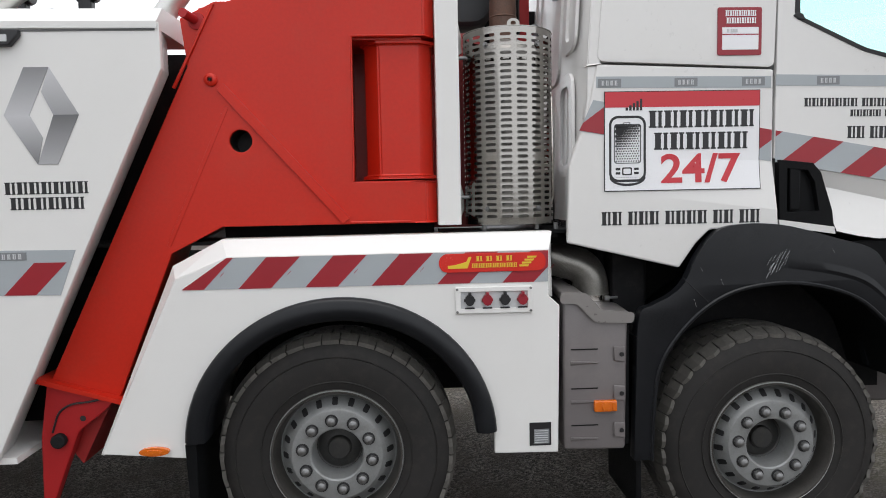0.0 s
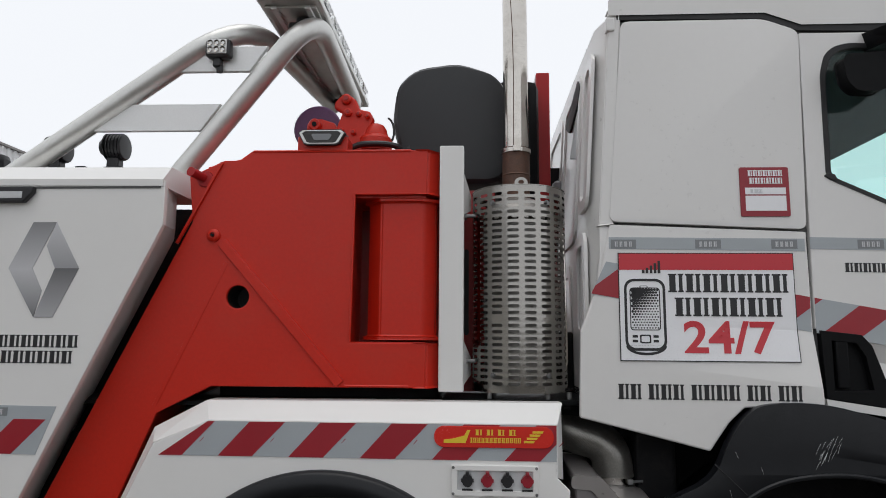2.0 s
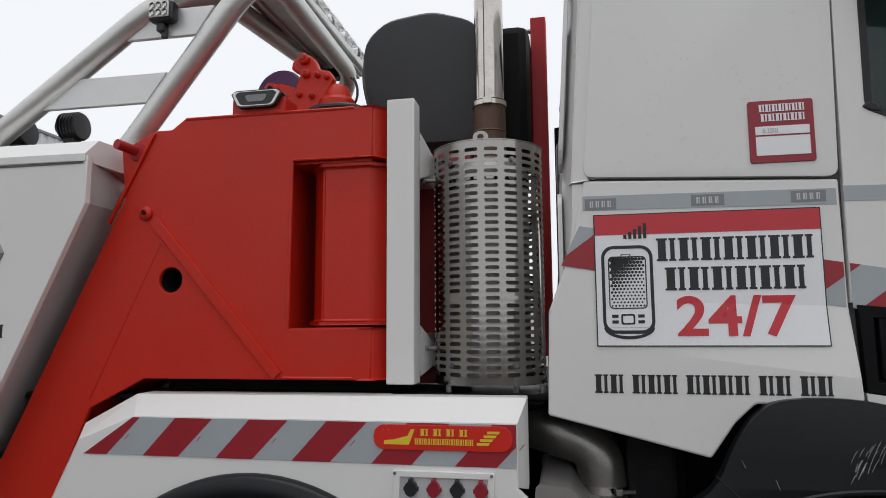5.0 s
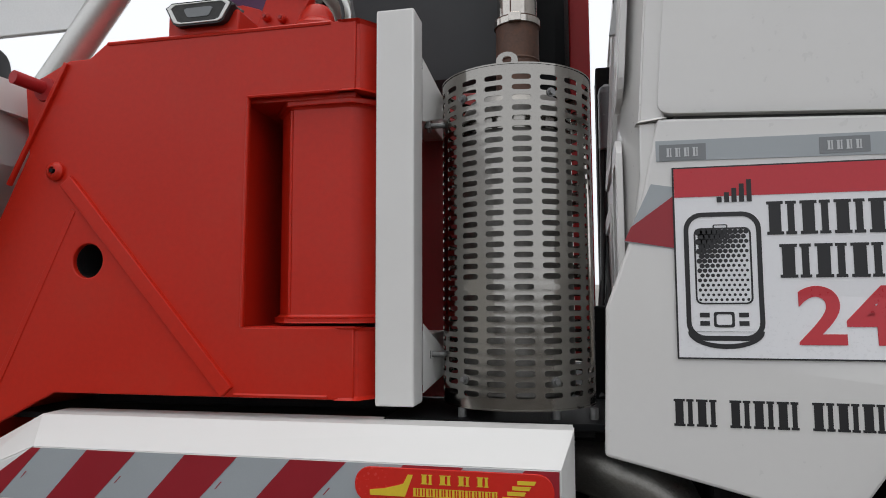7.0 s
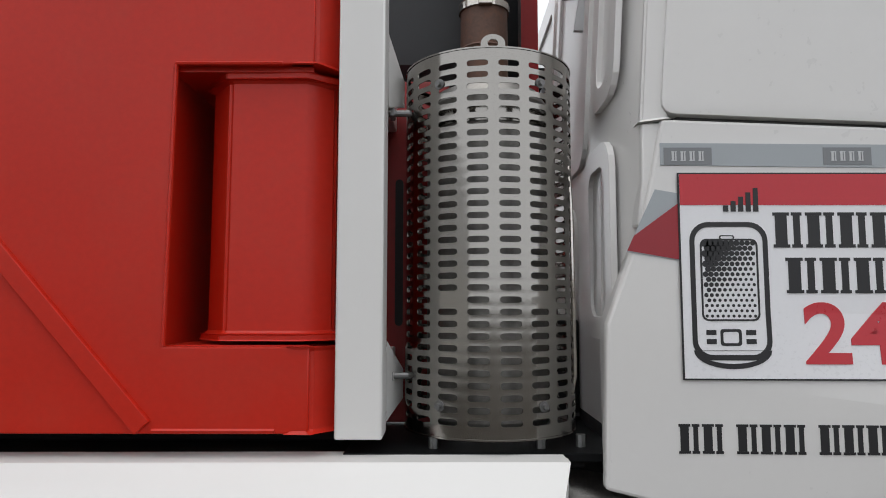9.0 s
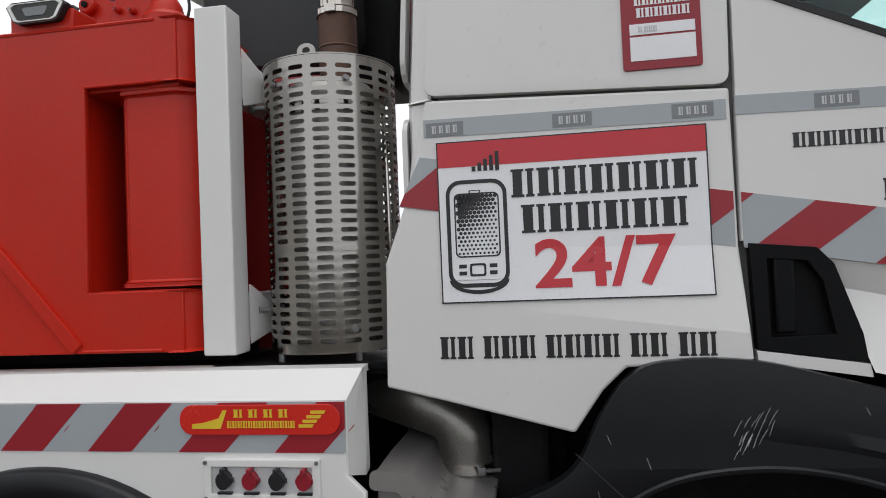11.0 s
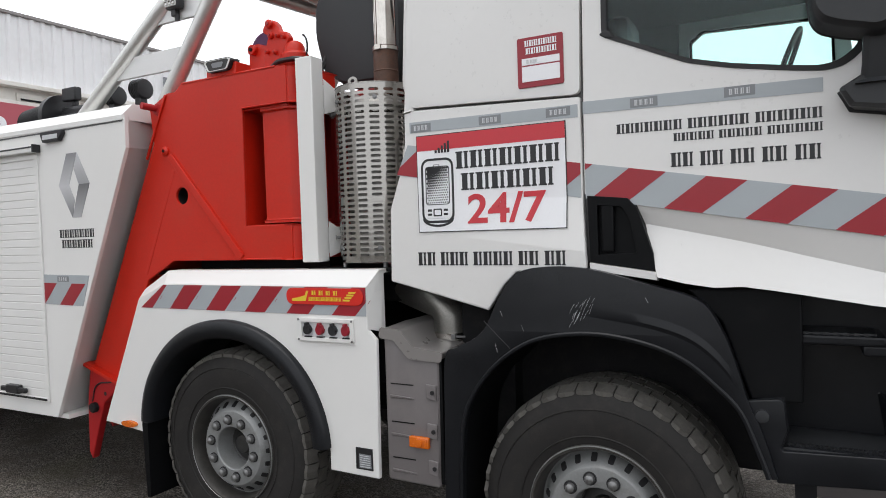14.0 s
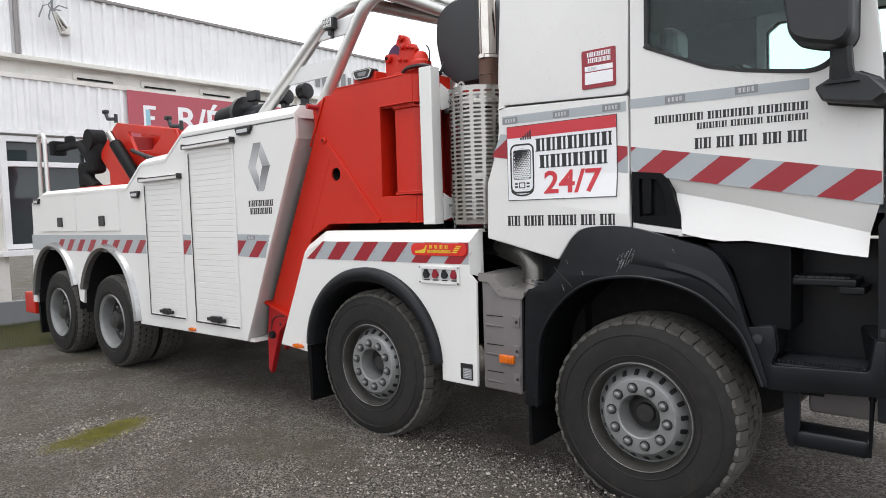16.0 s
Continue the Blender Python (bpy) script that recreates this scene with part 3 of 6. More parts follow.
# ---- wheel skirt round the second axle ----
def build_skirt():
    arch = arc(-0.336, 0.55, 0.705, 0.655, 180, 0, 28)
    outer = [(-1.439, 0.52), (-1.068, 1.317), (-0.833, 1.412), (0.63, 1.412), (0.63, 1.20), (0.683, 1.15), (0.672, 0.45), (0.369, 0.455)] + [(x, z) for x, z in arch[::-1]] + [(-1.041, 0.486)]
    sk = part("skirt", plate(outer, 3.05, 3.075, r=0.006), WHITE2, T, "white steel skirt panel")
    top = [[(-1.439, 3.051, 0.52), (-1.068, 3.051, 1.317), (-0.833, 3.051, 1.412), (0.63, 3.051, 1.412)],
           [(-1.465, 3.11, 0.505), (-1.100, 3.125, 1.372), (-0.874, 3.125, 1.489), (0.66, 3.125, 1.493)],
           [(-1.465, 3.23, 0.505), (-1.100, 3.23, 1.374), (-0.874, 3.23, 1.491), (0.66, 3.23, 1.495)]]
    for i in range(3):
        sec = []
        for k in (i, i + 1):
            a, b, c = (Vector(r[k]) for r in top)
            sec.append([a, b, c, c - Vector((0, 0, 0.02)), b - Vector((0, -0.02, 0.02)), a + Vector((0, 0.02, -0.012))])
        part("skirt_top", loft(sec), WHITE2, sk)
    end = [(0.63, 3.052, 1.412), (0.66, 3.125, 1.492), (0.66, 3.165, 1.493), (0.66, 3.165, 1.19), (0.66, 3.125, 1.18), (0.63, 3.052, 1.20)]
    part("skirt_end", loft([end, [(x + 0.004, y, z) for x, y, z in end]]), WHITE2, sk)
    # black wheel arch with a rounded lip
    o, i = arc(-0.336, 0.55, 0.715, 0.668, 178, 2, 36), arc(-0.336, 0.55, 0.618, 0.560, 178, 2, 36)
    prof = []
    for (xo, zo), (xi, zi) in zip(o, i):
        prof.append([(xo, 3.06, zo), (xo, 3.02, zo), (xo + (xi - xo) * 0.12, 3.005, zo + (zi - zo) * 0.12), (xo + (xi - xo) * 0.5, 2.995, zo + (zi - zo) * 0.5), (xo + (xi - xo) * 0.9, 3.005, zo + (zi - zo) * 0.9),
                     (xi, 3.03, zi), (xi + (xo - xi) * 0.15, 3.45, zi + (zo - zi) * 0.15), (xo, 3.45, zo)])
    part("wheel_arch", loft(prof), FENDER, T, "black plastic wheel arch", angle=65)
    part("mud_flap", loft([ring_y([(-1.05, 0.56), (-1.03, 0.10), (-1.00, 0.10), (-1.0, 0.56)], 3.02), ring_y([(-1.05, 0.56), (-1.03, 0.10), (-1.00, 0.10), (-1.0, 0.56)], 3.48)]), BLACKPL, T, "worn black rubber mud flap")
    # chevron tape
    band = [(-1.041, 1.268), (0.628, 1.264), (0.630, 1.409), (-0.835, 1.409)]
    tape = part("reflective_tape", plate(band, 3.0475, 3.050), SILVERFILM, T, "silver grey chevron tape")
    for k in range(-1, 6):
        b = -0.793 + 0.3012 * k
        poly = clip([(b, 1.26), (b + 0.146, 1.26), (b + 0.293, 1.413), (b + 0.141, 1.413)], band)
        if len(poly) > 2:
            part("red_stripe", plate(poly, 3.0462, 3.0475), REDFILM, tape)
    for k in range(-1, 5):
        b = -0.793 + 0.3012 * k + 0.146
        part("tape_mark", plate([(b + 0.081, 1.325), (b + 0.084, 1.325), (b + 0.101, 1.343), (b + 0.098, 1.344)], 3.0466, 3.0476), REDFILM, tape)
    # maker's badge
    badge = part("badge", plate(round_rect(0.125, 0.618, 1.317, 1.403, 0.04, 6), 3.040, 3.046, r=0.0015), BADGERED, T, "red oval badge with yellow print")
    part("emblem", plate([(0.165, 1.335), (0.255, 1.335), (0.275, 1.388), (0.262, 1.388), (0.250, 1.365), (0.200, 1.352), (0.165, 1.348)], 3.0385, 3.040), YELLOW, badge)
    for k in range(4):
        part("yellow_bar", plate([(0.495 + 0.012 * k, 1.338 + 0.013 * k), (0.535 + 0.012 * k, 1.338 + 0.013 * k), (0.54 + 0.012 * k, 1.347 + 0.013 * k), (0.495 + 0.012 * k, 1.347 + 0.013 * k)], 3.0385, 3.040), YELLOW, badge)
    part("print_line", letter_bars(0.295, 0.465, 1.367, 1.390, 3.040, [1, 1, 1, 1]), YELLOW, badge)
    part("print_line", letter_bars(0.275, 0.485, 1.337, 1.357, 3.040, [13]), YELLOW, badge)
    # electric sockets in a white frame
    fr = part("socket_frame", plate([(0.197, 1.125), (0.553, 1.125), (0.553, 1.247), (0.197, 1.247)], 3.036, 3.052, [[(0.222, 1.147), (0.222, 1.225), (0.530, 1.225), (0.530, 1.147)]], 0.003), WHITE2, T, "white frame with four trailer sockets")
    # no recess is cut: grey backing puts its shade into the colour
    part("recess_shade_back", box(0.222, 0.530, 3.046, 3.049, 1.147, 1.225), LIGHTFILM, fr)
    for k in range(4):
        cx = 0.263 + 0.0815 * k
        s = part("socket", merge(plate(arc(cx, 1.188, 0.022, 0.026, 0, 360, 20)[:-1], 3.024, 3.047, r=0.004), box(cx - 0.007, cx + 0.007, 3.018, 3.045, 1.206, 1.224, 0.003), box(cx - 0.026, cx + 0.026, 3.03, 3.046, 1.180, 1.194, 0.002)),
                 INK if k % 2 == 0 else CRIMSON, fr, "black socket cap" if k % 2 == 0 else "red socket cap")
        part("hinge", box(cx - 0.022, cx + 0.022, 3.034, 3.047, 1.147, 1.153), INK, fr)
    for x, z in ((0.205, 1.238), (0.545, 1.238), (0.205, 1.134), (0.545, 1.134)):
        part("screw", rod((x, 3.036, z), (x, 3.031, z), 0.006, 10), NUT, fr)
    pl = part("type_plate", box(0.535, 0.637, 3.046, 3.05, 0.487, 0.597), INK, T, "black edged type plate with unreadable print")
    part("plate_field", box(0.556, 0.628, 3.0452, 3.046, 0.496, 0.566), GREYFILM, pl)
    part("plate_print", merge(*[box(0.560, 0.622, 3.0444, 3.0453, 0.501 + 0.011 * k, 0.504 + 0.011 * k) for k in range(6)]), LIGHTFILM, pl)
    part("side_marker", merge(plate(arc(-1.195, 0.53, 0.068, 0.020, 0, 360, 24)[:-1], 3.03, 3.052, r=0.006), plate(arc(-1.195, 0.53, 0.04, 0.011, 0, 360, 20)[:-1], 3.025, 3.04, r=0.003)), AMBER, T, "oval amber side marker lamp")


GROW[0] = 1.0075
build_skirt()
GROW[0] = 1.0


# ---- red crane column ----
def build_crane():
    base = [(-1.03, 2.50), (-1.005, 2.285), (-1.71, 0.83), (-1.40, 0.735), (-1.12, 1.425), (-0.88, 1.545), (0.075, 1.545), (0.075, 1.742), (-0.262, 1.742), (-0.255, 2.412), (0.075, 2.412), (0.075, 2.62), (-0.74, 2.62), (-0.80, 2.575), (-0.87, 2.575)]
    hole = arc(-0.778, 1.942, 0.052, 0.052, 360, 0, 24)[:-1]
    col = part("crane_column", plate(base, 3.17, 3.19, [hole], 0.004), RED, T, "red painted steel crane column")
    # black lining puts the hole's inner darkness into its colour
    part("hole_lining", turned([(0.053, 3.175), (0.053, 3.32), (0.0, 3.32)], 24, at=(-0.778, 0, 1.942)), SEAM, col)
    # inner body behind the side plate
    body = [(-0.95, 2.55), (-1.0, 2.30), (-1.62, 0.86), (-1.42, 0.80), (-1.16, 1.44), (-0.90, 1.56), (-0.275, 1.56), (-0.275, 2.60), (-0.74, 2.60)]
    part("column_body", plate(body, 3.192, 3.60, [arc(-0.778, 1.942, 0.06, 0.06, 360, 0, 24)[:-1]]), RED, col)
    part("far_plate", plate(base, 5.2, 5.23), RED, col)
    for z0, z1 in ((2.412, 2.62), (1.545, 1.742)):
        rings = [[(0.03, 3.173, z0), (0.078, 3.173, z0), (0.130, 3.235, z0), (0.130, 3.55, z0), (0.03, 3.55, z0)], [(0.03, 3.173, z1), (0.078, 3.173, z1), (0.130, 3.235, z1), (0.130, 3.55, z1), (-0.02, 3.55, z1)]]
        part("end_block", bevelled(loft(rings), 0.010, 3), RED, col)
    # recess wall in a darker red than the column; its shade is painted in
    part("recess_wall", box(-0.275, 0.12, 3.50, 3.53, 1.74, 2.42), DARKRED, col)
    part("recess_top", box(-0.27, 0.07, 3.19, 3.5, 2.40, 2.43), RED, col)
    part("recess_floor", box(-0.27, 0.07, 3.19, 3.5, 1.725, 1.745), RED, col)
    # faceted drum in the recess
    pts = [(-0.208, 3.30), (-0.135, 3.205), (0.05, 3.205), (0.115, 3.26), (0.125, 3.45), (-0.10, 3.45)]
    part("cylinder_cover", bevelled(loft([[(x, y, 1.770) for x, y in pts], [(x, y, 2.384) for x, y in pts]]), 0.008), RED, col)
    fl = [(-0.225, 3.30), (-0.143, 3.195), (0.055, 3.19), (0.13, 3.25), (0.13, 3.45), (-0.12, 3.45)]
    for z in (1.754, 2.384):
        part("cover_flange", bevelled(loft([[(x, y, z) for x, y in fl], [(x, y, z + 0.016) for x, y in fl]]), 0.003), RED, col)
    # flat bars welded on the side plate
    def bar(p, q, w, h=0.008):
        d = (Vector(q) - Vector(p)).normalized()
        s = Vector((-d.y, d.x)) * w / 2
        a, b = Vector(p), Vector(q)
        return plate([tuple(a + s), tuple(a - s), tuple(b - s), tuple(b + s)], 3.17 - h, 3.172, r=0.003)
    part("weld_bar", bar((-0.86, 2.19), (-0.30, 1.56), 0.045, 0.013), RED, col)
    part("weld_bar", bar((-0.835, 2.10), (-1.13, 1.46), 0.02, 0.003), RED, col)
    part("weld_bar", bar((-0.877, 2.565), (-1.07, 2.185), 0.014, 0.012), RED, col)
    part("weld_bead", tube([(-0.255, 3.168, 2.414), (0.0, 3.168, 2.414)], 0.005, 6), RED, col)
    part("weld_bead", tube([(-0.255, 3.168, 2.41), (-0.262, 3.168, 1.745)], 0.005, 6), RED, col)
    part("weld_bead", tube([(-0.735, 3.172, 2.616), (0.0, 3.172, 2.616)], 0.007, 6), RED, col)
    part("weld_bead", tube([(-0.28, 3.168, 1.552), (0.0, 3.168, 1.552)], 0.006, 6), RED, col)
    stud = part("grease_stud", turned([(0.030, 3.17), (0.030, 3.160), (0.020, 3.152), (0.013, 3.150), (0.011, 3.158), (0.0, 3.158)], 20, at=(-0.902, 0, 2.222)), RED, col)
    part("nipple", rod((-0.902, 3.160, 2.222), (-0.902, 3.147, 2.222), 0.007, 10), DARK, stud)
    part("peg", merge(rod((-0.955, 3.2, 2.49), (-0.985, 3.075, 2.50), 0.021), turned([(0.040, 3.172), (0.037, 3.162), (0.0, 3.159)], 20, at=(-0.955, 0, 2.487))), CRANEDARK, col, "red locking peg")
    # foot below the column, its red darkened to put the shade into the colour
    foot = part("column_foot", plate([(-1.715, 0.835), (-1.755, 0.58), (-1.765, 0.25), (-1.735, 0.20), (-1.66, 0.40), (-1.58, 0.60), (-1.45, 0.70), (-1.41, 0.745)], 3.145, 3.20, r=0.008), CRANEDARK, col, "chipped red steel foot")
    part("flange", loft([[(-1.76, 3.12, 0.845), (-1.36, 3.12, 0.725), (-1.36, 3.42, 0.725), (-1.76, 3.42, 0.845)], [(-1.75, 3.12, 0.865), (-1.355, 3.12, 0.745), (-1.355, 3.42, 0.745), (-1.75, 3.42, 0.865)]]), RED, foot)
    # box behind the foot in the same darkened red, for its shade
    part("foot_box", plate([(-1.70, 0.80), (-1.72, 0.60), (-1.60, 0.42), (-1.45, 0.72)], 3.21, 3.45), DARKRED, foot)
    part("bolt", turned([(0.034, 3.14), (0.034, 3.115), (0.028, 3.108), (0.0, 3.108)], 16, at=(-1.665, 0, 0.565)), DARK, foot)
    part("foot_cable", tube(rounded([(-1.70, 3.143, 0.60), (-1.665, 3.138, 0.70), (-1.61, 3.138, 0.735), (-1.50, 3.138, 0.745), (-1.44, 3.143, 0.765)], 0.05), 0.005, 8), INK, foot)
    # flat black disc painted in place of a dark hole
    part("bolt_hole_disc", turned([(0.014, 3.138), (0.0, 3.1375)], 14, at=(-1.555, 0, 0.665)), SEAM, foot)


GROW[0] = 1.005
build_crane()
GROW[0] = 1.0
for k in range(4):
    part("hydraulic_hose", tube(rounded([(-1.22 - 0.06 * k, 3.66, 2.2 - 0.12 * k), (-1.40 - 0.03 * k, 3.64, 1.6), (-1.72 + 0.04 * k, 3.66, 0.8)], 0.3), 0.016, 8), INK, T)
part("valve_block", merge(box(-1.42, -1.25, 3.66, 3.9, 1.85, 2.05, 0.02), rod((-1.36, 3.6, 1.95), (-1.36, 3.7, 1.95), 0.04), rod((-1.30, 3.6, 1.80), (-1.30, 3.7, 1.80), 0.03)), DARKRED, T)


# ---- white guard post ----
GROW[0] = 1.009
post = part("guard_post", box(0.132, 0.243, 3.17, 3.27, 1.53, 2.64, 0.006), WHITE2, T, "white square tube guard post")
for z0, z1, g in ((2.36, 2.50, 1), (1.575, 1.72, -1)):
    part("post_arm", plate([(3.265, z0), (3.62, z0), (3.62, z1), (3.265, z1)], 0.17, 0.24, r=0.004, axis="x"), WHITE2, post)
    part("arm_gusset", loft([[(0.243, 3.27, z0 - 0.02), (0.275, 3.40, z0 + 0.02), (0.275, 3.40, z1 - 0.05), (0.243, 3.27, z1 + 0.03)], [(0.243, 3.28, z0 - 0.02), (0.275, 3.41, z0 + 0.02), (0.275, 3.41, z1 - 0.05), (0.243, 3.28, z1 + 0.03)]]), WHITE2, post)
GROW[0] = 1.0
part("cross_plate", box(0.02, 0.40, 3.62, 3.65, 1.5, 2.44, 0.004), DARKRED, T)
# black inset in place of a cut slot, its darkness painted
part("plate_slot_inset", plate(round_rect(0.238, 0.262, 1.78, 2.22, 0.012, 3), 3.616, 3.622), SEAM, T)
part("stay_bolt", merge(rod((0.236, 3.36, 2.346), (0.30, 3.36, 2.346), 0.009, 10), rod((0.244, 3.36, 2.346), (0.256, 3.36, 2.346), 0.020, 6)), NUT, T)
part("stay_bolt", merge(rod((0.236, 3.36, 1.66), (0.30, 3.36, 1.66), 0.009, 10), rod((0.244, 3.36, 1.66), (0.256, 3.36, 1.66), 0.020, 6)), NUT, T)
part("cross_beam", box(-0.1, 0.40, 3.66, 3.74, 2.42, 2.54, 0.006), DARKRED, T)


# ---- exhaust: silencer, perforated shield, pipe ----
def build_exhaust():
    cx, cy, R, z0, z1 = 0.505, 3.425, 0.223, 1.524, 2.467
    ncol, nrow, gap = 18, 31, 0.026
    rowh = (z1 - z0 - 2 * gap) / nrow
    inner = []
    for sx, sz in ((-1, -0.5), (-1, 0.5), (-0.8, 0.95), (-0.3, 1), (0.3, 1), (0.8, 0.95), (1, 0.5), (1, -0.5), (0.8, -0.95), (0.3, -1), (-0.3, -1), (-0.8, -0.95)):
        inner.append((sx, sz))
    cell = [(-1, -0.5), (-1, 0.5), (-1, 1), (-0.33, 1), (0.33, 1), (1, 1), (1, 0.5), (1, -0.5), (1, -1), (0.33, -1), (-0.33, -1), (-1, -1)]
    bm = bmesh.new()
    cache = {}

    def vert(a, z, r):
        key = (round(a * 2e4) % round(2 * math.pi * 2e4), round(z * 2e4), r)
        if key not in cache:
            cache[key] = bm.verts.new((cx + r * math.sin(a), cy - r * math.cos(a), z))
        return cache[key]

    da, w, h = math.pi / ncol, 0.67, 0.265
    for c in range(ncol):
        a = 2 * math.pi * (c + 0.5) / ncol
        for rr in range(nrow):
            z = z0 + gap + rowh * (rr + 0.5)
            out = [(a + u * da, z + v * rowh / 2) for u, v in cell]
            slot = [(a + u * da * w, z + v * rowh * h) for u, v in inner]
            o, i, k = [vert(*p, R) for p in out], [vert(*p, R) for p in slot], [vert(*p, R - 0.003) for p in slot]
            for q in range(12):
                p = (q + 1) % 12
                bm.faces.new((o[q], o[p], i[p], i[q]))
                bm.faces.new((i[q], i[p], k[p], k[q]))
            if (c in (1, 16) and rr == 10):
                bm.faces.new(i)
        for za, zb in ((z0, z0 + gap), (z1 - gap, z1)):
            us = (-1, -0.33, 0.33, 1)
            for u, v in zip(us, us[1:]):
                bm.faces.new((vert(a + u * da, za, R), vert(a + v * da, za, R), vert(a + v * da, zb, R), vert(a + u * da, zb, R)))
    sh = part("heat_shield", bm, STEEL, T, "perforated stainless steel heat shield")
    for z in (z0, z1 - 0.004):
        ring = turned([(R + 0.002, z), (R + 0.002, z + 0.004), (R - 0.006, z + 0.004), (R - 0.006, z)], 54, "z", (cx, cy, 0))
        part("rim_ring", ring, STEEL, sh)
    part("silencer", turned([(0.0, z0 + 0.01), (0.15, z0 + 0.01), (0.165, z0 + 0.03), (0.165, z1 - 0.10), (0.14, z1 - 0.06), (0.07, z1 - 0.03), (0.0, z1 - 0.03)], 40, "z", (cx, cy, 0)), SILENCER, T)
    part("clamp_band", turned([(0.168, 2.30), (0.17, 2.30), (0.17, 2.34), (0.168, 2.34)], 40, "z", (cx, cy, 0)), STEEL, T)
    eye = plate([(-0.03, 2.44), (-0.03, 2.475)] + arc(0, 2.475, 0.03, 0.024, 180, 0, 10) + [(0.03, 2.44)], cy - R + 0.004, cy - R + 0.009, [arc(0, 2.476, 0.013, 0.011, 0, 360, 12)[:-1]])
    bmesh.ops.translate(eye, verts=eye.verts, vec=(cx - 0.0, 0, 0))
    part("lifting_eye", eye, STEEL, sh)
    for a in (-0.62, 0.55):
        for z in (2.385, 1.60):
            x, y = cx + R * math.sin(a), cy - R * math.cos(a)
            d = Vector((math.sin(a), -math.cos(a), 0))
            part("bolt", merge(rod((x, y, z), tuple(Vector((x, y, z)) + d * 0.003), 0.013, 14), rod((x, y, z), tuple(Vector((x, y, z)) + d * 0.012), 0.008, 6)), NUT, sh)
    px, py = 0.503, 3.54
    part("pipe_collar", turned([(0.070, 2.45), (0.070, 2.58), (0.073, 2.585), (0.070, 2.59), (0.069, 2.70), (0.073, 2.70), (0.073, 2.725), (0.06, 2.725)], 32, "z", (px, py, 0)), RUST, T, "rust brown exhaust collar")
    part("collar_clamp", merge(turned([(0.075, 2.70), (0.075, 2.72), (0.070, 2.72), (0.070, 2.70)], 32, "z", (px, py, 0)), box(px - 0.02, px + 0.02, py - 0.085, py - 0.065, 2.695, 2.725, 0.003)), PIPE, T)
    path = [(px, py, 2.70), (px, py, 3.2), (px - 0.001, py, 3.42), (px - 0.003, py, 3.635)]
    part("pipe_seam", tube([(px - 0.015, py - 0.0625, 2.73), (px - 0.013, py - 0.063, 3.1), (px - 0.018, py - 0.0622, 3.35), (px - 0.03, py - 0.057, 3.6)], 0.0022, 6), RUST, T)
    part("exhaust_pipe", tube(rounded(path, 0.12), 0.064, 28), PIPE, T, "polished stainless exhaust stack")
    # black cap stands for the dark inside of the open pipe
    part("pipe_mouth_cap", rod((px - 0.003, py, 3.631), (px - 0.003, py, 3.638), 0.057, 24), SEAM, T)
    part("bracket_tray", box(0.15, 0.80, 3.22, 3.75, 1.475, 1.495, 0.003), BLACKPL, T)
    for x, y in ((0.36, 3.28), (0.62, 3.28), (0.72, 3.30)):
        part("tray_bolt", rod((x, y, 1.49), (x, y, 1.525), 0.012, 8), NUT, T)


build_exhaust()


# ---- black air cleaner and red upright behind it ----
def build_air_box():
    def ring(y, grow):
        pts = [(-0.06 - grow, 2.72), (0.06, 2.64 - grow), (0.42, 2.64 - grow), (0.46 + grow, 2.72), (0.455 + grow, 3.09), (0.40, 3.195 + grow * 0.6), (0.20, 3.245 + grow), (-0.03, 3.215 + grow), (-0.110 - grow * 0.7, 3.14 + grow * 0.5), (-0.118 - grow, 2.95)]
        return [tuple(v) for v in rounded([(x, y, z) for x, z in pts] + [(pts[0][0], y, pts[0][1])], 0.06, 3)][:-1]
    rings = [ring(3.73, -0.02), ring(3.735, 0.02), ring(3.76, 0.04), ring(3.80, 0.05), ring(4.45, 0.05), ring(4.50, 0.02), ring(4.52, -0.02)]
    part("air_cleaner", loft(rings), CHARCOAL, T, "rounded black plastic air cleaner housing")
    part("intake_duct", box(0.40, 0.66, 3.9, 4.3, 2.55, 3.25, 0.05), BLACKPL, T)
    up = part("red_upright", box(0.66, 0.74, 4.08, 4.18, 1.6, 3.36, 0.006), CRANEDARK, T, "red steel upright")
    for z in (3.30, 3.18, 3.04):
        part("bolt", rod((0.66, 4.12, z), (0.63, 4.12, z), 0.014, 8), NUT, up)


build_air_box()
part("hose_rack", merge(box(0.765, 0.858, 4.35, 4.62, 1.48, 2.84, 0.008), box(0.725, 0.80, 3.70, 3.86, 1.46, 1.80, 0.01)), DARK, T, "dark steel hose bracket behind the cab")
part("air_dryer", merge(rod((0.812, 4.30, 2.46), (0.812, 4.30, 2.70), 0.040), turned([(0.040, 2.70), (0.034, 2.725), (0.018, 2.74), (0.0, 2.742)], 20, "z", (0.812, 4.30, 0)), rod((0.79, 4.27, 2.60), (0.86, 4.27, 2.60), 0.008)), GREYFILM, T)
for k in range(4):
    part("air_hose", tube(rounded([(0.785 + 0.018 * k, 4.31, 2.5), (0.78 + 0.02 * k, 4.30, 2.0), (0.74 + 0.03 * k, 3.80, 1.62), (0.75 + 0.02 * k, 3.70, 1.50)], 0.2), 0.011, 8), INK, T)
part("drain_pipe", tube([(0.705, 3.36, 2.30), (0.715, 3.35, 2.1), (0.718, 3.35, 1.66), (0.70, 3.37, 1.56)], 0.006, 8), PIPE, T)


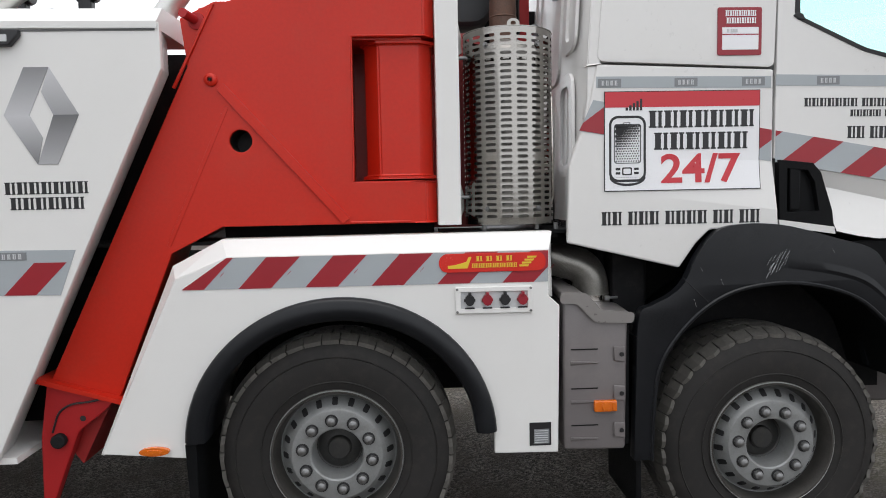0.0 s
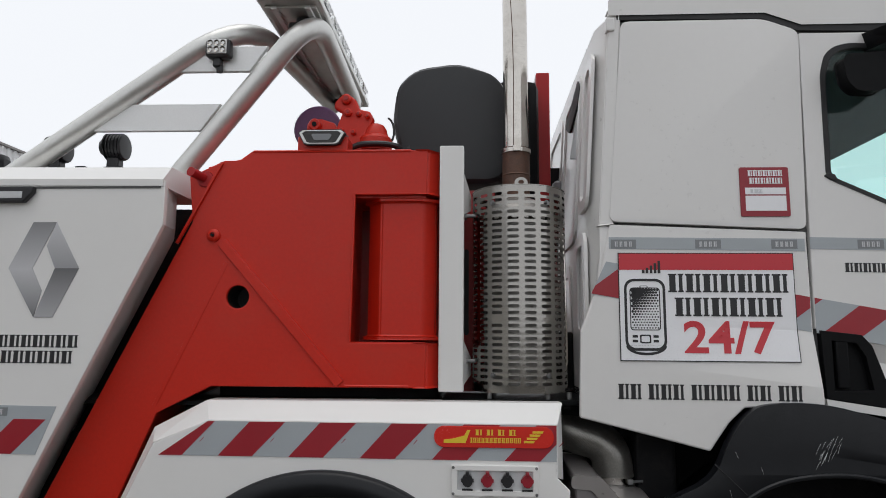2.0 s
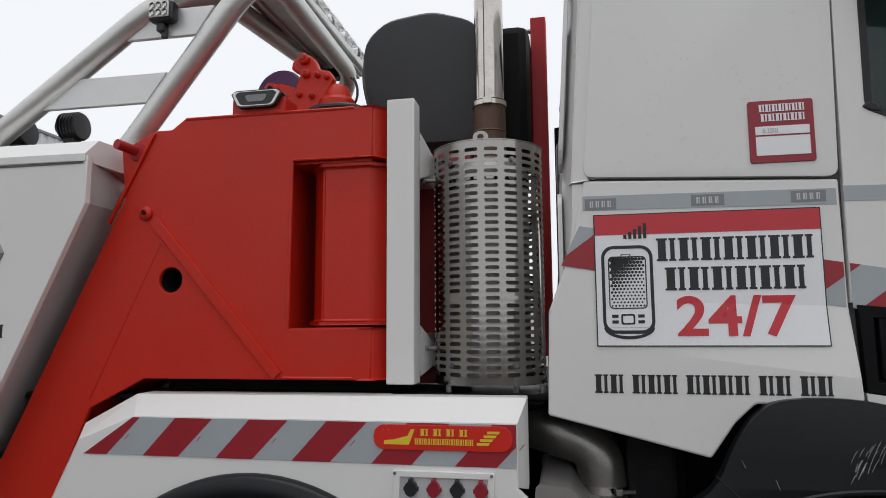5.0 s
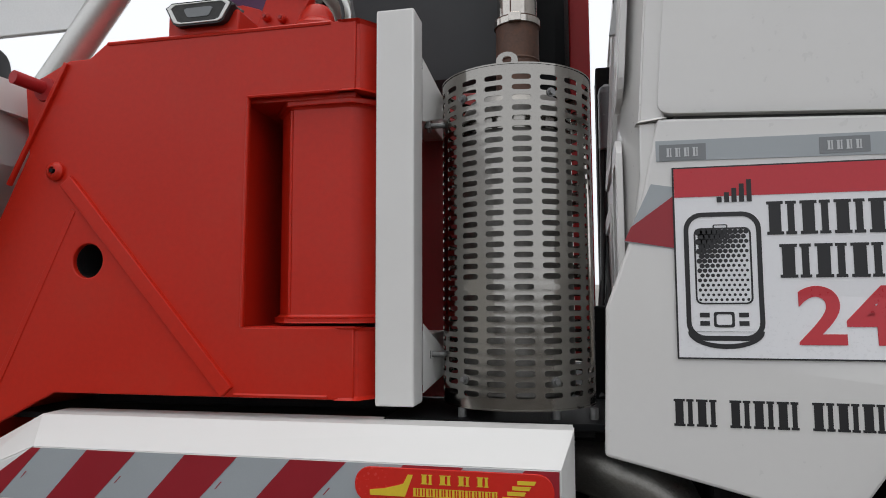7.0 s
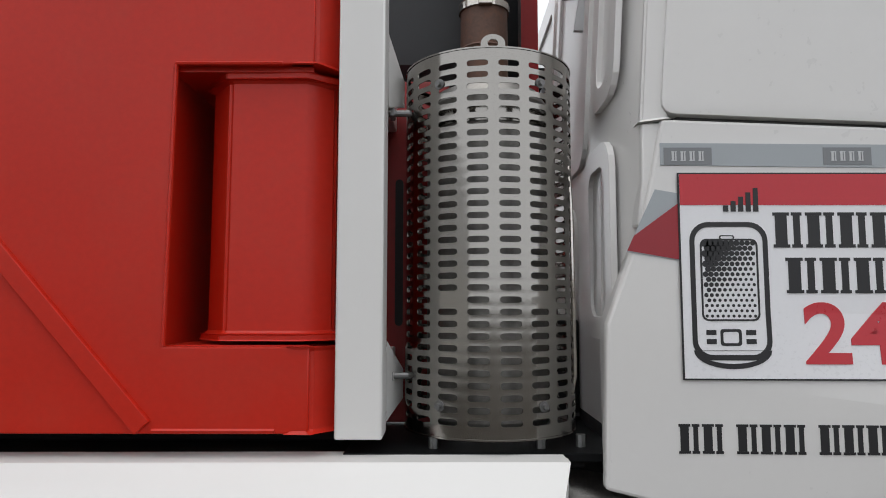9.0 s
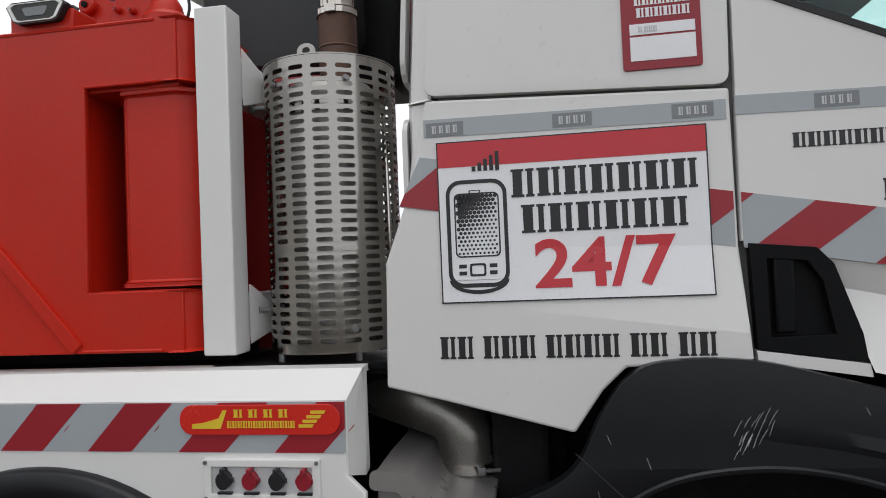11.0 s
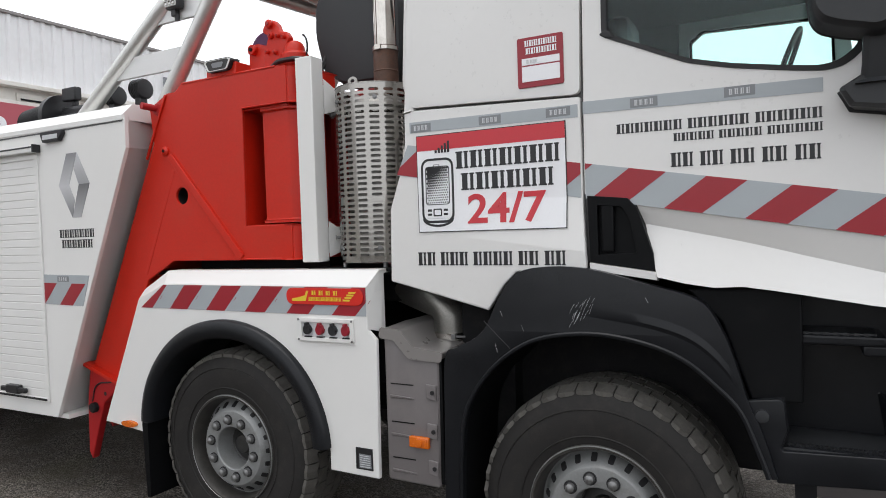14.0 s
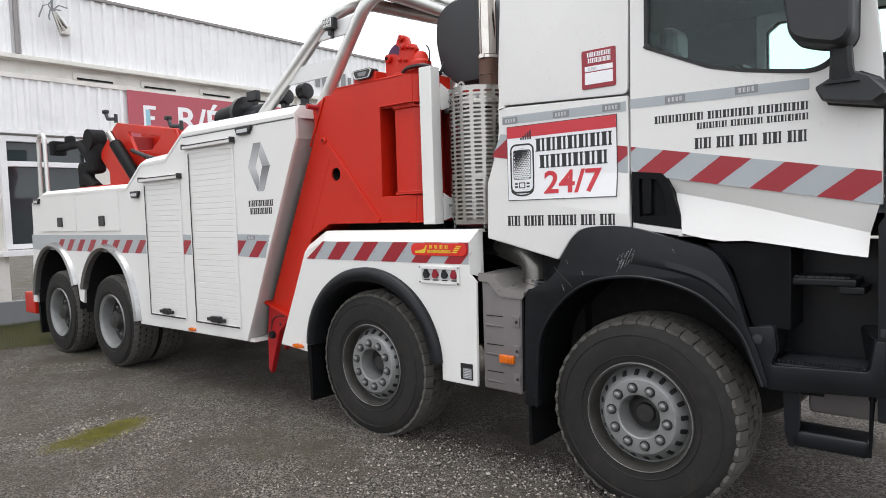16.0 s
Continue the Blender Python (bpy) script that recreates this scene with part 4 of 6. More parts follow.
# ---- cab ----
def build_cab():
    Y0, Y1 = 3.14, 5.54
    cab = part("cab", box(0.96, 3.0, Y0 + 0.05, Y1 - 0.05, 1.55, 1.62), CABINSIDE, T, "white truck cab")
    # rear wall with pressed ribs
    def lean(bm):
        """The rear wall leans forward towards the roof."""
        for v in bm.verts:
            v.co.x -= 0.060 * min(max((3.24 - v.co.z) / 0.97, 0.0), 1.0)
        return bm
    part("rear_wall", lean(loft([[(0.905, Y0 + 0.03, z), (0.868, Y0 + 0.15, z), (0.862, Y0 + 0.6, z), (0.862, Y1 - 0.6, z), (0.868, Y1 - 0.15, z), (0.905, Y1 - 0.03, z), (0.94, Y1 - 0.03, z), (0.94, Y0 + 0.03, z)] for z in (1.6, 2.27, 3.24)])), WHITE, cab)
    part("lower_rear_wall", loft([[(0.80, 3.40, 1.47), (0.80, 5.3, 1.47), (0.84, 5.3, 1.47), (0.84, 3.40, 1.47)], [(0.80, 3.40, 1.795), (0.80, 5.3, 1.795), (0.84, 5.3, 1.795), (0.84, 3.40, 1.795)], [(0.806, 3.40, 2.265), (0.806, 5.3, 2.265), (0.85, 5.3, 2.265), (0.85, 3.40, 2.265)]]), WHITE, cab)
    for y0, y1, z0, z1 in ((3.22, 3.48, 2.36, 3.12), (3.56, 4.2, 2.25, 3.15), (4.3, 5.0, 2.25, 3.15), (3.25, 3.55, 1.75, 2.26), (3.7, 4.4, 1.75, 2.15)):
        part("pressed_rib", lean(plate(round_rect(y0, y1, z0, z1, 0.08, 4), 0.851, 0.868, [round_rect(y0 + 0.06, y1 - 0.06, z0 + 0.06, z1 - 0.06, 0.05, 4)[::-1]], 0.010, axis="x")), WHITE, cab)
    slot = [(3.55, 3.07), (3.66, 3.14), (3.98, 3.05), (4.10, 3.01), (3.90, 2.92), (3.62, 3.0)]
    # black inset painted where the slot would lie dark
    part("wall_slot_inset", lean(plate(rounded_poly(slot, 0.03), 0.848, 0.860, axis="x")), SEAM, cab)
    # grey fin added to draw the rear wall's edge in its shadow tone
    part("rear_edge_fin", plate([(0.90, 3.34), (0.88, 3.20), (0.80, 2.72), (0.86, 2.72), (0.93, 3.20)], 3.70, 3.72, r=0.003), LIGHTFILM, cab)
    part("corner_strip", bevelled(loft([[(0.843, Y0 + 0.012, 2.262), (0.905, Y0 + 0.004, 2.268), (0.905, Y0 + 0.06, 2.268), (0.843, Y0 + 0.06, 2.262)], [(0.91, Y0 + 0.015, 3.27), (0.965, Y0 + 0.004, 3.27), (0.965, Y0 + 0.06, 3.27), (0.91, Y0 + 0.06, 3.27)]]), 0.006), WHITE, cab)
    part("corner_filler", bevelled(plate([(0.845, 2.260), (0.895, 2.262), (0.895, 2.10), (0.845, 2.02), (0.828, 2.02), (0.843, 2.12)], Y0 + 0.012, Y0 + 0.06), 0.005), WHITE, cab)
    part("corner_cap", box(0.895, 0.935, Y0 + 0.0, Y0 + 0.05, 3.17, 3.235, 0.006), WHITE, cab)
    for near in (True, False):
        a, b = (Y0, Y0 + 0.04) if near else (Y1 - 0.04, Y1)
        up = [(0.887, 2.280), (1.733, 2.244), (1.754, 3.155), (1.60, 3.213), (0.962, 3.211)]
        part("sleeper_panel", plate(rounded_poly(up, 0.035), a - 0.004 if near else a, b, r=0.016, seg=4), WHITE, cab)
        win = [(1.838, 2.474), (1.98, 2.408), (2.173, 2.318), (2.34, 2.274), (2.542, 2.237), (2.647, 2.222), (2.708, 2.234), (2.765, 2.28), (2.79, 2.42), (2.79, 2.95), (2.73, 3.05), (1.978, 3.088), (1.907, 3.071), (1.866, 3.034), (1.842, 2.946)]
        if not near:
            win = [(1.870, 2.47)] + win[1:9] + [(2.78, 2.90), (2.72, 3.02), (1.955, 3.05), (1.870, 2.985)]
        door_poly = [(1.742, 1.815), (1.758, 3.145), (2.2, 3.145), (2.85, 3.11), (2.935, 2.2), (2.935, 1.588), (1.96, 1.758), (1.93, 1.80)]
        win_r = rounded_poly(win, 0.03 if near else 0.012)
        door = part("door", plate(door_poly, a, b, [win_r[::-1]], 0.006), WHITE, cab, "white cab door")
        big = [(x + (x - 2.32) * 0.012, z + (z - 2.65) * 0.015) for x, z in win_r]
        small = [(x - (x - 2.32) * 0.035, z - (z - 2.65) * 0.038) for x, z in win_r]
        part("window_seal", plate(big, (a - 0.004) if near else (b - 0.03), (a + 0.03) if near else (b + 0.004), [small[::-1]], 0.003), SEAM, door)
        if near:
            part("seal_corner", bevelled(plate([(1.822, 2.482), (1.845, 2.497), (1.87, 2.49), (1.885, 2.458), (1.85, 2.462)], a - 0.008, a + 0.02), 0.006), SEAM, door)
        part("window_pane", plate([(x, z) for x, z in small], (a + b) / 2 - 0.002, (a + b) / 2 + 0.002), GLASS, door).visible_shadow = False
        if near:
            # hollow strip under the tape, then the proud lower panel
            bm = bmesh.new()
            rows = []
            for f, dy in ((0.0, 0.0), (0.03, 0.004), (1.0, 0.034), (1.03, 0.032), (2.0, -0.028)):
                row = []
                for k in range(9):
                    u = k / 8
                    xt = 1.955 + (2.935 - 1.955) * u
                    zt, zc = 1.81 - 0.176 * (xt - 1.675), 1.668 - 0.2255 * (xt - 2.01)
                    zb = np.interp(xt, [1.95, 2.05, 2.167, 2.336, 2.54, 2.88, 3.02], [1.462, 1.441, 1.419, 1.426, 1.400, 1.354, 1.345])
                    z = zt + (zc - zt) * f if f <= 1 else zc + (zb - zc) * (f - 1)
                    left = np.interp(z, [1.44, 1.56, 1.72, 1.80], [2.045, 2.028, 1.975, 1.945])
                    x = left + (np.interp(z, [1.35, 1.54, 1.60], [2.884, 2.887, 2.935]) - left) * u
                    row.append(bm.verts.new((x, a + dy, z)))
                rows.append(row)
            for p, q in zip(rows, rows[1:]):
                for k in range(8):
                    bm.faces.new((p[k], p[k + 1], q[k + 1], q[k]))
            part("door_lower_panel", bm, WHITE, door, angle=14)
            hd = part("handle_housing", plate([(1.758, 1.808), (1.925, 1.79), (1.965, 1.745), (2.025, 1.56), (2.035, 1.485), (1.765, 1.525)], a - 0.018, a + 0.02, [[(1.80, 1.555), (1.80, 1.765), (1.90, 1.755), (1.935, 1.70), (1.96, 1.56)]], 0.006), BLACKPL, door, "black plastic door handle housing")
            part("handle_well", plate([(1.78, 1.54), (1.78, 1.78), (1.93, 1.77), (2.0, 1.54)], a + 0.012, a + 0.02), BLACKPL, hd)
            part("door_handle", box(1.815, 1.868, a - 0.016, a + 0.010, 1.565, 1.765, 0.008), BLACKPL, hd)
            part("handle_sill", loft([ring_y([(1.762, 1.522), (2.036, 1.482), (2.042, 1.447), (1.764, 1.490)], a - 0.02), ring_y([(1.762, 1.522), (2.036, 1.482), (2.042, 1.447), (1.764, 1.490)], a + 0.02)]), WHITE, door)
    part("panel_gap", plate([(0.93, 2.20), (0.93, 3.22), (1.75, 3.22), (3.0, 3.18), (3.0, 3.10), (1.80, 3.10), (1.80, 1.52), (1.60, 1.52), (1.66, 2.20)], Y0 + 0.024, Y0 + 0.039), PANELGAP, cab)
    # lower rear quarter with a soft crease
    low = [(0.888, 2.268), (1.733, 2.235), (1.736, 1.80), (1.752, 1.495), (1.425, 1.482), (1.36, 1.42), (1.278, 1.302), (0.742, 1.432), (0.752, 1.795), (0.836, 2.02)]
    q = creased_part("lower_quarter", plate(low, Y0, Y0 + 0.035, r=0.008), WHITE, cab, "white lower rear quarter panel")
    part("quarter_return", loft([[(0.742, Y0 + 0.02, 1.435), (0.752, Y0 + 0.02, 1.795), (0.836, Y0 + 0.02, 2.02), (0.888, Y0 + 0.02, 2.265)], [(0.80, 3.42, 1.45), (0.80, 3.42, 1.795), (0.87, 3.42, 2.02), (0.90, 3.42, 2.265)]], False), WHITE, cab)
    # roof
    r1 = [(0.925, 3.262), (0.925, 3.305), (0.965, 3.332), (1.30, 3.342), (1.8, 3.338), (2.3, 3.318), (3.05, 3.26), (3.05, 3.20), (2.2, 3.205), (1.775, 3.204), (1.615, 3.264)]
    rings = [ring_y(r1, Y0 + 0.0), ring_y(r1, Y1)]
    part("roof", bevelled(loft(rings), 0.018, 3, 50), WHITE, cab, "white cab roof")
    t1 = [(0.945, 3.225), (0.945, 3.268), (1.61, 3.268), (1.775, 3.208), (2.25, 3.208), (3.02, 3.19), (3.02, 3.145), (2.2, 3.152), (1.755, 3.162), (1.60, 3.222)]
    part("roof_seal", plate(t1, Y0 + 0.006, Y0 + 0.04), SEAM, cab)
    part("roof_antenna", rod((2.3, 3.9, 3.37), (2.12, 3.9, 3.62), 0.004, 8), INK, cab)
    part("air_horn", merge(rod((2.25, 3.6, 3.43), (2.72, 3.6, 3.43), 0.018), turned([(0.018, 2.66), (0.05, 2.78), (0.0, 2.77)], 20, "x", (0, 3.6, 3.43))), ALU, cab, "chrome air horn")
    # windscreen and front
    part("door_gap", box(2.940, 2.985, Y0 + 0.03, Y0 + 0.06, 1.40, 3.12), SEAM, cab)
    part("front_wall", plate([(Y0 + 0.03, 1.57), (Y1 - 0.03, 1.57), (Y1 - 0.03, 2.12), (Y0 + 0.03, 2.12)], 3.0, 3.06, axis="x"), WHITE, cab)
    ws = loft([[(3.04, Y0 + 0.08, 2.14), (3.04, Y1 - 0.08, 2.14), (3.0, Y1 - 0.08, 3.16), (3.0, Y0 + 0.08, 3.16)], [(3.045, Y0 + 0.08, 2.14), (3.045, Y1 - 0.08, 2.14), (3.005, Y1 - 0.08, 3.16), (3.005, Y0 + 0.08, 3.16)]])
    part("windscreen", ws, GLASS, cab).visible_shadow = False
    # inside
    part("instrument_binnacle", bevelled(loft([[(2.50, 4.55, 2.18), (2.98, 4.55, 2.18), (2.98, 5.35, 2.18), (2.50, 5.35, 2.18)], [(2.62, 4.66, 2.50), (2.92, 4.66, 2.56), (2.92, 5.3, 2.56), (2.62, 5.3, 2.50)]]), 0.03), CABINSIDE, cab)
    part("dashboard", box(2.62, 3.0, Y0 + 0.06, Y1 - 0.06, 1.9, 2.22, 0.05), CABINSIDE, cab)
    part("roof_lining", box(0.97, 2.98, Y0 + 0.05, Y1 - 0.05, 3.12, 3.15), CABINSIDE, cab)
    part("rear_trim", box(0.95, 0.98, Y0 + 0.05, Y1 - 0.05, 1.62, 3.12), CABINSIDE, cab)
    part("sleeper_trim", box(0.98, 1.76, Y0 + 0.042, Y0 + 0.05, 1.62, 3.12), CABINSIDE, cab)
    part("sleeper_trim", box(0.98, 1.80, Y1 - 0.05, Y1 - 0.042, 1.62, 3.12), CABINSIDE, cab)
    part("steering_wheel", tube([(2.50 + 0.08 * math.cos(a), 5.0 + 0.23 * math.sin(a), 2.62 + 0.21 * math.cos(a)) for a in [2 * math.pi * i / 28 for i in range(29)]], 0.016, 10), INK, cab)
    for y in (3.6, 5.0):
        part("seat", merge(box(1.75, 1.95, y - 0.25, y + 0.25, 1.75, 2.42, 0.07), box(1.80, 2.3, y - 0.26, y + 0.26, 1.65, 1.85, 0.06), box(1.76, 1.88, y - 0.13, y + 0.13, 2.46, 2.66, 0.05)), INK, cab)
    # mirror over the door
    mi = part("mirror_arm", bevelled(loft([[(2.745, 2.98, 2.13), (2.85, 2.98, 2.13), (2.85, 3.06, 2.13), (2.745, 3.06, 2.13)], [(2.752, 2.96, 2.20), (2.84, 2.96, 2.20), (2.84, 3.04, 2.20), (2.752, 3.04, 2.20)], [(2.757, 2.94, 2.40), (2.832, 2.94, 2.40), (2.832, 3.01, 2.40), (2.757, 3.01, 2.40)]]), 0.016, 3), CHARCOAL, cab)
    foot = [(2.681, 2.127), (2.712, 2.066), (2.93, 2.024), (2.975, 2.060), (2.905, 2.150), (2.835, 2.186), (2.755, 2.172)]
    foot_front = [(2.82 + (x - 2.82) * 0.8, 2.11 + (z - 2.11) * 0.7) for x, z in foot]
    part("mirror_foot", bevelled(loft([ring_y([(x + 0.015, z) for x, z in foot], 3.14), ring_y(foot, 3.03), ring_y(foot_front, 2.985)]), 0.010, 2), CHARCOAL, mi)
    shell = [(2.60, 2.36), (2.625, 2.325), (2.68, 2.302), (2.80, 2.272), (2.836, 2.283), (2.858, 2.32), (2.865, 2.90), (2.82, 2.95), (2.62, 2.95), (2.575, 2.90), (2.578, 2.53)]
    part("mirror_housing", bevelled(loft([ring_y(rounded_poly([(2.72 + (x - 2.72) * k, 2.6 + (z - 2.6) * (0.5 + k / 2)) for x, z in shell], 0.03), y) for k, y in ((0.82, 2.86), (0.96, 2.885), (1.0, 2.95), (0.98, 3.03))]), 0.006), CHARCOAL, mi, "charcoal plastic mirror housing")
    kb = [(1.885, 2.985), (1.895, 2.875), (1.93, 2.832), (2.03, 2.828), (2.08, 2.87), (2.115, 2.96), (2.12, 3.0)]
    part("kerb_mirror_body", bevelled(loft([ring_y(rounded_poly(kb, 0.03), 3.02), ring_y(rounded_poly([(x * 1.0, z + 0.004) for x, z in kb], 0.03), 3.10)]), 0.01), BLACKPL, cab)
    part("kerb_mirror", loft([[(2.05, 2.96, 3.10), (2.42, 2.90, 3.12), (2.42, 2.90, 3.05), (2.08, 2.96, 3.04)], [(2.03, 3.16, 3.14), (2.5, 3.16, 3.15), (2.5, 3.16, 3.06), (2.05, 3.16, 3.06)]]), BLACKPL, cab, "black kerb mirror above the door")


def rounded_poly(poly, r):
    n = len(poly)
    out = []
    for i in range(n):
        a, b, c = (Vector(poly[(i + k) % n]) for k in (-1, 0, 1))
        d = min(r, (a - b).length * 0.45, (c - b).length * 0.45)
        p, q = b + (a - b).normalized() * d, b + (c - b).normalized() * d
        for k in range(5):
            t = k / 4
            v = p * (1 - t) ** 2 + b * 2 * t * (1 - t) + q * t * t
            out.append((v.x, v.y))
    return out


build_cab()


# ---- stickers and tape on the cab ----
def build_cab_stickers():
    Y = 3.14
    part = creased_part
    top = lambda x: 1.96 - 0.176 * (x - 1.675)
    for x0, x1, k0 in ((0.80, 1.728, -5), (1.748, 2.932, -2)):
        if x0 < 1:
            band = [(0.800, top(0.8) - 0.155), (x1, top(x1) - 0.150), (x1, top(x1)), (0.868, top(0.868))]
        else:
            band = [(x0, top(x0) - 0.15), (x1, top(x1) - 0.15), (x1, top(x1)), (x0, top(x0))]
        tape = part("reflective_tape", plate(band, Y - 0.002, Y), SILVERFILM, T, "silver grey chevron tape on the cab side")
        for k in range(k0, 4):
            b = 2.067 + 0.301 * k + (0.215 if k < -3 else 0)
            zb = top(b) - 0.152
            poly = clip([(b, zb), (b + 0.146, zb - 0.0257), (b + 0.318, zb + 0.098), (b + 0.170, zb + 0.124)], band)
            if len(poly) > 2:
                part("red_stripe", plate(poly, Y - 0.0033, Y - 0.002), REDFILM, tape)
            if k > -2:
                m = b + 0.146 + 0.066
                part("tape_mark", plate([(m, zb + 0.040), (m + 0.005, zb + 0.039), (m + 0.034, zb + 0.060), (m + 0.030, zb + 0.062)], Y - 0.0029, Y - 0.0019), REDFILM, tape)
    for x0, x1, labels in ((0.882, 1.722, (0.945, 1.31, 1.635)), (1.745, 2.640, (2.0, 2.36))):
        t = part("marker_tape", plate([(x0, 2.158), (x1, 2.148 if x0 < 1 else 2.142), (x1, 2.203 if x0 < 1 else 2.194), (x0, 2.210)], Y - 0.002, Y), SILVERFILM, T, "thin grey reflective tape")
        for c in labels:
            part("tape_patch", box(c - 0.055, c + 0.055, Y - 0.003, Y - 0.002, 2.159, 2.199), GREYFILM, t)
            part("patch_print", letter_bars(c - 0.038, c + 0.038, 2.168, 2.190, Y - 0.003, [1, 1, 1, 1], 0.001), LIGHTFILM, t)
    # service poster
    P = part("poster", box(0.918, 1.668, Y - 0.005, Y - 0.0035, 1.672, 2.140), INK, T, "white and red magnetic service poster")
    part("poster_field", box(0.922, 1.664, Y - 0.0062, Y - 0.005, 1.676, 2.136), STICKERWHITE, P)
    part("poster_header", box(0.922, 1.664, Y - 0.0074, Y - 0.0062, 2.065, 2.136), STICKERRED, P)
    y = Y - 0.0062
    part("phone_outline", plate(round_rect(0.941, 1.117, 1.716, 2.026, 0.042, 6), y - 0.0012, y, [round_rect(0.952, 1.106, 1.728, 2.015, 0.033, 6)[::-1]]), INK, P)
    part("phone_chin", plate(arc(1.029, 1.738, 0.086, 0.041, 180, 360, 14), y - 0.0013, y, [arc(1.029, 1.7375, 0.076, 0.029, 360, 180, 14)]), INK, P)
    part("phone_screen", plate(round_rect(0.964, 1.094, 1.803, 1.988, 0.015, 4), y - 0.0014, y, [round_rect(0.968, 1.090, 1.807, 1.984, 0.012, 4)[::-1]]), INK, P)
    dots = bmesh.new()
    for j in range(15):
        for i in range(10):
            u, v = i / 9, j / 14
            x, z = 0.975 + 0.108 * u + (0.006 if j % 2 else 0), 1.814 + 0.164 * v
            if x > 1.086:
                continue
            r = 0.0036 + 0.0058 * max(0, v - 0.55 * u - 0.05)
            vs = [dots.verts.new((x + r * math.cos(a), y - 0.001, z + r * math.sin(a))) for a in [math.pi * k / 4 for k in range(8)]]
            dots.faces.new(vs)
    part("screen_dots", dots, INK, P)
    part("phone_key", plate(round_rect(1.003, 1.05, 1.748, 1.785, 0.006, 3), y - 0.0012, y, [round_rect(1.009, 1.044, 1.754, 1.779, 0.005, 3)[::-1]]), INK, P)
    for x in (0.972, 1.060):
        for z in (1.752, 1.772):
            part("phone_key", box(x, x + 0.022, y - 0.0012, y, z, z + 0.011), INK, P)
    part("phone_speaker", plate(round_rect(1.008, 1.042, 1.986, 1.996, 0.004, 3), y - 0.0012, y, [round_rect(1.011, 1.039, 1.988, 1.994, 0.0028, 3)[::-1]]), INK, P)
    for k in range(5):
        part("signal_bar", box(1.020 + 0.017 * k, 1.031 + 0.017 * k, y - 0.0024, y, 2.050, 2.064 + 0.010 * k), INK, P)
    part("poster_print", letter_bars(1.130, 1.645, 1.968, 2.048, y, [7]), INK, P)
    part("poster_print", letter_bars(1.155, 1.615, 1.865, 1.945, y, [6]), INK, P)
    part("poster_number", lettering("24/7", 1.188, 1.705, 0.140, y - 0.0012, 0.385, 0.02), STICKERRED, P, "red number 24/7", True)
    print_line("printed_word", 0.905, 1.665, 1.512, 1.576, Y, [2, 3, 4, 2, 2], INK, T, "black printed number bars")
    print_line("printed_word", 1.885, 2.640, 2.058, 2.098, Y, [7, 6, 6], INK, T, slope=-0.012)
    print_line("printed_word", 2.112, 2.640, 2.008, 2.040, Y, [5, 5, 6], INK, T, slope=-0.012)
    print_line("printed_word", 2.100, 2.635, 1.905, 1.962, Y, [2, 2, 2, 2, 2], INK, T, slope=-0.012)
    # crimson model plate
    tag = part("model_plate", plate(round_rect(1.457, 1.668, 2.300, 2.520, 0.008, 3), Y - 0.010, Y - 0.002, r=0.002), CRIMSON, T, "crimson plate with two white fields")
    part("white_field", box(1.478, 1.652, Y - 0.0115, Y - 0.010, 2.398, 2.428), STICKERWHITE, tag)
    part("white_field", box(1.478, 1.652, Y - 0.0115, Y - 0.010, 2.325, 2.392), STICKERWHITE, tag)
    part("plate_print", letter_bars(1.492, 1.642, 2.480, 2.506, Y - 0.010, [7]), STICKERWHITE, tag)
    part("plate_print", letter_bars(1.497, 1.642, 2.446, 2.472, Y - 0.010, [6]), STICKERWHITE, tag)
    part("faint_print", letter_bars(1.500, 1.552, 2.405, 2.420, Y - 0.0115, [1, 3]), LIGHTFILM, tag)


build_cab_stickers()


# ---- front wheel housing and steps ----
def curve(points, n=5):
    """A smooth line through the given points of a plane."""
    pts = [Vector(points[0])] + [Vector(p) for p in points] + [Vector(points[-1])]
    out = []
    for a, b, c, d in zip(pts, pts[1:], pts[2:], pts[3:]):
        for k in range(n):
            t = k / n
            v = 0.5 * (2 * b + (c - a) * t + (2 * a - 5 * b + 4 * c - d) * t * t + (3 * b - a - 3 * c + d) * t ** 3)
            out.append((v.x, v.y))
    return out + [tuple(points[-1])]


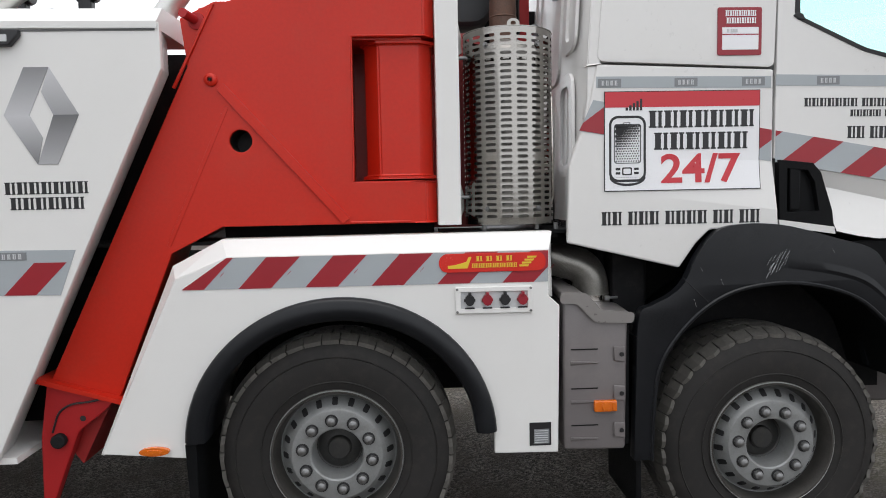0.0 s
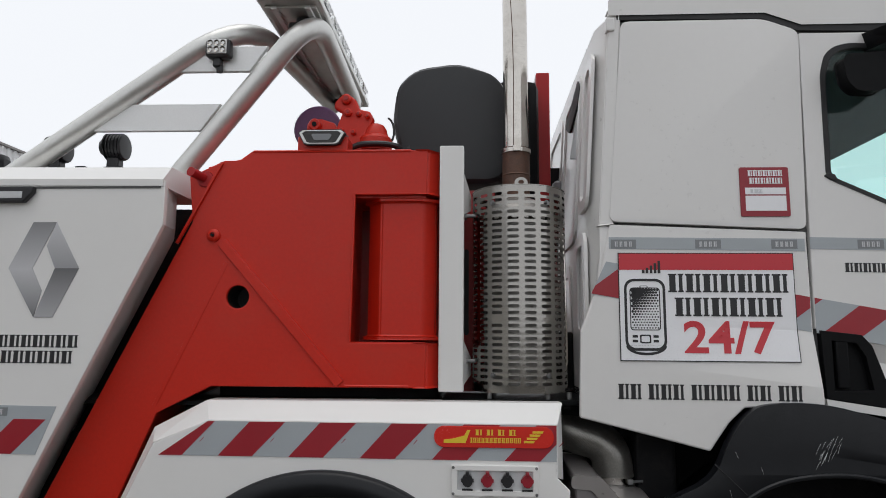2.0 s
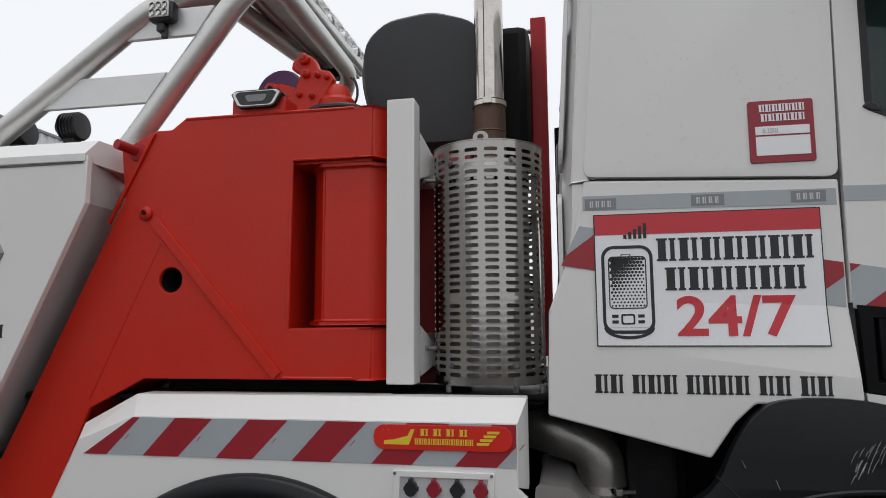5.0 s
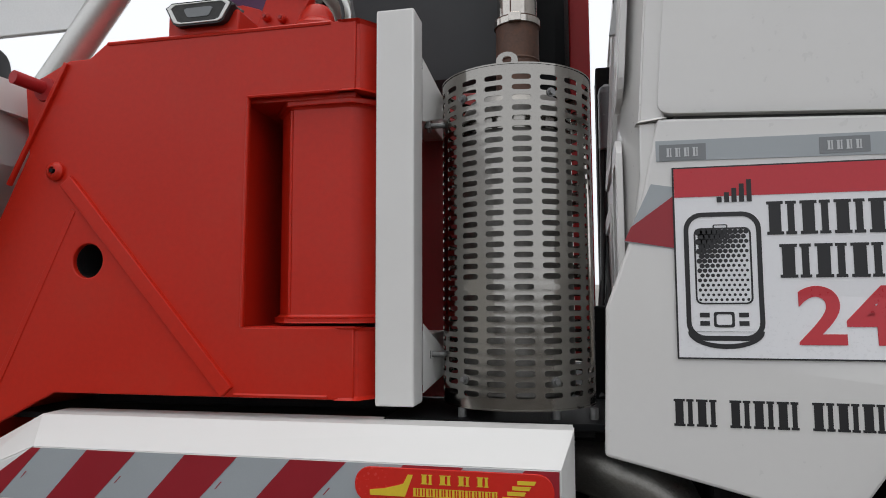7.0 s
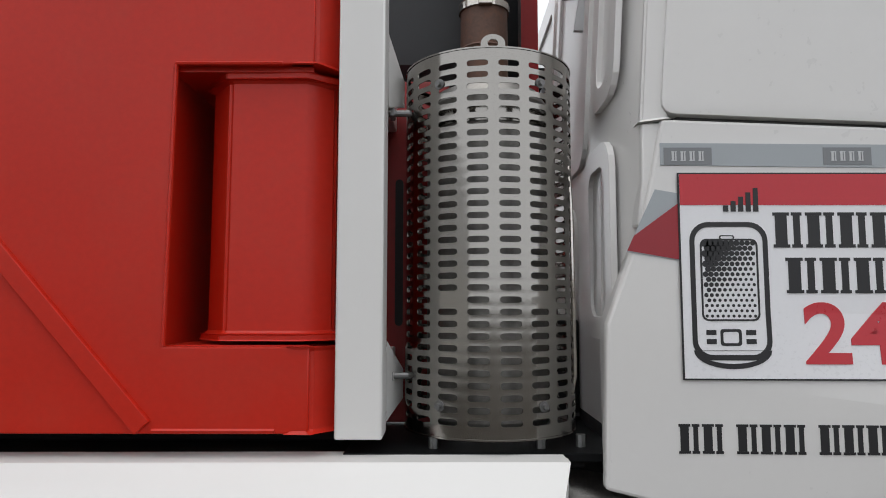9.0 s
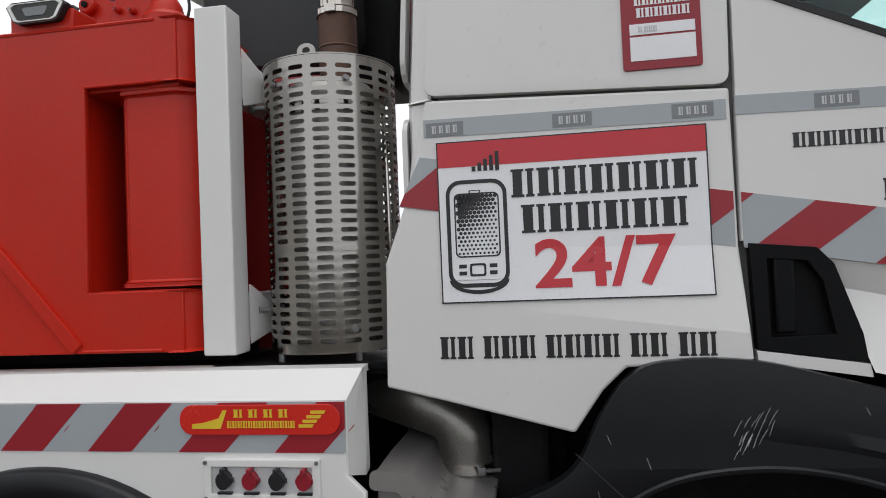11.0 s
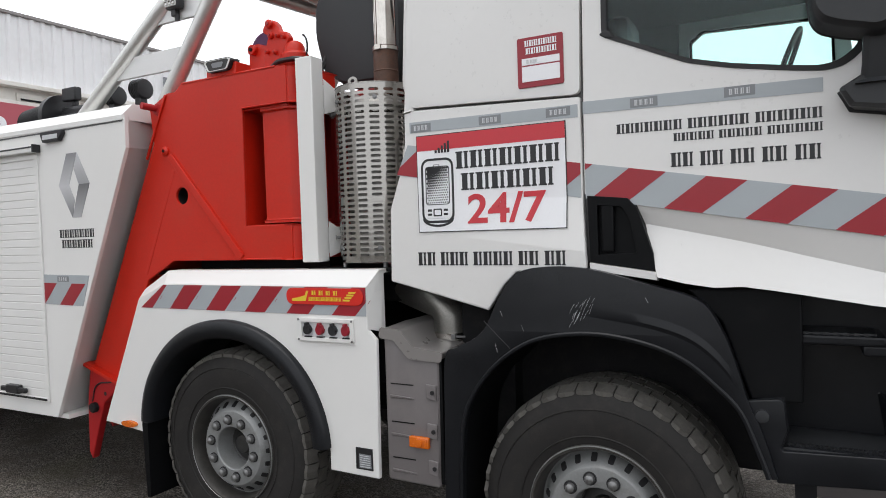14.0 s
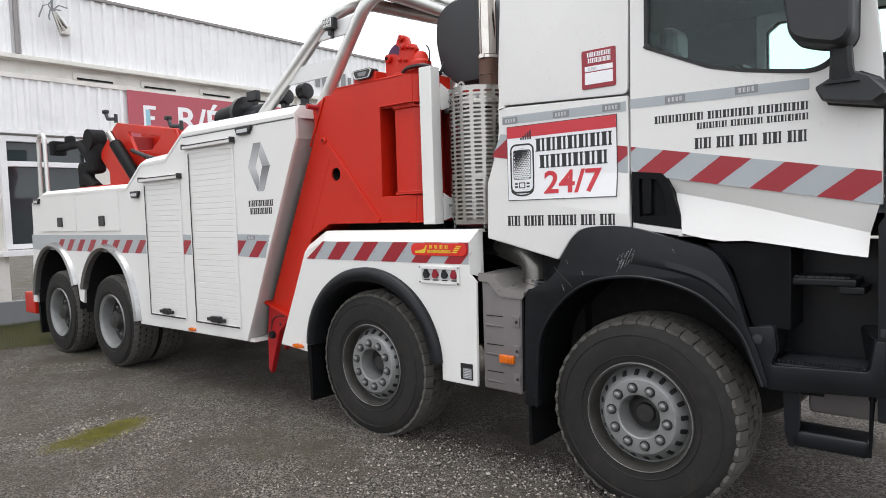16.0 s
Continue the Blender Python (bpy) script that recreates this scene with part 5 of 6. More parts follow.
def build_front_fender():
    top = [(1.045, 0.38), (1.055, 0.80), (1.068, 1.08), (1.13, 1.13), (1.22, 1.175), (1.285, 1.235), (1.345, 1.355), (1.42, 1.458), (1.52, 1.502), (1.75, 1.500), (2.03, 1.428), (2.155, 1.393), (2.23, 1.35), (2.288, 1.25), (2.325, 1.15), (2.372, 0.99), (2.42, 0.87), (2.47, 0.70)]
    low = [(2.44, 0.70), (2.405, 0.80), (2.345, 0.945), (2.262, 1.036), (2.135, 1.138), (1.96, 1.200), (1.755, 1.222), (1.53, 1.188), (1.36, 1.09), (1.23, 0.948), (1.162, 0.805), (1.138, 0.60), (1.13, 0.38)]
    outer, inner = curve(top), curve(low)
    f = part("front_fender", plate(outer + inner, 3.078, 3.14, r=0.009, seg=3), FENDER, T, "scratched dark grey plastic front fender")
    arch = inner[::-1]
    thick = [(x + (x - 1.75) * 0.05, z + 0.03) for x, z in arch]
    part("wheel_liner", plate(arch + thick[::-1], 3.13, 3.62), BLACKPL, f)
    part("fender_front", plate([(2.15, 1.41), (2.56, 1.42), (2.56, 0.98), (2.38, 0.98), (2.34, 1.1), (2.28, 1.28)], 3.15, 3.42, r=0.008), BLACKPL, f)
    part("fender_lip", tube([(x, 3.079, z) for x, z in inner], 0.010, 8), FENDER, f)
    crease_line = curve([(1.70, 1.315), (1.95, 1.285), (2.15, 1.23), (2.27, 1.14), (2.345, 1.03)])
    part("fender_crease", loft([[(x, 3.0785, z + 0.035), (x, 3.0785 - 0.007 * math.sin(math.pi * i / (len(crease_line) - 1)), z), (x, 3.0785, z - 0.02)] for i, (x, z) in enumerate(crease_line)]), FENDER, f)
    part("fender_seam", tube([(1.275, 3.0765, 1.26), (1.40, 3.0765, 1.14)], 0.002, 6), SEAM, f)
    rnd = random.Random(4)
    sc = []
    for k in range(22):
        u = rnd.uniform(-1, 1)
        x, z = 1.725 + 0.035 * u + rnd.gauss(0, 0.015), 1.315 + 0.06 * u + rnd.gauss(0, 0.02)
        l, a = rnd.uniform(0.012, 0.055), radians(rnd.uniform(56, 70))
        sc.append(tube([(x, 3.0745, z), (x + l * 0.5 * math.cos(a), 3.0742, z + l * 0.5 * math.sin(a) + 0.003), (x + l * math.cos(a), 3.0745, z + l * math.sin(a))], 0.0005, 4))
    for x, z, l in ((1.33, 1.16, 0.04), (1.36, 1.31, 0.025), (1.46, 1.25, 0.03), (2.0, 1.38, 0.02)):
        sc.append(tube([(x, 3.0742, z), (x + 0.01, 3.0742, z - l)], 0.0005, 4))
    for bm in sc:
        part("scratch", bm, LIGHTFILM, f)
    # dark sheet added behind the wheel so the well reads as black
    part("well_dark_fill", box(1.10, 2.62, 3.60, 3.64, 0.55, 1.42), DARK, f)
    part("mud_flap", plate([(1.055, 0.98), (1.07, 0.98), (1.085, 0.12), (1.06, 0.12)], 3.09, 3.55), BLACKPL, T, "black rubber mud flap")
    part("side_step_housing", plate([(2.36, 0.95), (2.42, 0.72), (2.93, 0.72), (2.93, 1.42), (2.5, 1.42), (2.36, 1.38)], 3.40, 3.44), FENDER, T)
    st = part("lower_step", box(2.455, 2.945, 3.115, 3.42, 0.735, 0.822, 0.012), FENDER, T, "black plastic cab step")
    part("step_apron", plate([(2.467, 0.683), (2.955, 0.716), (2.955, 0.972), (2.916, 0.972), (2.897, 0.838), (2.885, 0.826), (2.49, 0.808), (2.482, 0.816), (2.505, 0.885), (2.494, 0.995), (2.48, 1.004), (2.362, 0.988), (2.41, 0.88)], 3.092, 3.125, r=0.007, seg=3), FENDER, st)
    part("step_side", bevelled(loft([ring_y([(2.42, 0.99), (2.49, 1.0), (2.503, 0.885), (2.478, 0.812), (2.44, 0.80)], 3.12), ring_y([(2.40, 0.985), (2.48, 0.988), (2.486, 0.885), (2.470, 0.815), (2.44, 0.80)], 3.405)]), 0.008, 2), FENDER, st)
    part("step_side", bevelled(loft([ring_y([(2.897, 0.80), (2.916, 0.970), (2.953, 0.970), (2.953, 0.80)], 3.12), ring_y([(2.845, 0.80), (2.815, 0.990), (2.953, 0.995), (2.953, 0.80)], 3.405)]), 0.008, 2), FENDER, st)
    tp = part("tread_plate", box(2.50, 2.875, 3.14, 3.36, 0.818, 0.828, 0.003), CHARCOAL, st)
    for k in range(24):
        x = 2.505 + 0.0152 * k
        part("tooth", box(x, x + 0.009, 3.128, 3.146, 0.820, 0.836), FENDER, tp)
    part("apron_bolt", turned([(0.026, 3.092), (0.024, 3.082), (0.012, 3.080), (0.0, 3.080)], 18, at=(2.42, 0, 0.935)), CHARCOAL, st)
    us = part("upper_step", box(2.375, 2.83, 3.18, 3.42, 1.202, 1.240, 0.010, 2), FENDER, T, "black ribbed upper step")
    part("tread_plate", box(2.42, 2.80, 3.20, 3.36, 1.238, 1.247, 0.003), CHARCOAL, us)
    for k in range(11):
        x = 2.43 + 0.033 * k
        part("tooth", box(x, x + 0.018, 3.19, 3.20, 1.236, 1.250), CHARCOAL, us)
    part("bracket", box(2.40, 2.462, 3.19, 3.41, 1.16, 1.204, 0.008), FENDER, us)
    part("bracket", box(2.755, 2.862, 3.19, 3.41, 1.165, 1.204, 0.008), FENDER, us)
    cd = part("corner_deflector", plate(rounded_poly([(2.925, 0.60), (3.09, 0.60), (3.09, 1.55), (2.96, 1.55), (2.925, 1.50)], 0.015), 3.095, 3.50, r=0.010, seg=2), FENDER, T, "dark plastic front corner deflector")
    part("latch", box(2.935, 2.955, 3.089, 3.097, 0.99, 1.03, 0.004), CHARCOAL, cd)
    part("hanging_step", merge(plate(rounded_poly([(2.522, 0.74), (2.598, 0.74), (2.598, 0.50), (2.575, 0.40), (2.548, 0.40), (2.530, 0.468)], 0.012), 3.14, 3.165, r=0.006), box(2.546, 2.89, 3.14, 3.33, 0.402, 0.486, 0.02, 3)), FENDER, T, "hanging bottom step")
    part("stay_rod", merge(rod((2.904, 3.12, 0.73), (2.903, 3.12, 0.69), 0.016, 12), rod((2.903, 3.12, 0.70), (2.893, 3.13, 0.42), 0.011, 12, 0.007)), BLACKPL, T)


build_front_fender()


# ---- urea tank with its cover, and the intake hose above ----
def build_tank():
    body = [(0.708, 0.435), (1.010, 0.430), (1.020, 1.065), (0.872, 1.070), (0.815, 1.130), (0.785, 1.155), (0.708, 1.165)]
    tk = part("tank", plate(body, 3.10, 3.55, r=0.018, seg=3), TANKGREY, T, "taupe grey plastic tank")
    cover = rounded_poly([(0.700, 1.160), (0.778, 1.155), (0.862, 1.066), (1.035, 1.058), (1.040, 1.092), (0.885, 1.108), (0.812, 1.190), (0.705, 1.200)], 0.012)
    back = [(x, z + 0.012) for x, z in cover]
    part("tank_cover", bevelled(loft([ring_y(cover, 3.085), ring_y(back, 3.30), ring_y(back, 3.58)]), 0.012, 4), TANKTOP, tk, "light metal tank cover")
    for z in (0.93, 0.74, 0.56):
        part("tank_rib", loft([ring_y([(0.742, z - 0.060), (0.885, z - 0.068), (0.885, z - 0.076), (0.742, z - 0.082)], 3.101), ring_y([(0.744, z - 0.060), (0.86, z - 0.066), (0.86, z - 0.070), (0.744, z - 0.068)], 3.090)]), TANKGREY, tk)
        part("clip_pad", plate([(0.950, z + 0.01), (1.005, z + 0.005), (1.005, z - 0.070), (0.950, z - 0.060)], 3.088, 3.10, r=0.005), TANKGREY, tk)
        part("rivet", rod((0.986, 3.088, z - 0.030), (0.986, 3.084, z - 0.030), 0.011, 12), INK, tk)
        part("tank_groove", box(0.745, 0.875, 3.097, 3.1005, z - 0.006, z - 0.001), BLACKPL, tk)
    part("amber_reflector", merge(box(0.852, 0.962, 3.075, 3.10, 0.625, 0.680, 0.006), turned([(0.022, 3.076), (0.020, 3.068), (0.0, 3.066)], 18, at=(0.907, 0, 0.652)), box(0.938, 0.950, 3.07, 3.08, 0.635, 0.672, 0.002)), AMBER, T, "orange side reflector lamp")
    part("tank_strap", box(1.0, 1.03, 3.11, 3.5, 0.45, 1.08, 0.006), BLACKPL, tk)
    path = rounded([(0.48, 3.56, 1.40), (0.68, 3.48, 1.350), (0.920, 3.43, 1.285), (0.935, 3.425, 1.10)], 0.13, 8)
    part("exhaust_elbow", tube(path, 0.092, 24), HOSE, T, "woven steel exhaust elbow")
    clamp = part("hose_clamp", turned([(0.086, 1.12), (0.099, 1.12), (0.099, 1.148), (0.086, 1.148)], 28, "z", (0.935, 3.425, 0)), PIPE, T, "stainless hose clamp")
    part("clamp_screw", merge(rod((0.985, 3.330, 1.134), (1.045, 3.345, 1.134), 0.007, 10), box(0.975, 1.0, 3.322, 3.345, 1.122, 1.146, 0.003)), NUT, clamp)
    part("cab_mount", box(1.02, 1.2, 3.35, 3.6, 0.9, 1.42, 0.02), DARK, T)
    part("red_lamp", rod((1.06, 3.28, 1.40), (1.06, 3.33, 1.40), 0.03, 14), DARKRED, T)
    part("cab_floor", box(0.80, 3.0, 3.30, 5.4, 1.44, 1.54, 0.01), DARK, T)
    part("inner_chassis_cover", box(0.98, 1.25, 3.5, 5.2, 0.5, 1.44, 0.01), DARK, T)


build_tank()


# ---- white locker body ----
def build_body():
    Y = 3.0
    arch4, arch3 = arc(-6.10, 0.55, 0.70, 0.80, 180, 8, 18), arc(-4.585, 0.52, 0.715, 0.82, 172, 0, 18)
    front = [(-1.062, 2.44), (-1.062, 2.245), (-1.875, 0.510), (-3.86, 0.50)]
    rear = [(-6.95, 0.55), (-6.72, 1.90), (-6.40, 2.00), (-4.02, 1.985), (-3.66, 2.22), (-3.15, 2.235), (-2.80, 2.455)]
    poly = front + arch3[::-1][1:] + arch4[::-1] + rear
    inner = [(-1.105, 2.46), (-1.105, 2.255), (-1.915, 0.530)] + poly[3:]
    body = part("locker_body", plate(poly, Y, Y + 0.03, r=0.004), WHITE2, T, "white locker body side")
    edge = [[(x, Y + 0.003, z) for x, z in front[:3]], [(x, Y + 0.215, z) for x, z in inner[:3]], [(x - 0.16, Y + 0.55, z) for x, z in inner[:3]]]
    bm = bmesh.new()
    rows = [[bm.verts.new(p) for p in r] for r in edge]
    for a, b in zip(rows, rows[1:]):
        for i in range(2):
            bm.faces.new((a[i], a[i + 1], b[i + 1], b[i]))
    bmesh.ops.solidify(bm, geom=bm.faces[:], thickness=0.006)
    part("front_edge", bm, WHITE2, body)
    part("body_floor", box(-3.86, -1.8, Y + 0.03, 3.6, 0.50, 0.53), WHITE2, body)
    part("inner_wall", plate([(-1.1, 2.42), (-1.9, 0.53), (-3.8, 0.53), (-3.8, 1.35), (-6.9, 1.35), (-6.7, 1.90), (-4.02, 1.97), (-3.66, 2.2), (-3.15, 2.21), (-2.80, 2.43)], 3.56, 3.60), DARK, body)
    # sloping top caps
    def cap(p, q):
        (ax, az, al), (bx, bz, bl) = p, q
        return loft([[(ax, Y - 0.006, az - 0.03), (bx, Y - 0.006, bz - 0.03), (bx, Y - 0.006, bz), (ax, Y - 0.006, az)],
                     [(ax, Y + 0.07, az - 0.03), (bx, Y + 0.07, bz - 0.03), (bx, Y + 0.07, bz + bl), (ax, Y + 0.07, az + al)],
                     [(ax, Y + 0.42, az - 0.03), (bx, Y + 0.42, bz - 0.03), (bx, Y + 0.42, bz + bl + 0.01), (ax, Y + 0.42, az + al + 0.01)]])
    crest = [(-6.73, 1.90, 0.03), (-6.40, 2.0, 0.045), (-4.02, 1.985, 0.045), (-3.67, 2.22, 0.05), (-3.15, 2.235, 0.06), (-2.81, 2.455, 0.072), (-1.07, 2.445, 0.072)]
    for p, q in zip(crest, crest[1:]):
        part("top_cap", cap(p, q), WHITE2, body)
    # grey strip on the face, painted in place of the groove's shadow
    part("shadow_strip", box(-2.8, -1.08, Y - 0.003, Y, 2.405, 2.414), PANELGAP, body)
    part("far_side", plate([(-1.05, 2.44), (-1.855, 0.505), (-3.86, 0.50), (-3.9, 1.3), (-6.9, 1.3)] + rear[1:], 5.5, 5.53), WHITE2, body)
    part("rear_wall", box(-6.92, -6.88, 3.05, 5.5, 0.8, 1.9), WHITE2, body)
    part("deck", box(-6.85, -1.1, 3.6, 5.0, 1.86, 1.9), DARK, body)
    # roller shutters
    for x0, x1, z0, z1 in ((-3.62, -2.88, 0.615, 2.01), (-2.72, -1.945, 0.605, 2.275)):
        sh = part("roller_shutter", plate([(x0, z0), (x1, z0), (x1, z1), (x0, z1)], Y - 0.012, Y, [[(x0 + 0.035, z0 + 0.03), (x0 + 0.035, z1 - 0.03), (x1 - 0.035, z1 - 0.03), (x1 - 0.035, z0 + 0.03)]], 0.003), WHITE2, body, "closed white roller shutter")
        part("shutter_seal", plate([(x0 + 0.02, z0 + 0.015), (x0 + 0.036, z0 + 0.015), (x0 + 0.036, z1 - 0.03), (x0 + 0.02, z1 - 0.03)], Y - 0.0145, Y - 0.012), SEAM, sh)
        part("shutter_seal", box(x0 + 0.02, x1 - 0.02, Y - 0.0145, Y - 0.012, z0 + 0.010, z0 + 0.024), SEAM, sh)
        n = int((z1 - z0 - 0.06) / 0.052)
        h = (z1 - z0 - 0.06) / n
        sm = finish(grown(loft([[(x0 + 0.036, Y - 0.003, 0.001), (x0 + 0.036, Y - 0.005, 0.006), (x0 + 0.036, Y - 0.005, h - 0.004), (x0 + 0.036, Y - 0.003, h - 0.0005)], [(x1 - 0.036, Y - 0.003, 0.001), (x1 - 0.036, Y - 0.005, 0.006), (x1 - 0.036, Y - 0.005, h - 0.004), (x1 - 0.036, Y - 0.003, h - 0.0005)]])))
        for k in range(n):
            part("slat", sm, WHITE2, sh).matrix_basis = pose(0, 0, (z0 + 0.03 + k * h) * GROW[0])
        part("rain_gutter", merge(box(x0 - 0.03, x1 + 0.02, Y - 0.05, Y, z1 + 0.012, z1 + 0.022, 0.002), box(x0 - 0.03, x1 + 0.02, Y - 0.05, Y - 0.043, z1 + 0.012, z1 + 0.045, 0.002), box(x1 + 0.012, x1 + 0.022, Y - 0.05, Y, z1 + 0.012, z1 + 0.06)), WHITE2, sh)
        for x in (x0 - 0.032, x1 + 0.012):
            part("gutter_end", box(x, x + 0.016, Y - 0.053, Y, z1 + 0.010, z1 + 0.062, 0.002), INK, sh)
        part("gutter_lip", box(x0 - 0.03, x1 + 0.02, Y - 0.0525, Y - 0.05, z1 + 0.040, z1 + 0.050), INK, sh)
        part("shutter_handle", merge(box(x0 + 0.26, x1 - 0.22, Y - 0.045, Y - 0.02, z0 + 0.05, z0 + 0.085, 0.008), box(x0 + 0.33, x1 - 0.30, Y - 0.05, Y - 0.008, z0 + 0.04, z0 + 0.10, 0.008)), INK, sh, "black shutter handle")
    # two flap doors over the rear axles
    for x0, x1 in ((-6.45, -5.37), (-5.22, -4.22)):
        d = part("locker_flap", plate([(x0, 1.53), (x1, 1.53), (x1, 1.955), (x0, 1.955)], Y - 0.006, Y, r=0.002), WHITE2, body, "white locker flap door")
        part("flap_lip", box(x0 - 0.01, x1 + 0.01, Y - 0.014, Y, 1.515, 1.527, 0.002), WHITE2, d)
        cx = (x0 + x1) / 2 + 0.07
        part("latch", box(cx - 0.075, cx + 0.075, Y - 0.02, Y - 0.005, 1.57, 1.69, 0.012), INK, d, "black flap latch")
    # chevron tape
    for x0, x1 in ((-6.83, -3.645), (-2.88, -2.725), (-1.945, -1.47)):
        band = [(x0, 1.275), (x1 - (0.075 if x1 > -1.5 else 0), 1.268), (x1, 1.468 if x1 < -3 else 1.466), (x0, 1.472)]
        t = part("reflective_tape", plate(band, Y - 0.0025, Y), SILVERFILM, T, "silver grey chevron tape")
        low = [(x0, 1.275), (x1 - (0.075 if x1 > -1.5 else 0), 1.268), (x1 - (0.02 if x1 > -1.5 else 0), 1.412), (x0, 1.416)]
        for k in range(-14, 9):
            b = -1.815 + 0.302 * k + 0.02
            p = clip([(b, 1.262), (b + 0.137, 1.262), (b + 0.29, 1.418), (b + 0.15, 1.418)], low)
            if len(p) > 2:
                part("red_stripe", plate(p, Y - 0.0038, Y - 0.0025), REDFILM, t)
    pt = part("tape_patch", box(-1.80, -1.68, Y - 0.0038, Y - 0.0025, 1.425, 1.46), GREYFILM, T)
    part("patch_print", letter_bars(-1.785, -1.70, 1.431, 1.453, Y - 0.0038, [1, 1, 1, 1], 0.001), LIGHTFILM, pt)
    # bright wheel arches
    for cx, cz, rx, rz, a0, a1 in ((-6.10, 0.55, 0.70, 0.80, 172, 22), (-4.585, 0.52, 0.715, 0.82, 158, 1)):
        prof = []
        for (xo, zo), (xi, zi) in zip(arc(cx, cz, rx + 0.03, rz + 0.03, a0, a1, 30), arc(cx, cz, rx - 0.05, rz - 0.05, a0, a1, 30)):
            prof.append([(xo, Y + 0.005, zo), (xo * 0.8 + xi * 0.2, Y - 0.05, zo * 0.8 + zi * 0.2), (xo * 0.4 + xi * 0.6, Y - 0.065, zo * 0.4 + zi * 0.6), (xi, Y - 0.045, zi), (xi, Y + 0.02, zi)])
        part("wheel_arch", loft(prof), ARCH, T, "bright metal wheel arch")
        prof = [[(x, Y + 0.01, z), (x, 3.6, z), (x * 0.99 + cx * 0.01, 3.6, z + 0.012), (x * 0.99 + cx * 0.01, Y + 0.01, z + 0.012)] for x, z in arc(cx, cz, rx - 0.045, rz - 0.045, 180, 0, 24)]
        part("wheel_liner", loft(prof), DARK, T)
    part("mud_flap", plate([(-6.92, 0.95), (-6.86, 0.95), (-6.80, 0.12), (-6.86, 0.12)], 3.04, 3.6), BLACKPL, T, "black rear mud flap")
    part("rear_bumper", box(-7.42, -7.05, 3.05, 5.4, 0.36, 0.66, 0.02), RED, T, "red rear bumper block")
    part("bumper_stem", box(-7.1, -6.6, 3.9, 4.7, 0.45, 0.75, 0.01), DARK, T)
    # marker lamps and edge lamps
    part("side_marker", plate(arc(-2.79, 0.535, 0.06, 0.02, 0, 360, 20)[:-1], Y - 0.02, Y + 0.002, r=0.005), AMBER, T, "oval amber side marker lamp")
    for x, z, s in ((-1.76, 2.375, 1.0), (-3.80, 1.90, 0.8), (-6.56, 1.915, 0.8)):
        lamp = part("edge_lamp", plate([(x - 0.12 * s, z + 0.035), (x - 0.09 * s, z - 0.035), (x + 0.08 * s, z - 0.035), (x + 0.12 * s, z + 0.01), (x + 0.12 * s, z + 0.035)], Y - 0.03, Y, r=0.006), INK, T, "black work lamp under the top edge")
        part("lens", box(x - 0.08 * s, x + 0.075 * s, Y - 0.033, Y - 0.028, z - 0.018, z + 0.012, 0.002), LIGHTFILM, lamp)
    # diamond emblem of four silver facets, and two lines of print
    l0, r0, t0, b0 = (-1.735, 2.052), (-1.420, 2.052), 2.255, 1.840
    il, ir, it, ib = (-1.628, 2.052), (-1.527, 2.052), (-1.572, 2.150), (-1.578, 1.955)
    emblem = part("emblem_facet", plate([l0, (-1.640, t0), (-1.535, t0), il], Y - 0.003, Y), FACETS[0], T, "silver diamond emblem")
    part("emblem_facet", plate([(-1.535, t0), r0, ir, it], Y - 0.003, Y), FACETS[1], emblem)
    part("emblem_facet", plate([r0, (-1.520, b0), (-1.605, b0), ir], Y - 0.003, Y), FACETS[2], emblem)
    part("emblem_facet", plate([l0, il, ib, (-1.605, b0)], Y - 0.003, Y), FACETS[3], emblem)
    part("body_print", letter_bars(-1.755, -1.395, 1.712, 1.765, Y, [7]), INK, T)
    part("body_print", letter_bars(-1.735, -1.415, 1.645, 1.698, Y, [6]), INK, T)


GROW[0] = 1.0105
build_body()
GROW[0] = 1.0


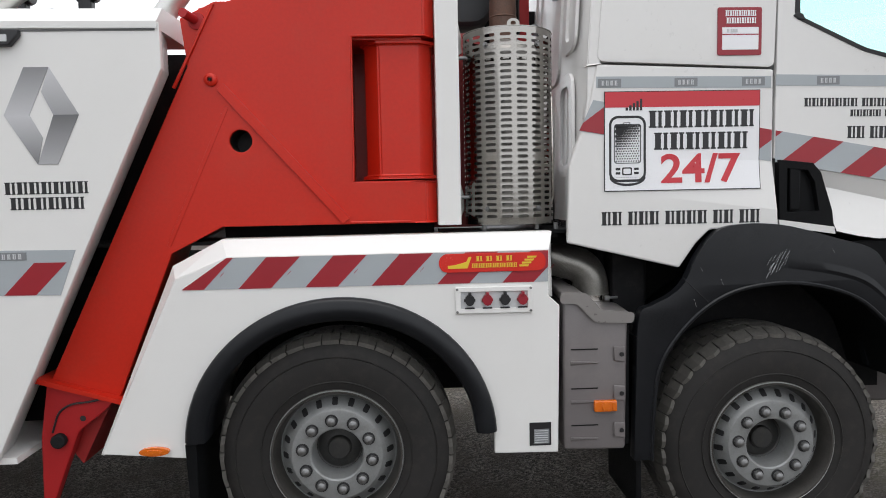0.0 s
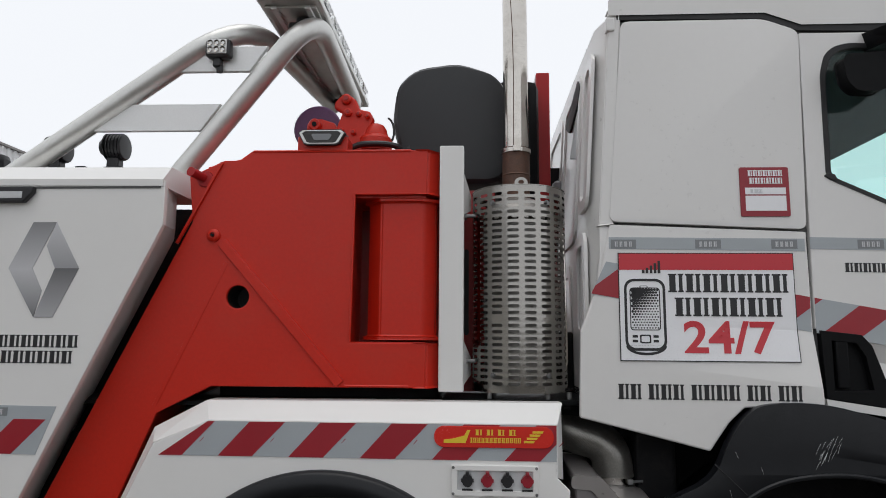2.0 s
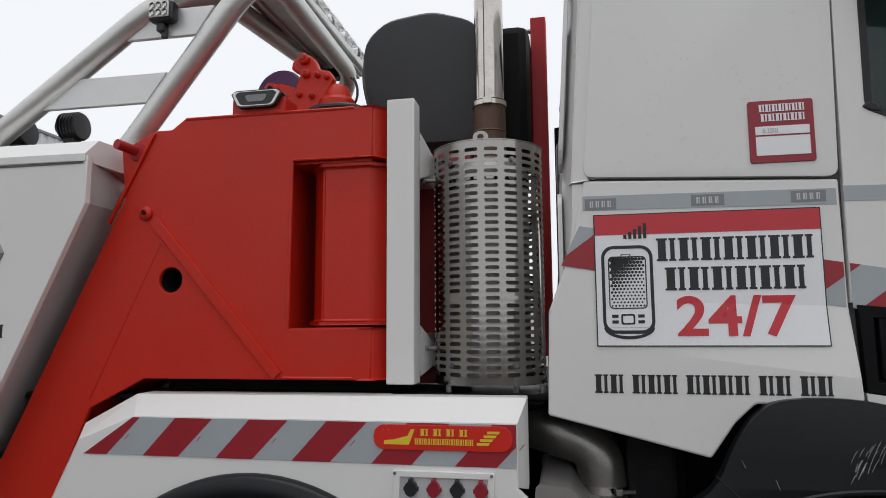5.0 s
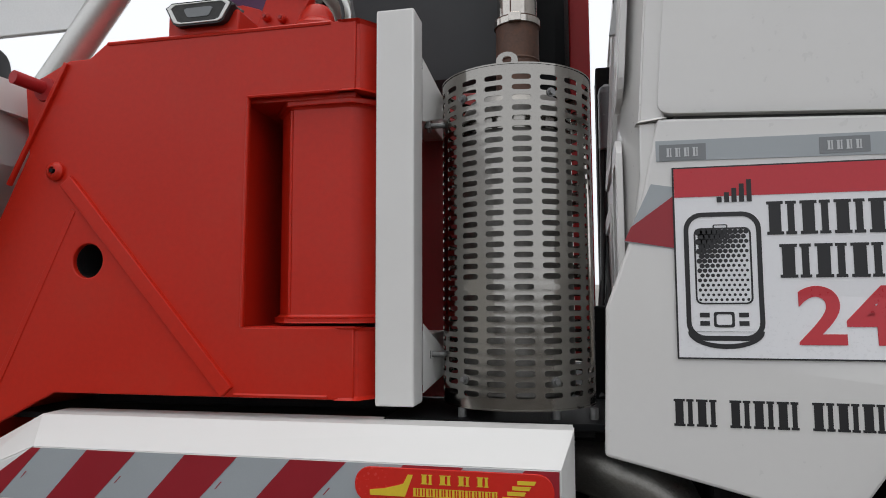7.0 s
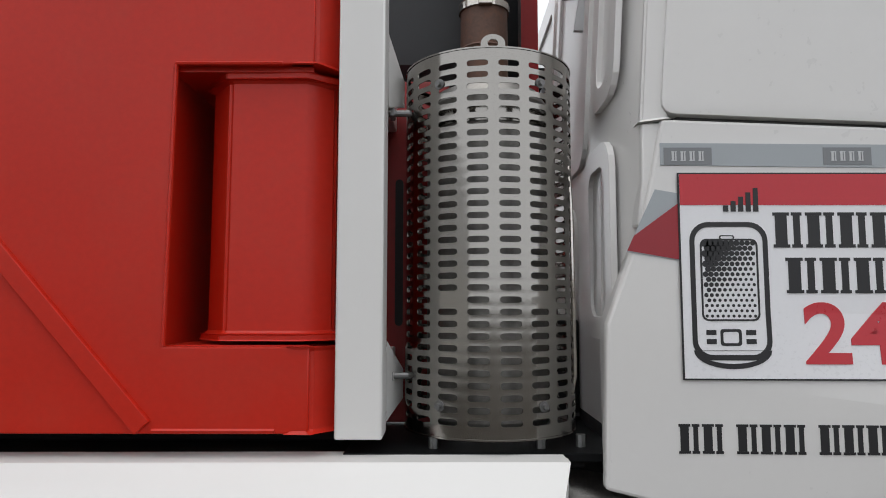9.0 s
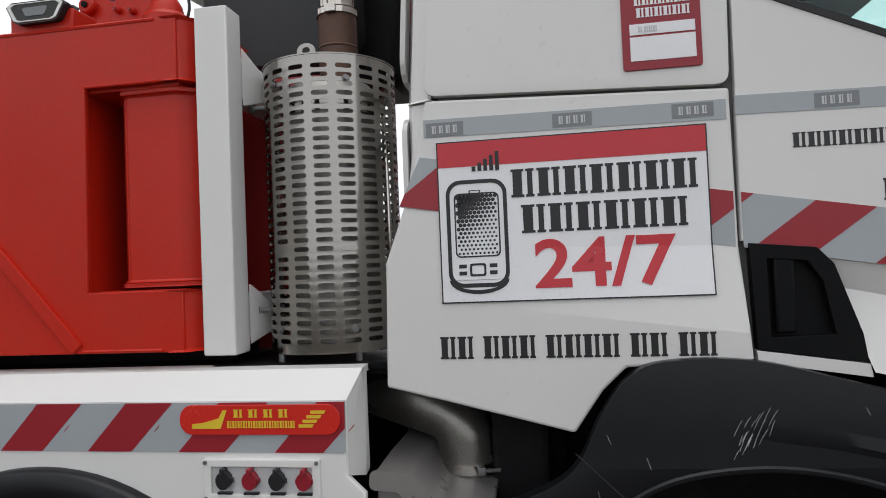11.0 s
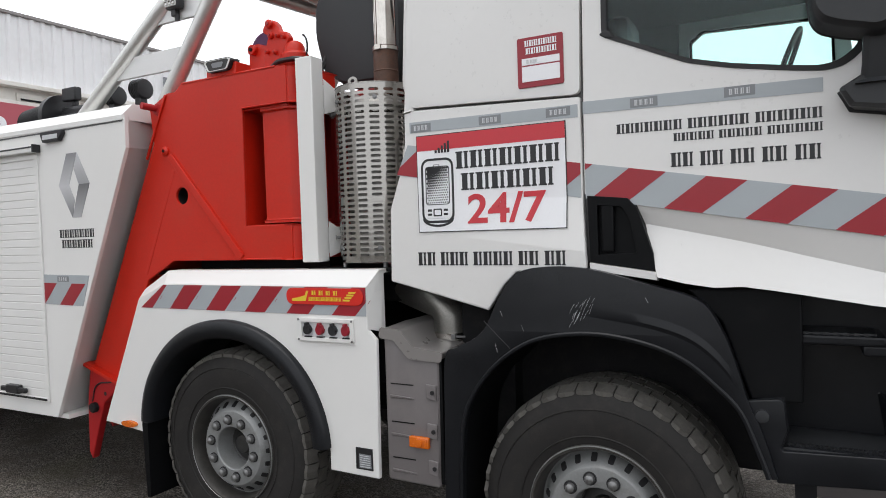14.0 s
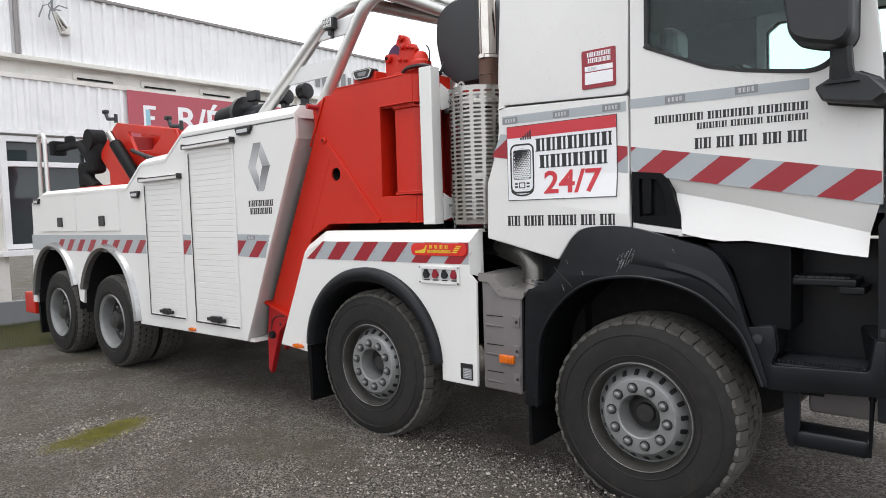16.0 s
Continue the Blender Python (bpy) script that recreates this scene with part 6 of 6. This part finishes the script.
# ---- tubular rack, light bar, winch and lamps on top ----
def build_rack():
    Yn, Yf = 3.40, 4.85
    GROW[0] = 1.012
    a = rounded([(-1.235, Yn, 2.50), (-0.53, Yn, 3.41), (-0.56, Yf, 3.40), (-1.235, Yf, 2.50)], 0.26, 10)
    b = rounded([(-2.14, Yn, 2.50), (-0.885, Yn, 3.395), (-0.74, Yf, 3.435)], 0.36, 10)
    rack = part("tube_rack", tube(a, 0.055, 20), ALU, T, "matt aluminium tube rack")
    part("rear_tube", tube(b, 0.055, 20), ALU, rack)
    part("cross_plate", plate([(-1.73, 2.79), (-1.09, 2.79), (-0.99, 2.93), (-1.53, 2.93)], Yn - 0.012, Yn + 0.012, r=0.003), ALU2, rack)
    part("cross_plate", plate([(-1.24, 3.10), (-0.85, 3.10), (-0.76, 3.235), (-1.05, 3.235)], Yn - 0.012, Yn + 0.012, r=0.003), ALU2, rack)
    lamp = part("work_lamp", box(-1.065, -0.935, 3.325, 3.39, 3.155, 3.255, 0.022, 3), INK, T, "square black work lamp with clear lens")
    part("lens", box(-1.05, -0.95, 3.318, 3.327, 3.168, 3.242, 0.012), ALU2, lamp)
    for i in range(3):
        for j in range(2):
            part("reflector", turned([(0.0155, 3.314), (0.008, 3.318), (0.0, 3.319)], 12, at=(-1.032 + 0.032 * i, 0, 3.188 + 0.034 * j)), STEEL, lamp)
    part("bracket", merge(box(-1.03, -0.99, 3.35, 3.39, 3.115, 3.17, 0.005), rod((-1.0, 3.375, 3.09), (-1.0, 3.375, 3.13), 0.016, 10)), INK, lamp)
    # clear light bar across the rack
    bar = part("light_bar", box(-0.83, -0.50, 3.32, 4.97, 3.47, 3.51, 0.01), ALU, T, "clear beacon light bar on an aluminium base")
    for k in range(7):
        y0 = 3.28 + 0.244 * k
        part("beacon_lens", box(-0.845, -0.505, y0, y0 + 0.236, 3.511, 3.60, 0.02, 2), CLEAR, bar).visible_shadow = False
        part("reflector", box(-0.80, -0.55, y0 + 0.05, y0 + 0.21, 3.512, 3.56, 0.01), ALU, bar)
    part("bar_base", box(-0.80, -0.53, 3.42, 4.9, 3.455, 3.47, 0.004), ALU, bar)
    for x in (-0.76, -0.585):
        part("base_rail", box(x, x + 0.03, 3.40, 4.92, 3.438, 3.456, 0.004), ALU2, bar)
    for y in (3.55, 4.7):
        part("bar_foot", merge(rod((-0.62, y, 3.36), (-0.62, y, 3.45), 0.045, 16), box(-0.70, -0.54, y - 0.03, y + 0.03, 3.38, 3.43, 0.01)), INK, bar)
    # spot lamps and reels standing on the locker roof
    GROW[0] = 1.022
    for x, y in ((-1.59, 3.52), (-1.93, 3.56)):
        s = part("spot_lamp", turned([(0.0, -0.078), (0.040, -0.074), (0.060, -0.046), (0.068, 0.0), (0.068, 0.046), (0.062, 0.050), (0.0, 0.058)], 28, "x", (x, y, 2.745)), INK, T, "round black spot lamp")
        for k in range(5):
            part("cooling_fin", turned([(0.072, -0.042 + 0.018 * k), (0.072, -0.035 + 0.018 * k), (0.055, -0.035 + 0.018 * k), (0.055, -0.042 + 0.018 * k)], 28, "x", (x, y, 2.745)), INK, s)
        part("lamp_foot", merge(box(x - 0.035, x + 0.03, y - 0.03, y + 0.03, 2.60, 2.69, 0.01), box(x - 0.045, x + 0.06, y - 0.04, y + 0.04, 2.50, 2.635, 0.01)), INK, s)
    part("lamp_rail", merge(box(-2.12, -1.55, 3.46, 3.62, 2.595, 2.618, 0.006), box(-2.10, -2.04, 3.48, 3.60, 2.44, 2.60, 0.006), box(-1.80, -1.74, 3.50, 3.58, 2.61, 2.645, 0.012)), INK, T, "black lamp mounting rail")
    reel = part("hose_reel", rod((-2.92, 3.55, 2.62), (-2.58, 3.55, 2.65), 0.135, 28), BLACKPL, T, "black drum reel on the locker roof")
    part("reel_end", rod((-2.58, 3.55, 2.65), (-2.53, 3.55, 2.65), 0.175, 28), INK, reel)
    part("reel_bracket", merge(box(-2.55, -2.30, 3.48, 3.64, 2.52, 2.66, 0.02), box(-2.50, -2.20, 3.50, 3.60, 2.60, 2.72, 0.03), box(-2.40, -2.36, 3.53, 3.57, 2.70, 2.78, 0.01), box(-2.47, -2.31, 3.50, 3.56, 2.76, 2.86, 0.01)), INK, reel)
    # winch head on the column
    GROW[0] = 1.045
    w = part("winch_disc", turned([(0.0, 3.60), (0.12, 3.60), (0.128, 3.608), (0.128, 3.64), (0.0, 3.64)], 40, at=(-0.548, 0, 2.862)), PURPLE, T, "dark purple winch disc")
    part("winch_body", plate([(-0.585, 2.62), (-0.575, 2.85), (-0.55, 2.875), (-0.50, 2.878), (-0.43, 2.855), (-0.40, 2.80), (-0.38, 2.62)], 3.48, 3.58, r=0.014, seg=3), RED, w, "red winch gear head")
    knob = part("knob", turned([(0.032, 3.48), (0.032, 3.455), (0.026, 3.448), (0.0, 3.448)], 20, at=(-0.528, 0, 2.838)), RED, w)
    part("bolt", rod((-0.528, 3.449, 2.838), (-0.528, 3.440, 2.838), 0.013, 6), DARK, knob)
    gear = part("gear_plate", plate([(-0.425, 2.955), (-0.40, 2.985), (-0.35, 2.992), (-0.315, 2.965), (-0.295, 2.915), (-0.245, 2.905), (-0.222, 2.865), (-0.29, 2.74), (-0.30, 2.62), (-0.43, 2.62), (-0.43, 2.78), (-0.385, 2.90), (-0.43, 2.925)], 3.45, 3.50, r=0.010), RED, w)
    for x, z, r in ((-0.365, 2.965, 0.026), (-0.355, 2.895, 0.020), (-0.30, 2.885, 0.014), (-0.385, 2.80, 0.014), (-0.325, 2.79, 0.014), (-0.255, 2.872, 0.013)):
        part("boss", turned([(r, 3.45), (r, 3.432), (r * 0.7, 3.426), (0.0, 3.426)], 16, at=(x, 0, z)), RED, gear)
        part("bolt", rod((x, 3.427, z), (x, 3.420, z), r * 0.45, 6), DARKRED, gear)
    part("dome_cover", turned([(0.086, 2.70), (0.086, 2.765), (0.080, 2.775), (0.066, 2.785), (0.060, 2.815), (0.045, 2.84), (0.02, 2.852), (0.0, 2.853)], 32, "z", (-0.222, 3.50, 0)), RED, w)
    part("winch_foot", box(-0.46, -0.14, 3.44, 3.62, 2.615, 2.715, 0.012), RED, w)
    part("winch_hose", tube(rounded([(-0.345, 3.43, 2.700), (-0.28, 3.41, 2.722), (-0.16, 3.41, 2.722), (-0.09, 3.44, 2.715), (-0.06, 3.55, 2.66)], 0.05), 0.015, 10), INK, w)
    part("winch_hose", tube([(-0.168 + 0.036 * math.sin(t) + 0.012 * t / 3, 3.5, 2.815 - 0.068 * math.cos(t - 0.2)) for t in [-2.4 + 5.6 - 0.35 * i for i in range(14)]], 0.006, 8), INK, w)
    for k, z in enumerate((2.82, 2.76)):
        part("control_cable", tube(rounded([(-0.10, 3.56, 2.64), (-0.03, 3.60, z), (0.08, 3.64, z - 0.06), (0.30, 3.66, 2.66 - 0.05 * k)], 0.06), 0.009, 8), INK, w)
    GROW[0] = 1.005
    hexa = [(-0.526, 2.700), (-0.508, 2.712), (-0.318, 2.712), (-0.300, 2.700), (-0.328, 2.650), (-0.345, 2.643), (-0.482, 2.643), (-0.500, 2.650)]
    inner = lambda k: [(-0.413 + (x + 0.413) * k, 2.680 + (z - 2.680) * k) for x, z in hexa]
    sl = part("column_lamp", bevelled(loft([ring_y(inner(0.92), 3.150), ring_y(hexa, 3.165), ring_y(inner(0.95), 3.215)]), 0.005, 2), INK, T, "black work lamp with chrome rim")
    part("rim", plate(inner(0.93), 3.1465, 3.151, [inner(0.80)[::-1]], 0.0015), ALU, sl)
    part("lens", plate(inner(0.80), 3.1485, 3.1515), HUBGREY, sl)
    part("lens_bar", plate(inner(0.42), 3.147, 3.1487), GREYFILM, sl)
    part("lamp_bracket", box(-0.53, -0.295, 3.175, 3.30, 2.615, 2.690, 0.006), RED, sl)


build_rack()
GROW[0] = 1.0


# ---- lifting boom at the tail ----
def build_boom():
    near = [(-6.62, 3.0), (-6.52, 3.045), (-4.94, 2.80), (-4.6, 2.3), (-5.0, 2.2), (-5.9, 2.42), (-6.2, 2.2), (-6.3, 2.0), (-6.85, 2.0), (-6.85, 2.35), (-7.12, 2.58), (-7.08, 2.68)]
    gap = [(-6.2, 2.88), (-6.0, 2.60), (-5.55, 2.58), (-5.25, 2.73)]
    b = part("boom_head", plate(near, 4.10, 4.15, [gap], 0.012), RED, T, "red lifting boom head")
    part("boom_cheek", plate(near, 4.55, 4.60, [gap], 0.012), RED, b)
    part("boom_web", box(-6.75, -6.35, 4.15, 4.55, 2.1, 2.85, 0.02), DARKRED, b)
    part("boom_beam", box(-6.3, -3.0, 4.18, 4.5, 2.1, 2.45, 0.02), RED, b)
    part("lift_cylinder", rod((-6.38, 4.0, 2.72), (-5.60, 4.0, 2.02), 0.085, 20), BLACKPL, b, "black hydraulic cylinder")
    part("cylinder_rod", rod((-6.56, 4.0, 2.89), (-6.36, 4.0, 2.70), 0.05, 18), STEEL, b)
    part("boom_hose", tube(rounded([(-6.0, 4.05, 2.6), (-5.4, 4.0, 2.45), (-4.6, 4.0, 2.35), (-4.0, 4.0, 2.2)], 0.2), 0.03, 8), INK, b)
    for x, z in ((-6.80, 3.13), (-5.0, 2.84)):
        part("hook_bracket", merge(rod((x, 4.1, z), (x - 0.06, 4.1, z + 0.10), 0.026, 10), box(x - 0.11, x - 0.02, 4.06, 4.14, z + 0.08, z + 0.14, 0.02), rod((x, 4.1, z), (x + 0.26, 4.1, z - 0.03), 0.026, 10), rod((x + 0.26, 4.1, z - 0.08), (x + 0.26, 4.1, z + 0.04), 0.026, 10)), INK, b)
    part("wheel_grip", merge(box(-7.45, -7.10, 4.0, 4.2, 2.35, 2.85, 0.08, 4), rod((-7.25, 3.98, 2.86), (-7.25, 4.2, 2.86), 0.16, 24), box(-7.75, -7.40, 4.0, 4.15, 2.15, 2.55, 0.06), rod((-7.5, 4.05, 2.3), (-7.15, 4.05, 2.12), 0.09), rod((-7.4, 4.08, 2.55), (-7.75, 4.08, 2.85), 0.07), box(-8.7, -7.65, 4.05, 4.17, 2.80, 2.90, 0.02), box(-8.78, -8.62, 4.0, 4.22, 2.74, 2.97, 0.02), box(-8.32, -8.15, 4.05, 4.2, 2.86, 3.02, 0.05)), DARK, T, "black folded wheel lift arm")
    part("tail_frame", box(-7.5, -6.0, 3.9, 4.7, 1.9, 2.15, 0.02), RED, b)
    part("hand_rail", tube(rounded([(-6.75, 3.12, 1.95), (-6.72, 3.12, 2.80), (-6.52, 3.12, 2.82), (-6.5, 3.12, 1.98)], 0.12), 0.026, 14), ALU, T, "bent aluminium hand rail")


build_boom()


# ---- the hall behind the truck's tail ----
def build_hall():
    X = -9.5
    hall = thing("industrial_hall", (X, 14, GZ), "pale industrial hall with white ribbed cladding", "building")
    def cladding(y0, y1, z0, z1, x, pitch=0.20):
        pts, y = [], y0
        while y < y1:
            for u, d in ((0.0, 0.0), (0.10, 0.0), (0.125, -0.035), (0.175, -0.035)):
                if y + u * pitch / 0.2 <= y1:
                    pts.append((y + u * pitch / 0.2, d))
            y += pitch
        bm = bmesh.new()
        lo, hi = [bm.verts.new((x - d, y, z0)) for y, d in pts], [bm.verts.new((x - d, y, z1)) for y, d in pts]
        for i in range(len(pts) - 1):
            bm.faces.new((lo[i], lo[i + 1], hi[i + 1], hi[i]))
        return bm
    part("wall", plate([(-14, GZ), (3.55, GZ), (3.55, 3.15), (4.95, 3.15), (4.95, GZ), (40, GZ), (40, 5.70), (-14, 5.70)], X - 0.35, X - 0.06, axis="x"), CONCRETE, hall, "pale concrete wall")
    part("upper_cladding", cladding(-14, 40, 4.45, 5.68, X), CLAD, hall, "white ribbed metal cladding", True)
    part("lower_cladding", cladding(-14, 40, 3.22, 4.10, X + 0.05), CLAD, hall, "white ribbed metal cladding", True)
    part("gutter", box(X - 0.06, X + 0.14, -14, 40, 4.40, 4.48, 0.01), CONCRETE, hall)
    part("roof_edge", box(X - 0.3, X + 0.06, -14, 40, 5.66, 5.72, 0.01), TANKTOP, hall)
    part("ledge", box(X - 0.06, X + 0.10, -14, 40, 4.08, 4.16, 0.01), CONCRETE, hall)
    part("lower_trim", box(X - 0.06, X + 0.08, -14, 40, 3.15, 3.23, 0.01), CLAD, hall)
    for k in range(12):
        y = 4.75 + 1.25 * k
        w = part("vent_window", box(X - 0.055, X - 0.02, y, y + 0.72, 4.19, 4.33, 0.01), CONCRETE, hall)
        part("dark_slit", box(X - 0.02, X - 0.005, y + 0.06, y + 0.70, 4.20, 4.235), DARK, w)
    part("down_pipe", tube([(X + 0.06, 3.86, 4.5), (X + 0.06, 3.86, 5.7)], 0.04, 14), TANKTOP, hall, "weathered grey down pipe")
    part("plinth", box(X - 0.06, X + 0.02, -14, 40, GZ, 0.32, 0.01), GREYFILM, hall)
    win = part("window", plate([(3.50, 1.20), (4.95, 1.20), (4.95, 3.12), (3.50, 3.12)], X - 0.06, X + 0.03, [[(3.60, 1.28), (3.60, 3.02), (4.86, 3.02), (4.86, 1.28)]], 0.008, axis="x"), CLAD, hall, "dark shop window with white frames")
    part("pane", box(X - 0.10, X - 0.09, 3.55, 4.90, 1.22, 3.08), DARKGLASS, win)
    part("transom", box(X - 0.09, X + 0.02, 3.58, 4.90, 2.60, 2.69, 0.006), CLAD, win)
    part("counter_shape", box(X - 0.6, X - 0.3, 3.7, 4.6, 1.2, 1.75, 0.05), CABINSIDE, win)
    part("sill", box(X - 0.06, X + 0.12, 3.4, 5.05, 1.08, 1.18, 0.01), CLAD, win)
    part("wall_box", box(X + 0.02, X + 0.12, 4.55, 4.70, 4.95, 5.10, 0.01), CONCRETE, hall)
    ban = thing("banner", (X + 0.1, 7.6, 3.62), "faded red advertising banner on the hall wall", "banner")
    part("cloth", box(X + 0.095, X + 0.105, 5.65, 10.2, 3.13, 4.10), BANNER, ban)
    part("white_print", plate([(5.95, 3.36), (6.20, 3.36), (6.20, 3.43), (6.05, 3.43), (6.05, 3.57), (6.17, 3.57), (6.17, 3.64), (6.05, 3.64), (6.05, 3.77), (6.20, 3.77), (6.20, 3.84), (5.95, 3.84)], X + 0.105, X + 0.109, axis="x"), STICKERWHITE, ban)
    part("blue_print", box(X + 0.109, X + 0.112, 5.99, 6.08, 3.36, 3.76), BLUE, ban)
    part("blue_print", box(X + 0.109, X + 0.112, 6.08, 6.19, 3.34, 3.44), BLUE, ban)
    me = lettering("R/É", 0, 0, 0.62, 0, 0.97, 0.02)
    for v in me.vertices:
        v.co = Vector((X + 0.108 - v.co.y, 6.66 + v.co.x, 3.38 + v.co.z))
    part("letters", me, STICKERWHITE, ban, "white letters", True)
    sign = thing("wall_sign", (X + 0.05, 11.3, 4.9), "dark lettering sign on the hall cladding", "sign")
    bars = [box(X + 0.04, X + 0.06, 10.3 + 0.42 * k, 10.3 + 0.42 * k + 0.13, 4.72, 5.15) for k in range(7)] + [box(X + 0.04, X + 0.06, 10.52 + 0.42 * k, 10.52 + 0.42 * k + 0.10, 4.72, 5.08) for k in range(7)]
    part("sign_bars", merge(*bars), GREYFILM, sign)
    ant = thing("wall_antenna", (X + 0.15, 4.4, 5.1), "small metal aerial and flood lamp on a wall bracket", "antenna")
    part("mast", tube(rounded([(X + 0.02, 4.62, 5.02), (X + 0.22, 4.50, 5.12), (X + 0.25, 4.36, 5.30), (X + 0.25, 4.40, 5.72)], 0.08), 0.020, 8), GREYFILM, ant)
    for p in ([(4.37, 5.24), (4.30, 5.36), (4.22, 5.33), (4.14, 5.12)], [(4.30, 5.36), (4.36, 5.44), (4.44, 5.62)], [(4.36, 5.27), (4.47, 5.38), (4.61, 5.36)], [(4.36, 5.24), (4.42, 5.30), (4.50, 5.30)], [(4.33, 5.28), (4.30, 5.16), (4.31, 5.10)]):
        part("aerial_rod", tube([(X + 0.27, y, z) for y, z in p], 0.012, 6), GREYFILM, ant)
    for k in range(3):
        part("lamp_tube", rod((X + 0.30, 4.36 + 0.02 * k, 5.25 - 0.01 * k), (X + 0.32, 4.46 + 0.05 * k, 4.89 + 0.05 * k), 0.024, 12), STEEL, ant)
    # closing wall on the far side of the yard, added as a backdrop
    w = part("yard_wall", box(-9.4, 30, 15.0, 15.3, GZ, 2.2), CONCRETE)
    tagged(w, "pale wall added as a backdrop to the yard", "wall", kind="structure")


build_hall()


# ---- gravel and grass ----
def build_stuff():
    rnd = random.Random(11)
    verts, faces = [], []
    def stone(x, y, s):
        if noise.noise((x * 0.8, y * 0.8, 5)) + 0.6 * noise.noise((x * 2.6, y * 2.6, 8)) + 0.12 * min(x + 2.5, 1.5) + rnd.gauss(0, 0.22) < -0.06:
            return
        k = len(verts)
        for dx, dy, dz in ((1, 0, 0), (0, 1, 0), (-1, 0, 0), (0, -1, 0), (0.1, 0.1, 0.8)):
            verts.append((x + dx * s * rnd.uniform(0.6, 1.2), y + dy * s * rnd.uniform(0.6, 1.2), GZ - 0.004 + dz * s * rnd.uniform(0.6, 1.2)))
        faces.extend(((k, k + 1, k + 4), (k + 1, k + 2, k + 4), (k + 2, k + 3, k + 4), (k + 3, k, k + 4)))
    for _ in range(22000):
        stone(rnd.uniform(-7, 2.8), rnd.uniform(-0.2, 3.4) , rnd.uniform(0.003, 0.011))
    for _ in range(7500):
        stone(rnd.uniform(-6.5, 2.4), rnd.uniform(0.2, 3.3), rnd.uniform(0.007, 0.014))
    for _ in range(260):
        stone(rnd.uniform(-6, 2.0), rnd.uniform(0.4, 3.0), rnd.uniform(0.014, 0.022))
    me = bpy.data.meshes.new("gravel")
    me.from_pydata(verts, [], faces)
    tagged(part("gravel", me, STONE), "loose pale gravel stones on the yard", "gravel", kind="stuff")
    verts, faces = [], []
    for _ in range(40000):
        x, y = rnd.uniform(-9.75, -6.5), rnd.uniform(1.5, 5.0)
        if noise.noise((x * 0.9, y * 0.9, 3)) + (-7.4 - x) * 0.6 < 0:
            continue
        h, a, w = rnd.uniform(0.02, 0.07), rnd.uniform(0, 6.3), 0.006
        k = len(verts)
        verts.extend(((x - w, y, GZ - 0.01), (x + w, y, GZ - 0.01), (x + 0.5 * h * math.cos(a), y + 0.5 * h * math.sin(a), GZ + h)))
        faces.append((k, k + 1, k + 2))
    me = bpy.data.meshes.new("grass")
    me.from_pydata(verts, [], faces)
    tagged(part("grass", me, GRASS), "short green grass along the hall wall", "grass", kind="stuff")
    verts, faces = [], []
    for _ in range(17000):
        t = rnd.random()
        x, y = -2.08 - 0.26 * t + rnd.gauss(0, 0.095), 1.50 + 0.62 * t + rnd.gauss(0, 0.085)
        if noise.noise((x * 2.9, y * 2.9, 7)) + 0.6 * noise.noise((x * 9, y * 9, 2)) + 0.4 * rnd.gauss(0, 1) < 0.2:
            continue
        h, a, w = rnd.uniform(0.003, 0.011), rnd.uniform(0, 6.3), 0.004
        k = len(verts)
        verts.extend(((x - w, y, GZ - 0.01), (x + w, y + w, GZ - 0.01), (x + 0.8 * h * math.cos(a), y + 0.8 * h * math.sin(a), GZ + h)))
        faces.append((k, k + 1, k + 2))
    me = bpy.data.meshes.new("moss")
    me.from_pydata(verts, [], faces)
    tagged(part("moss", me, MOSS), "yellow-green moss creeping over the gravel", "moss", kind="stuff")


build_stuff()
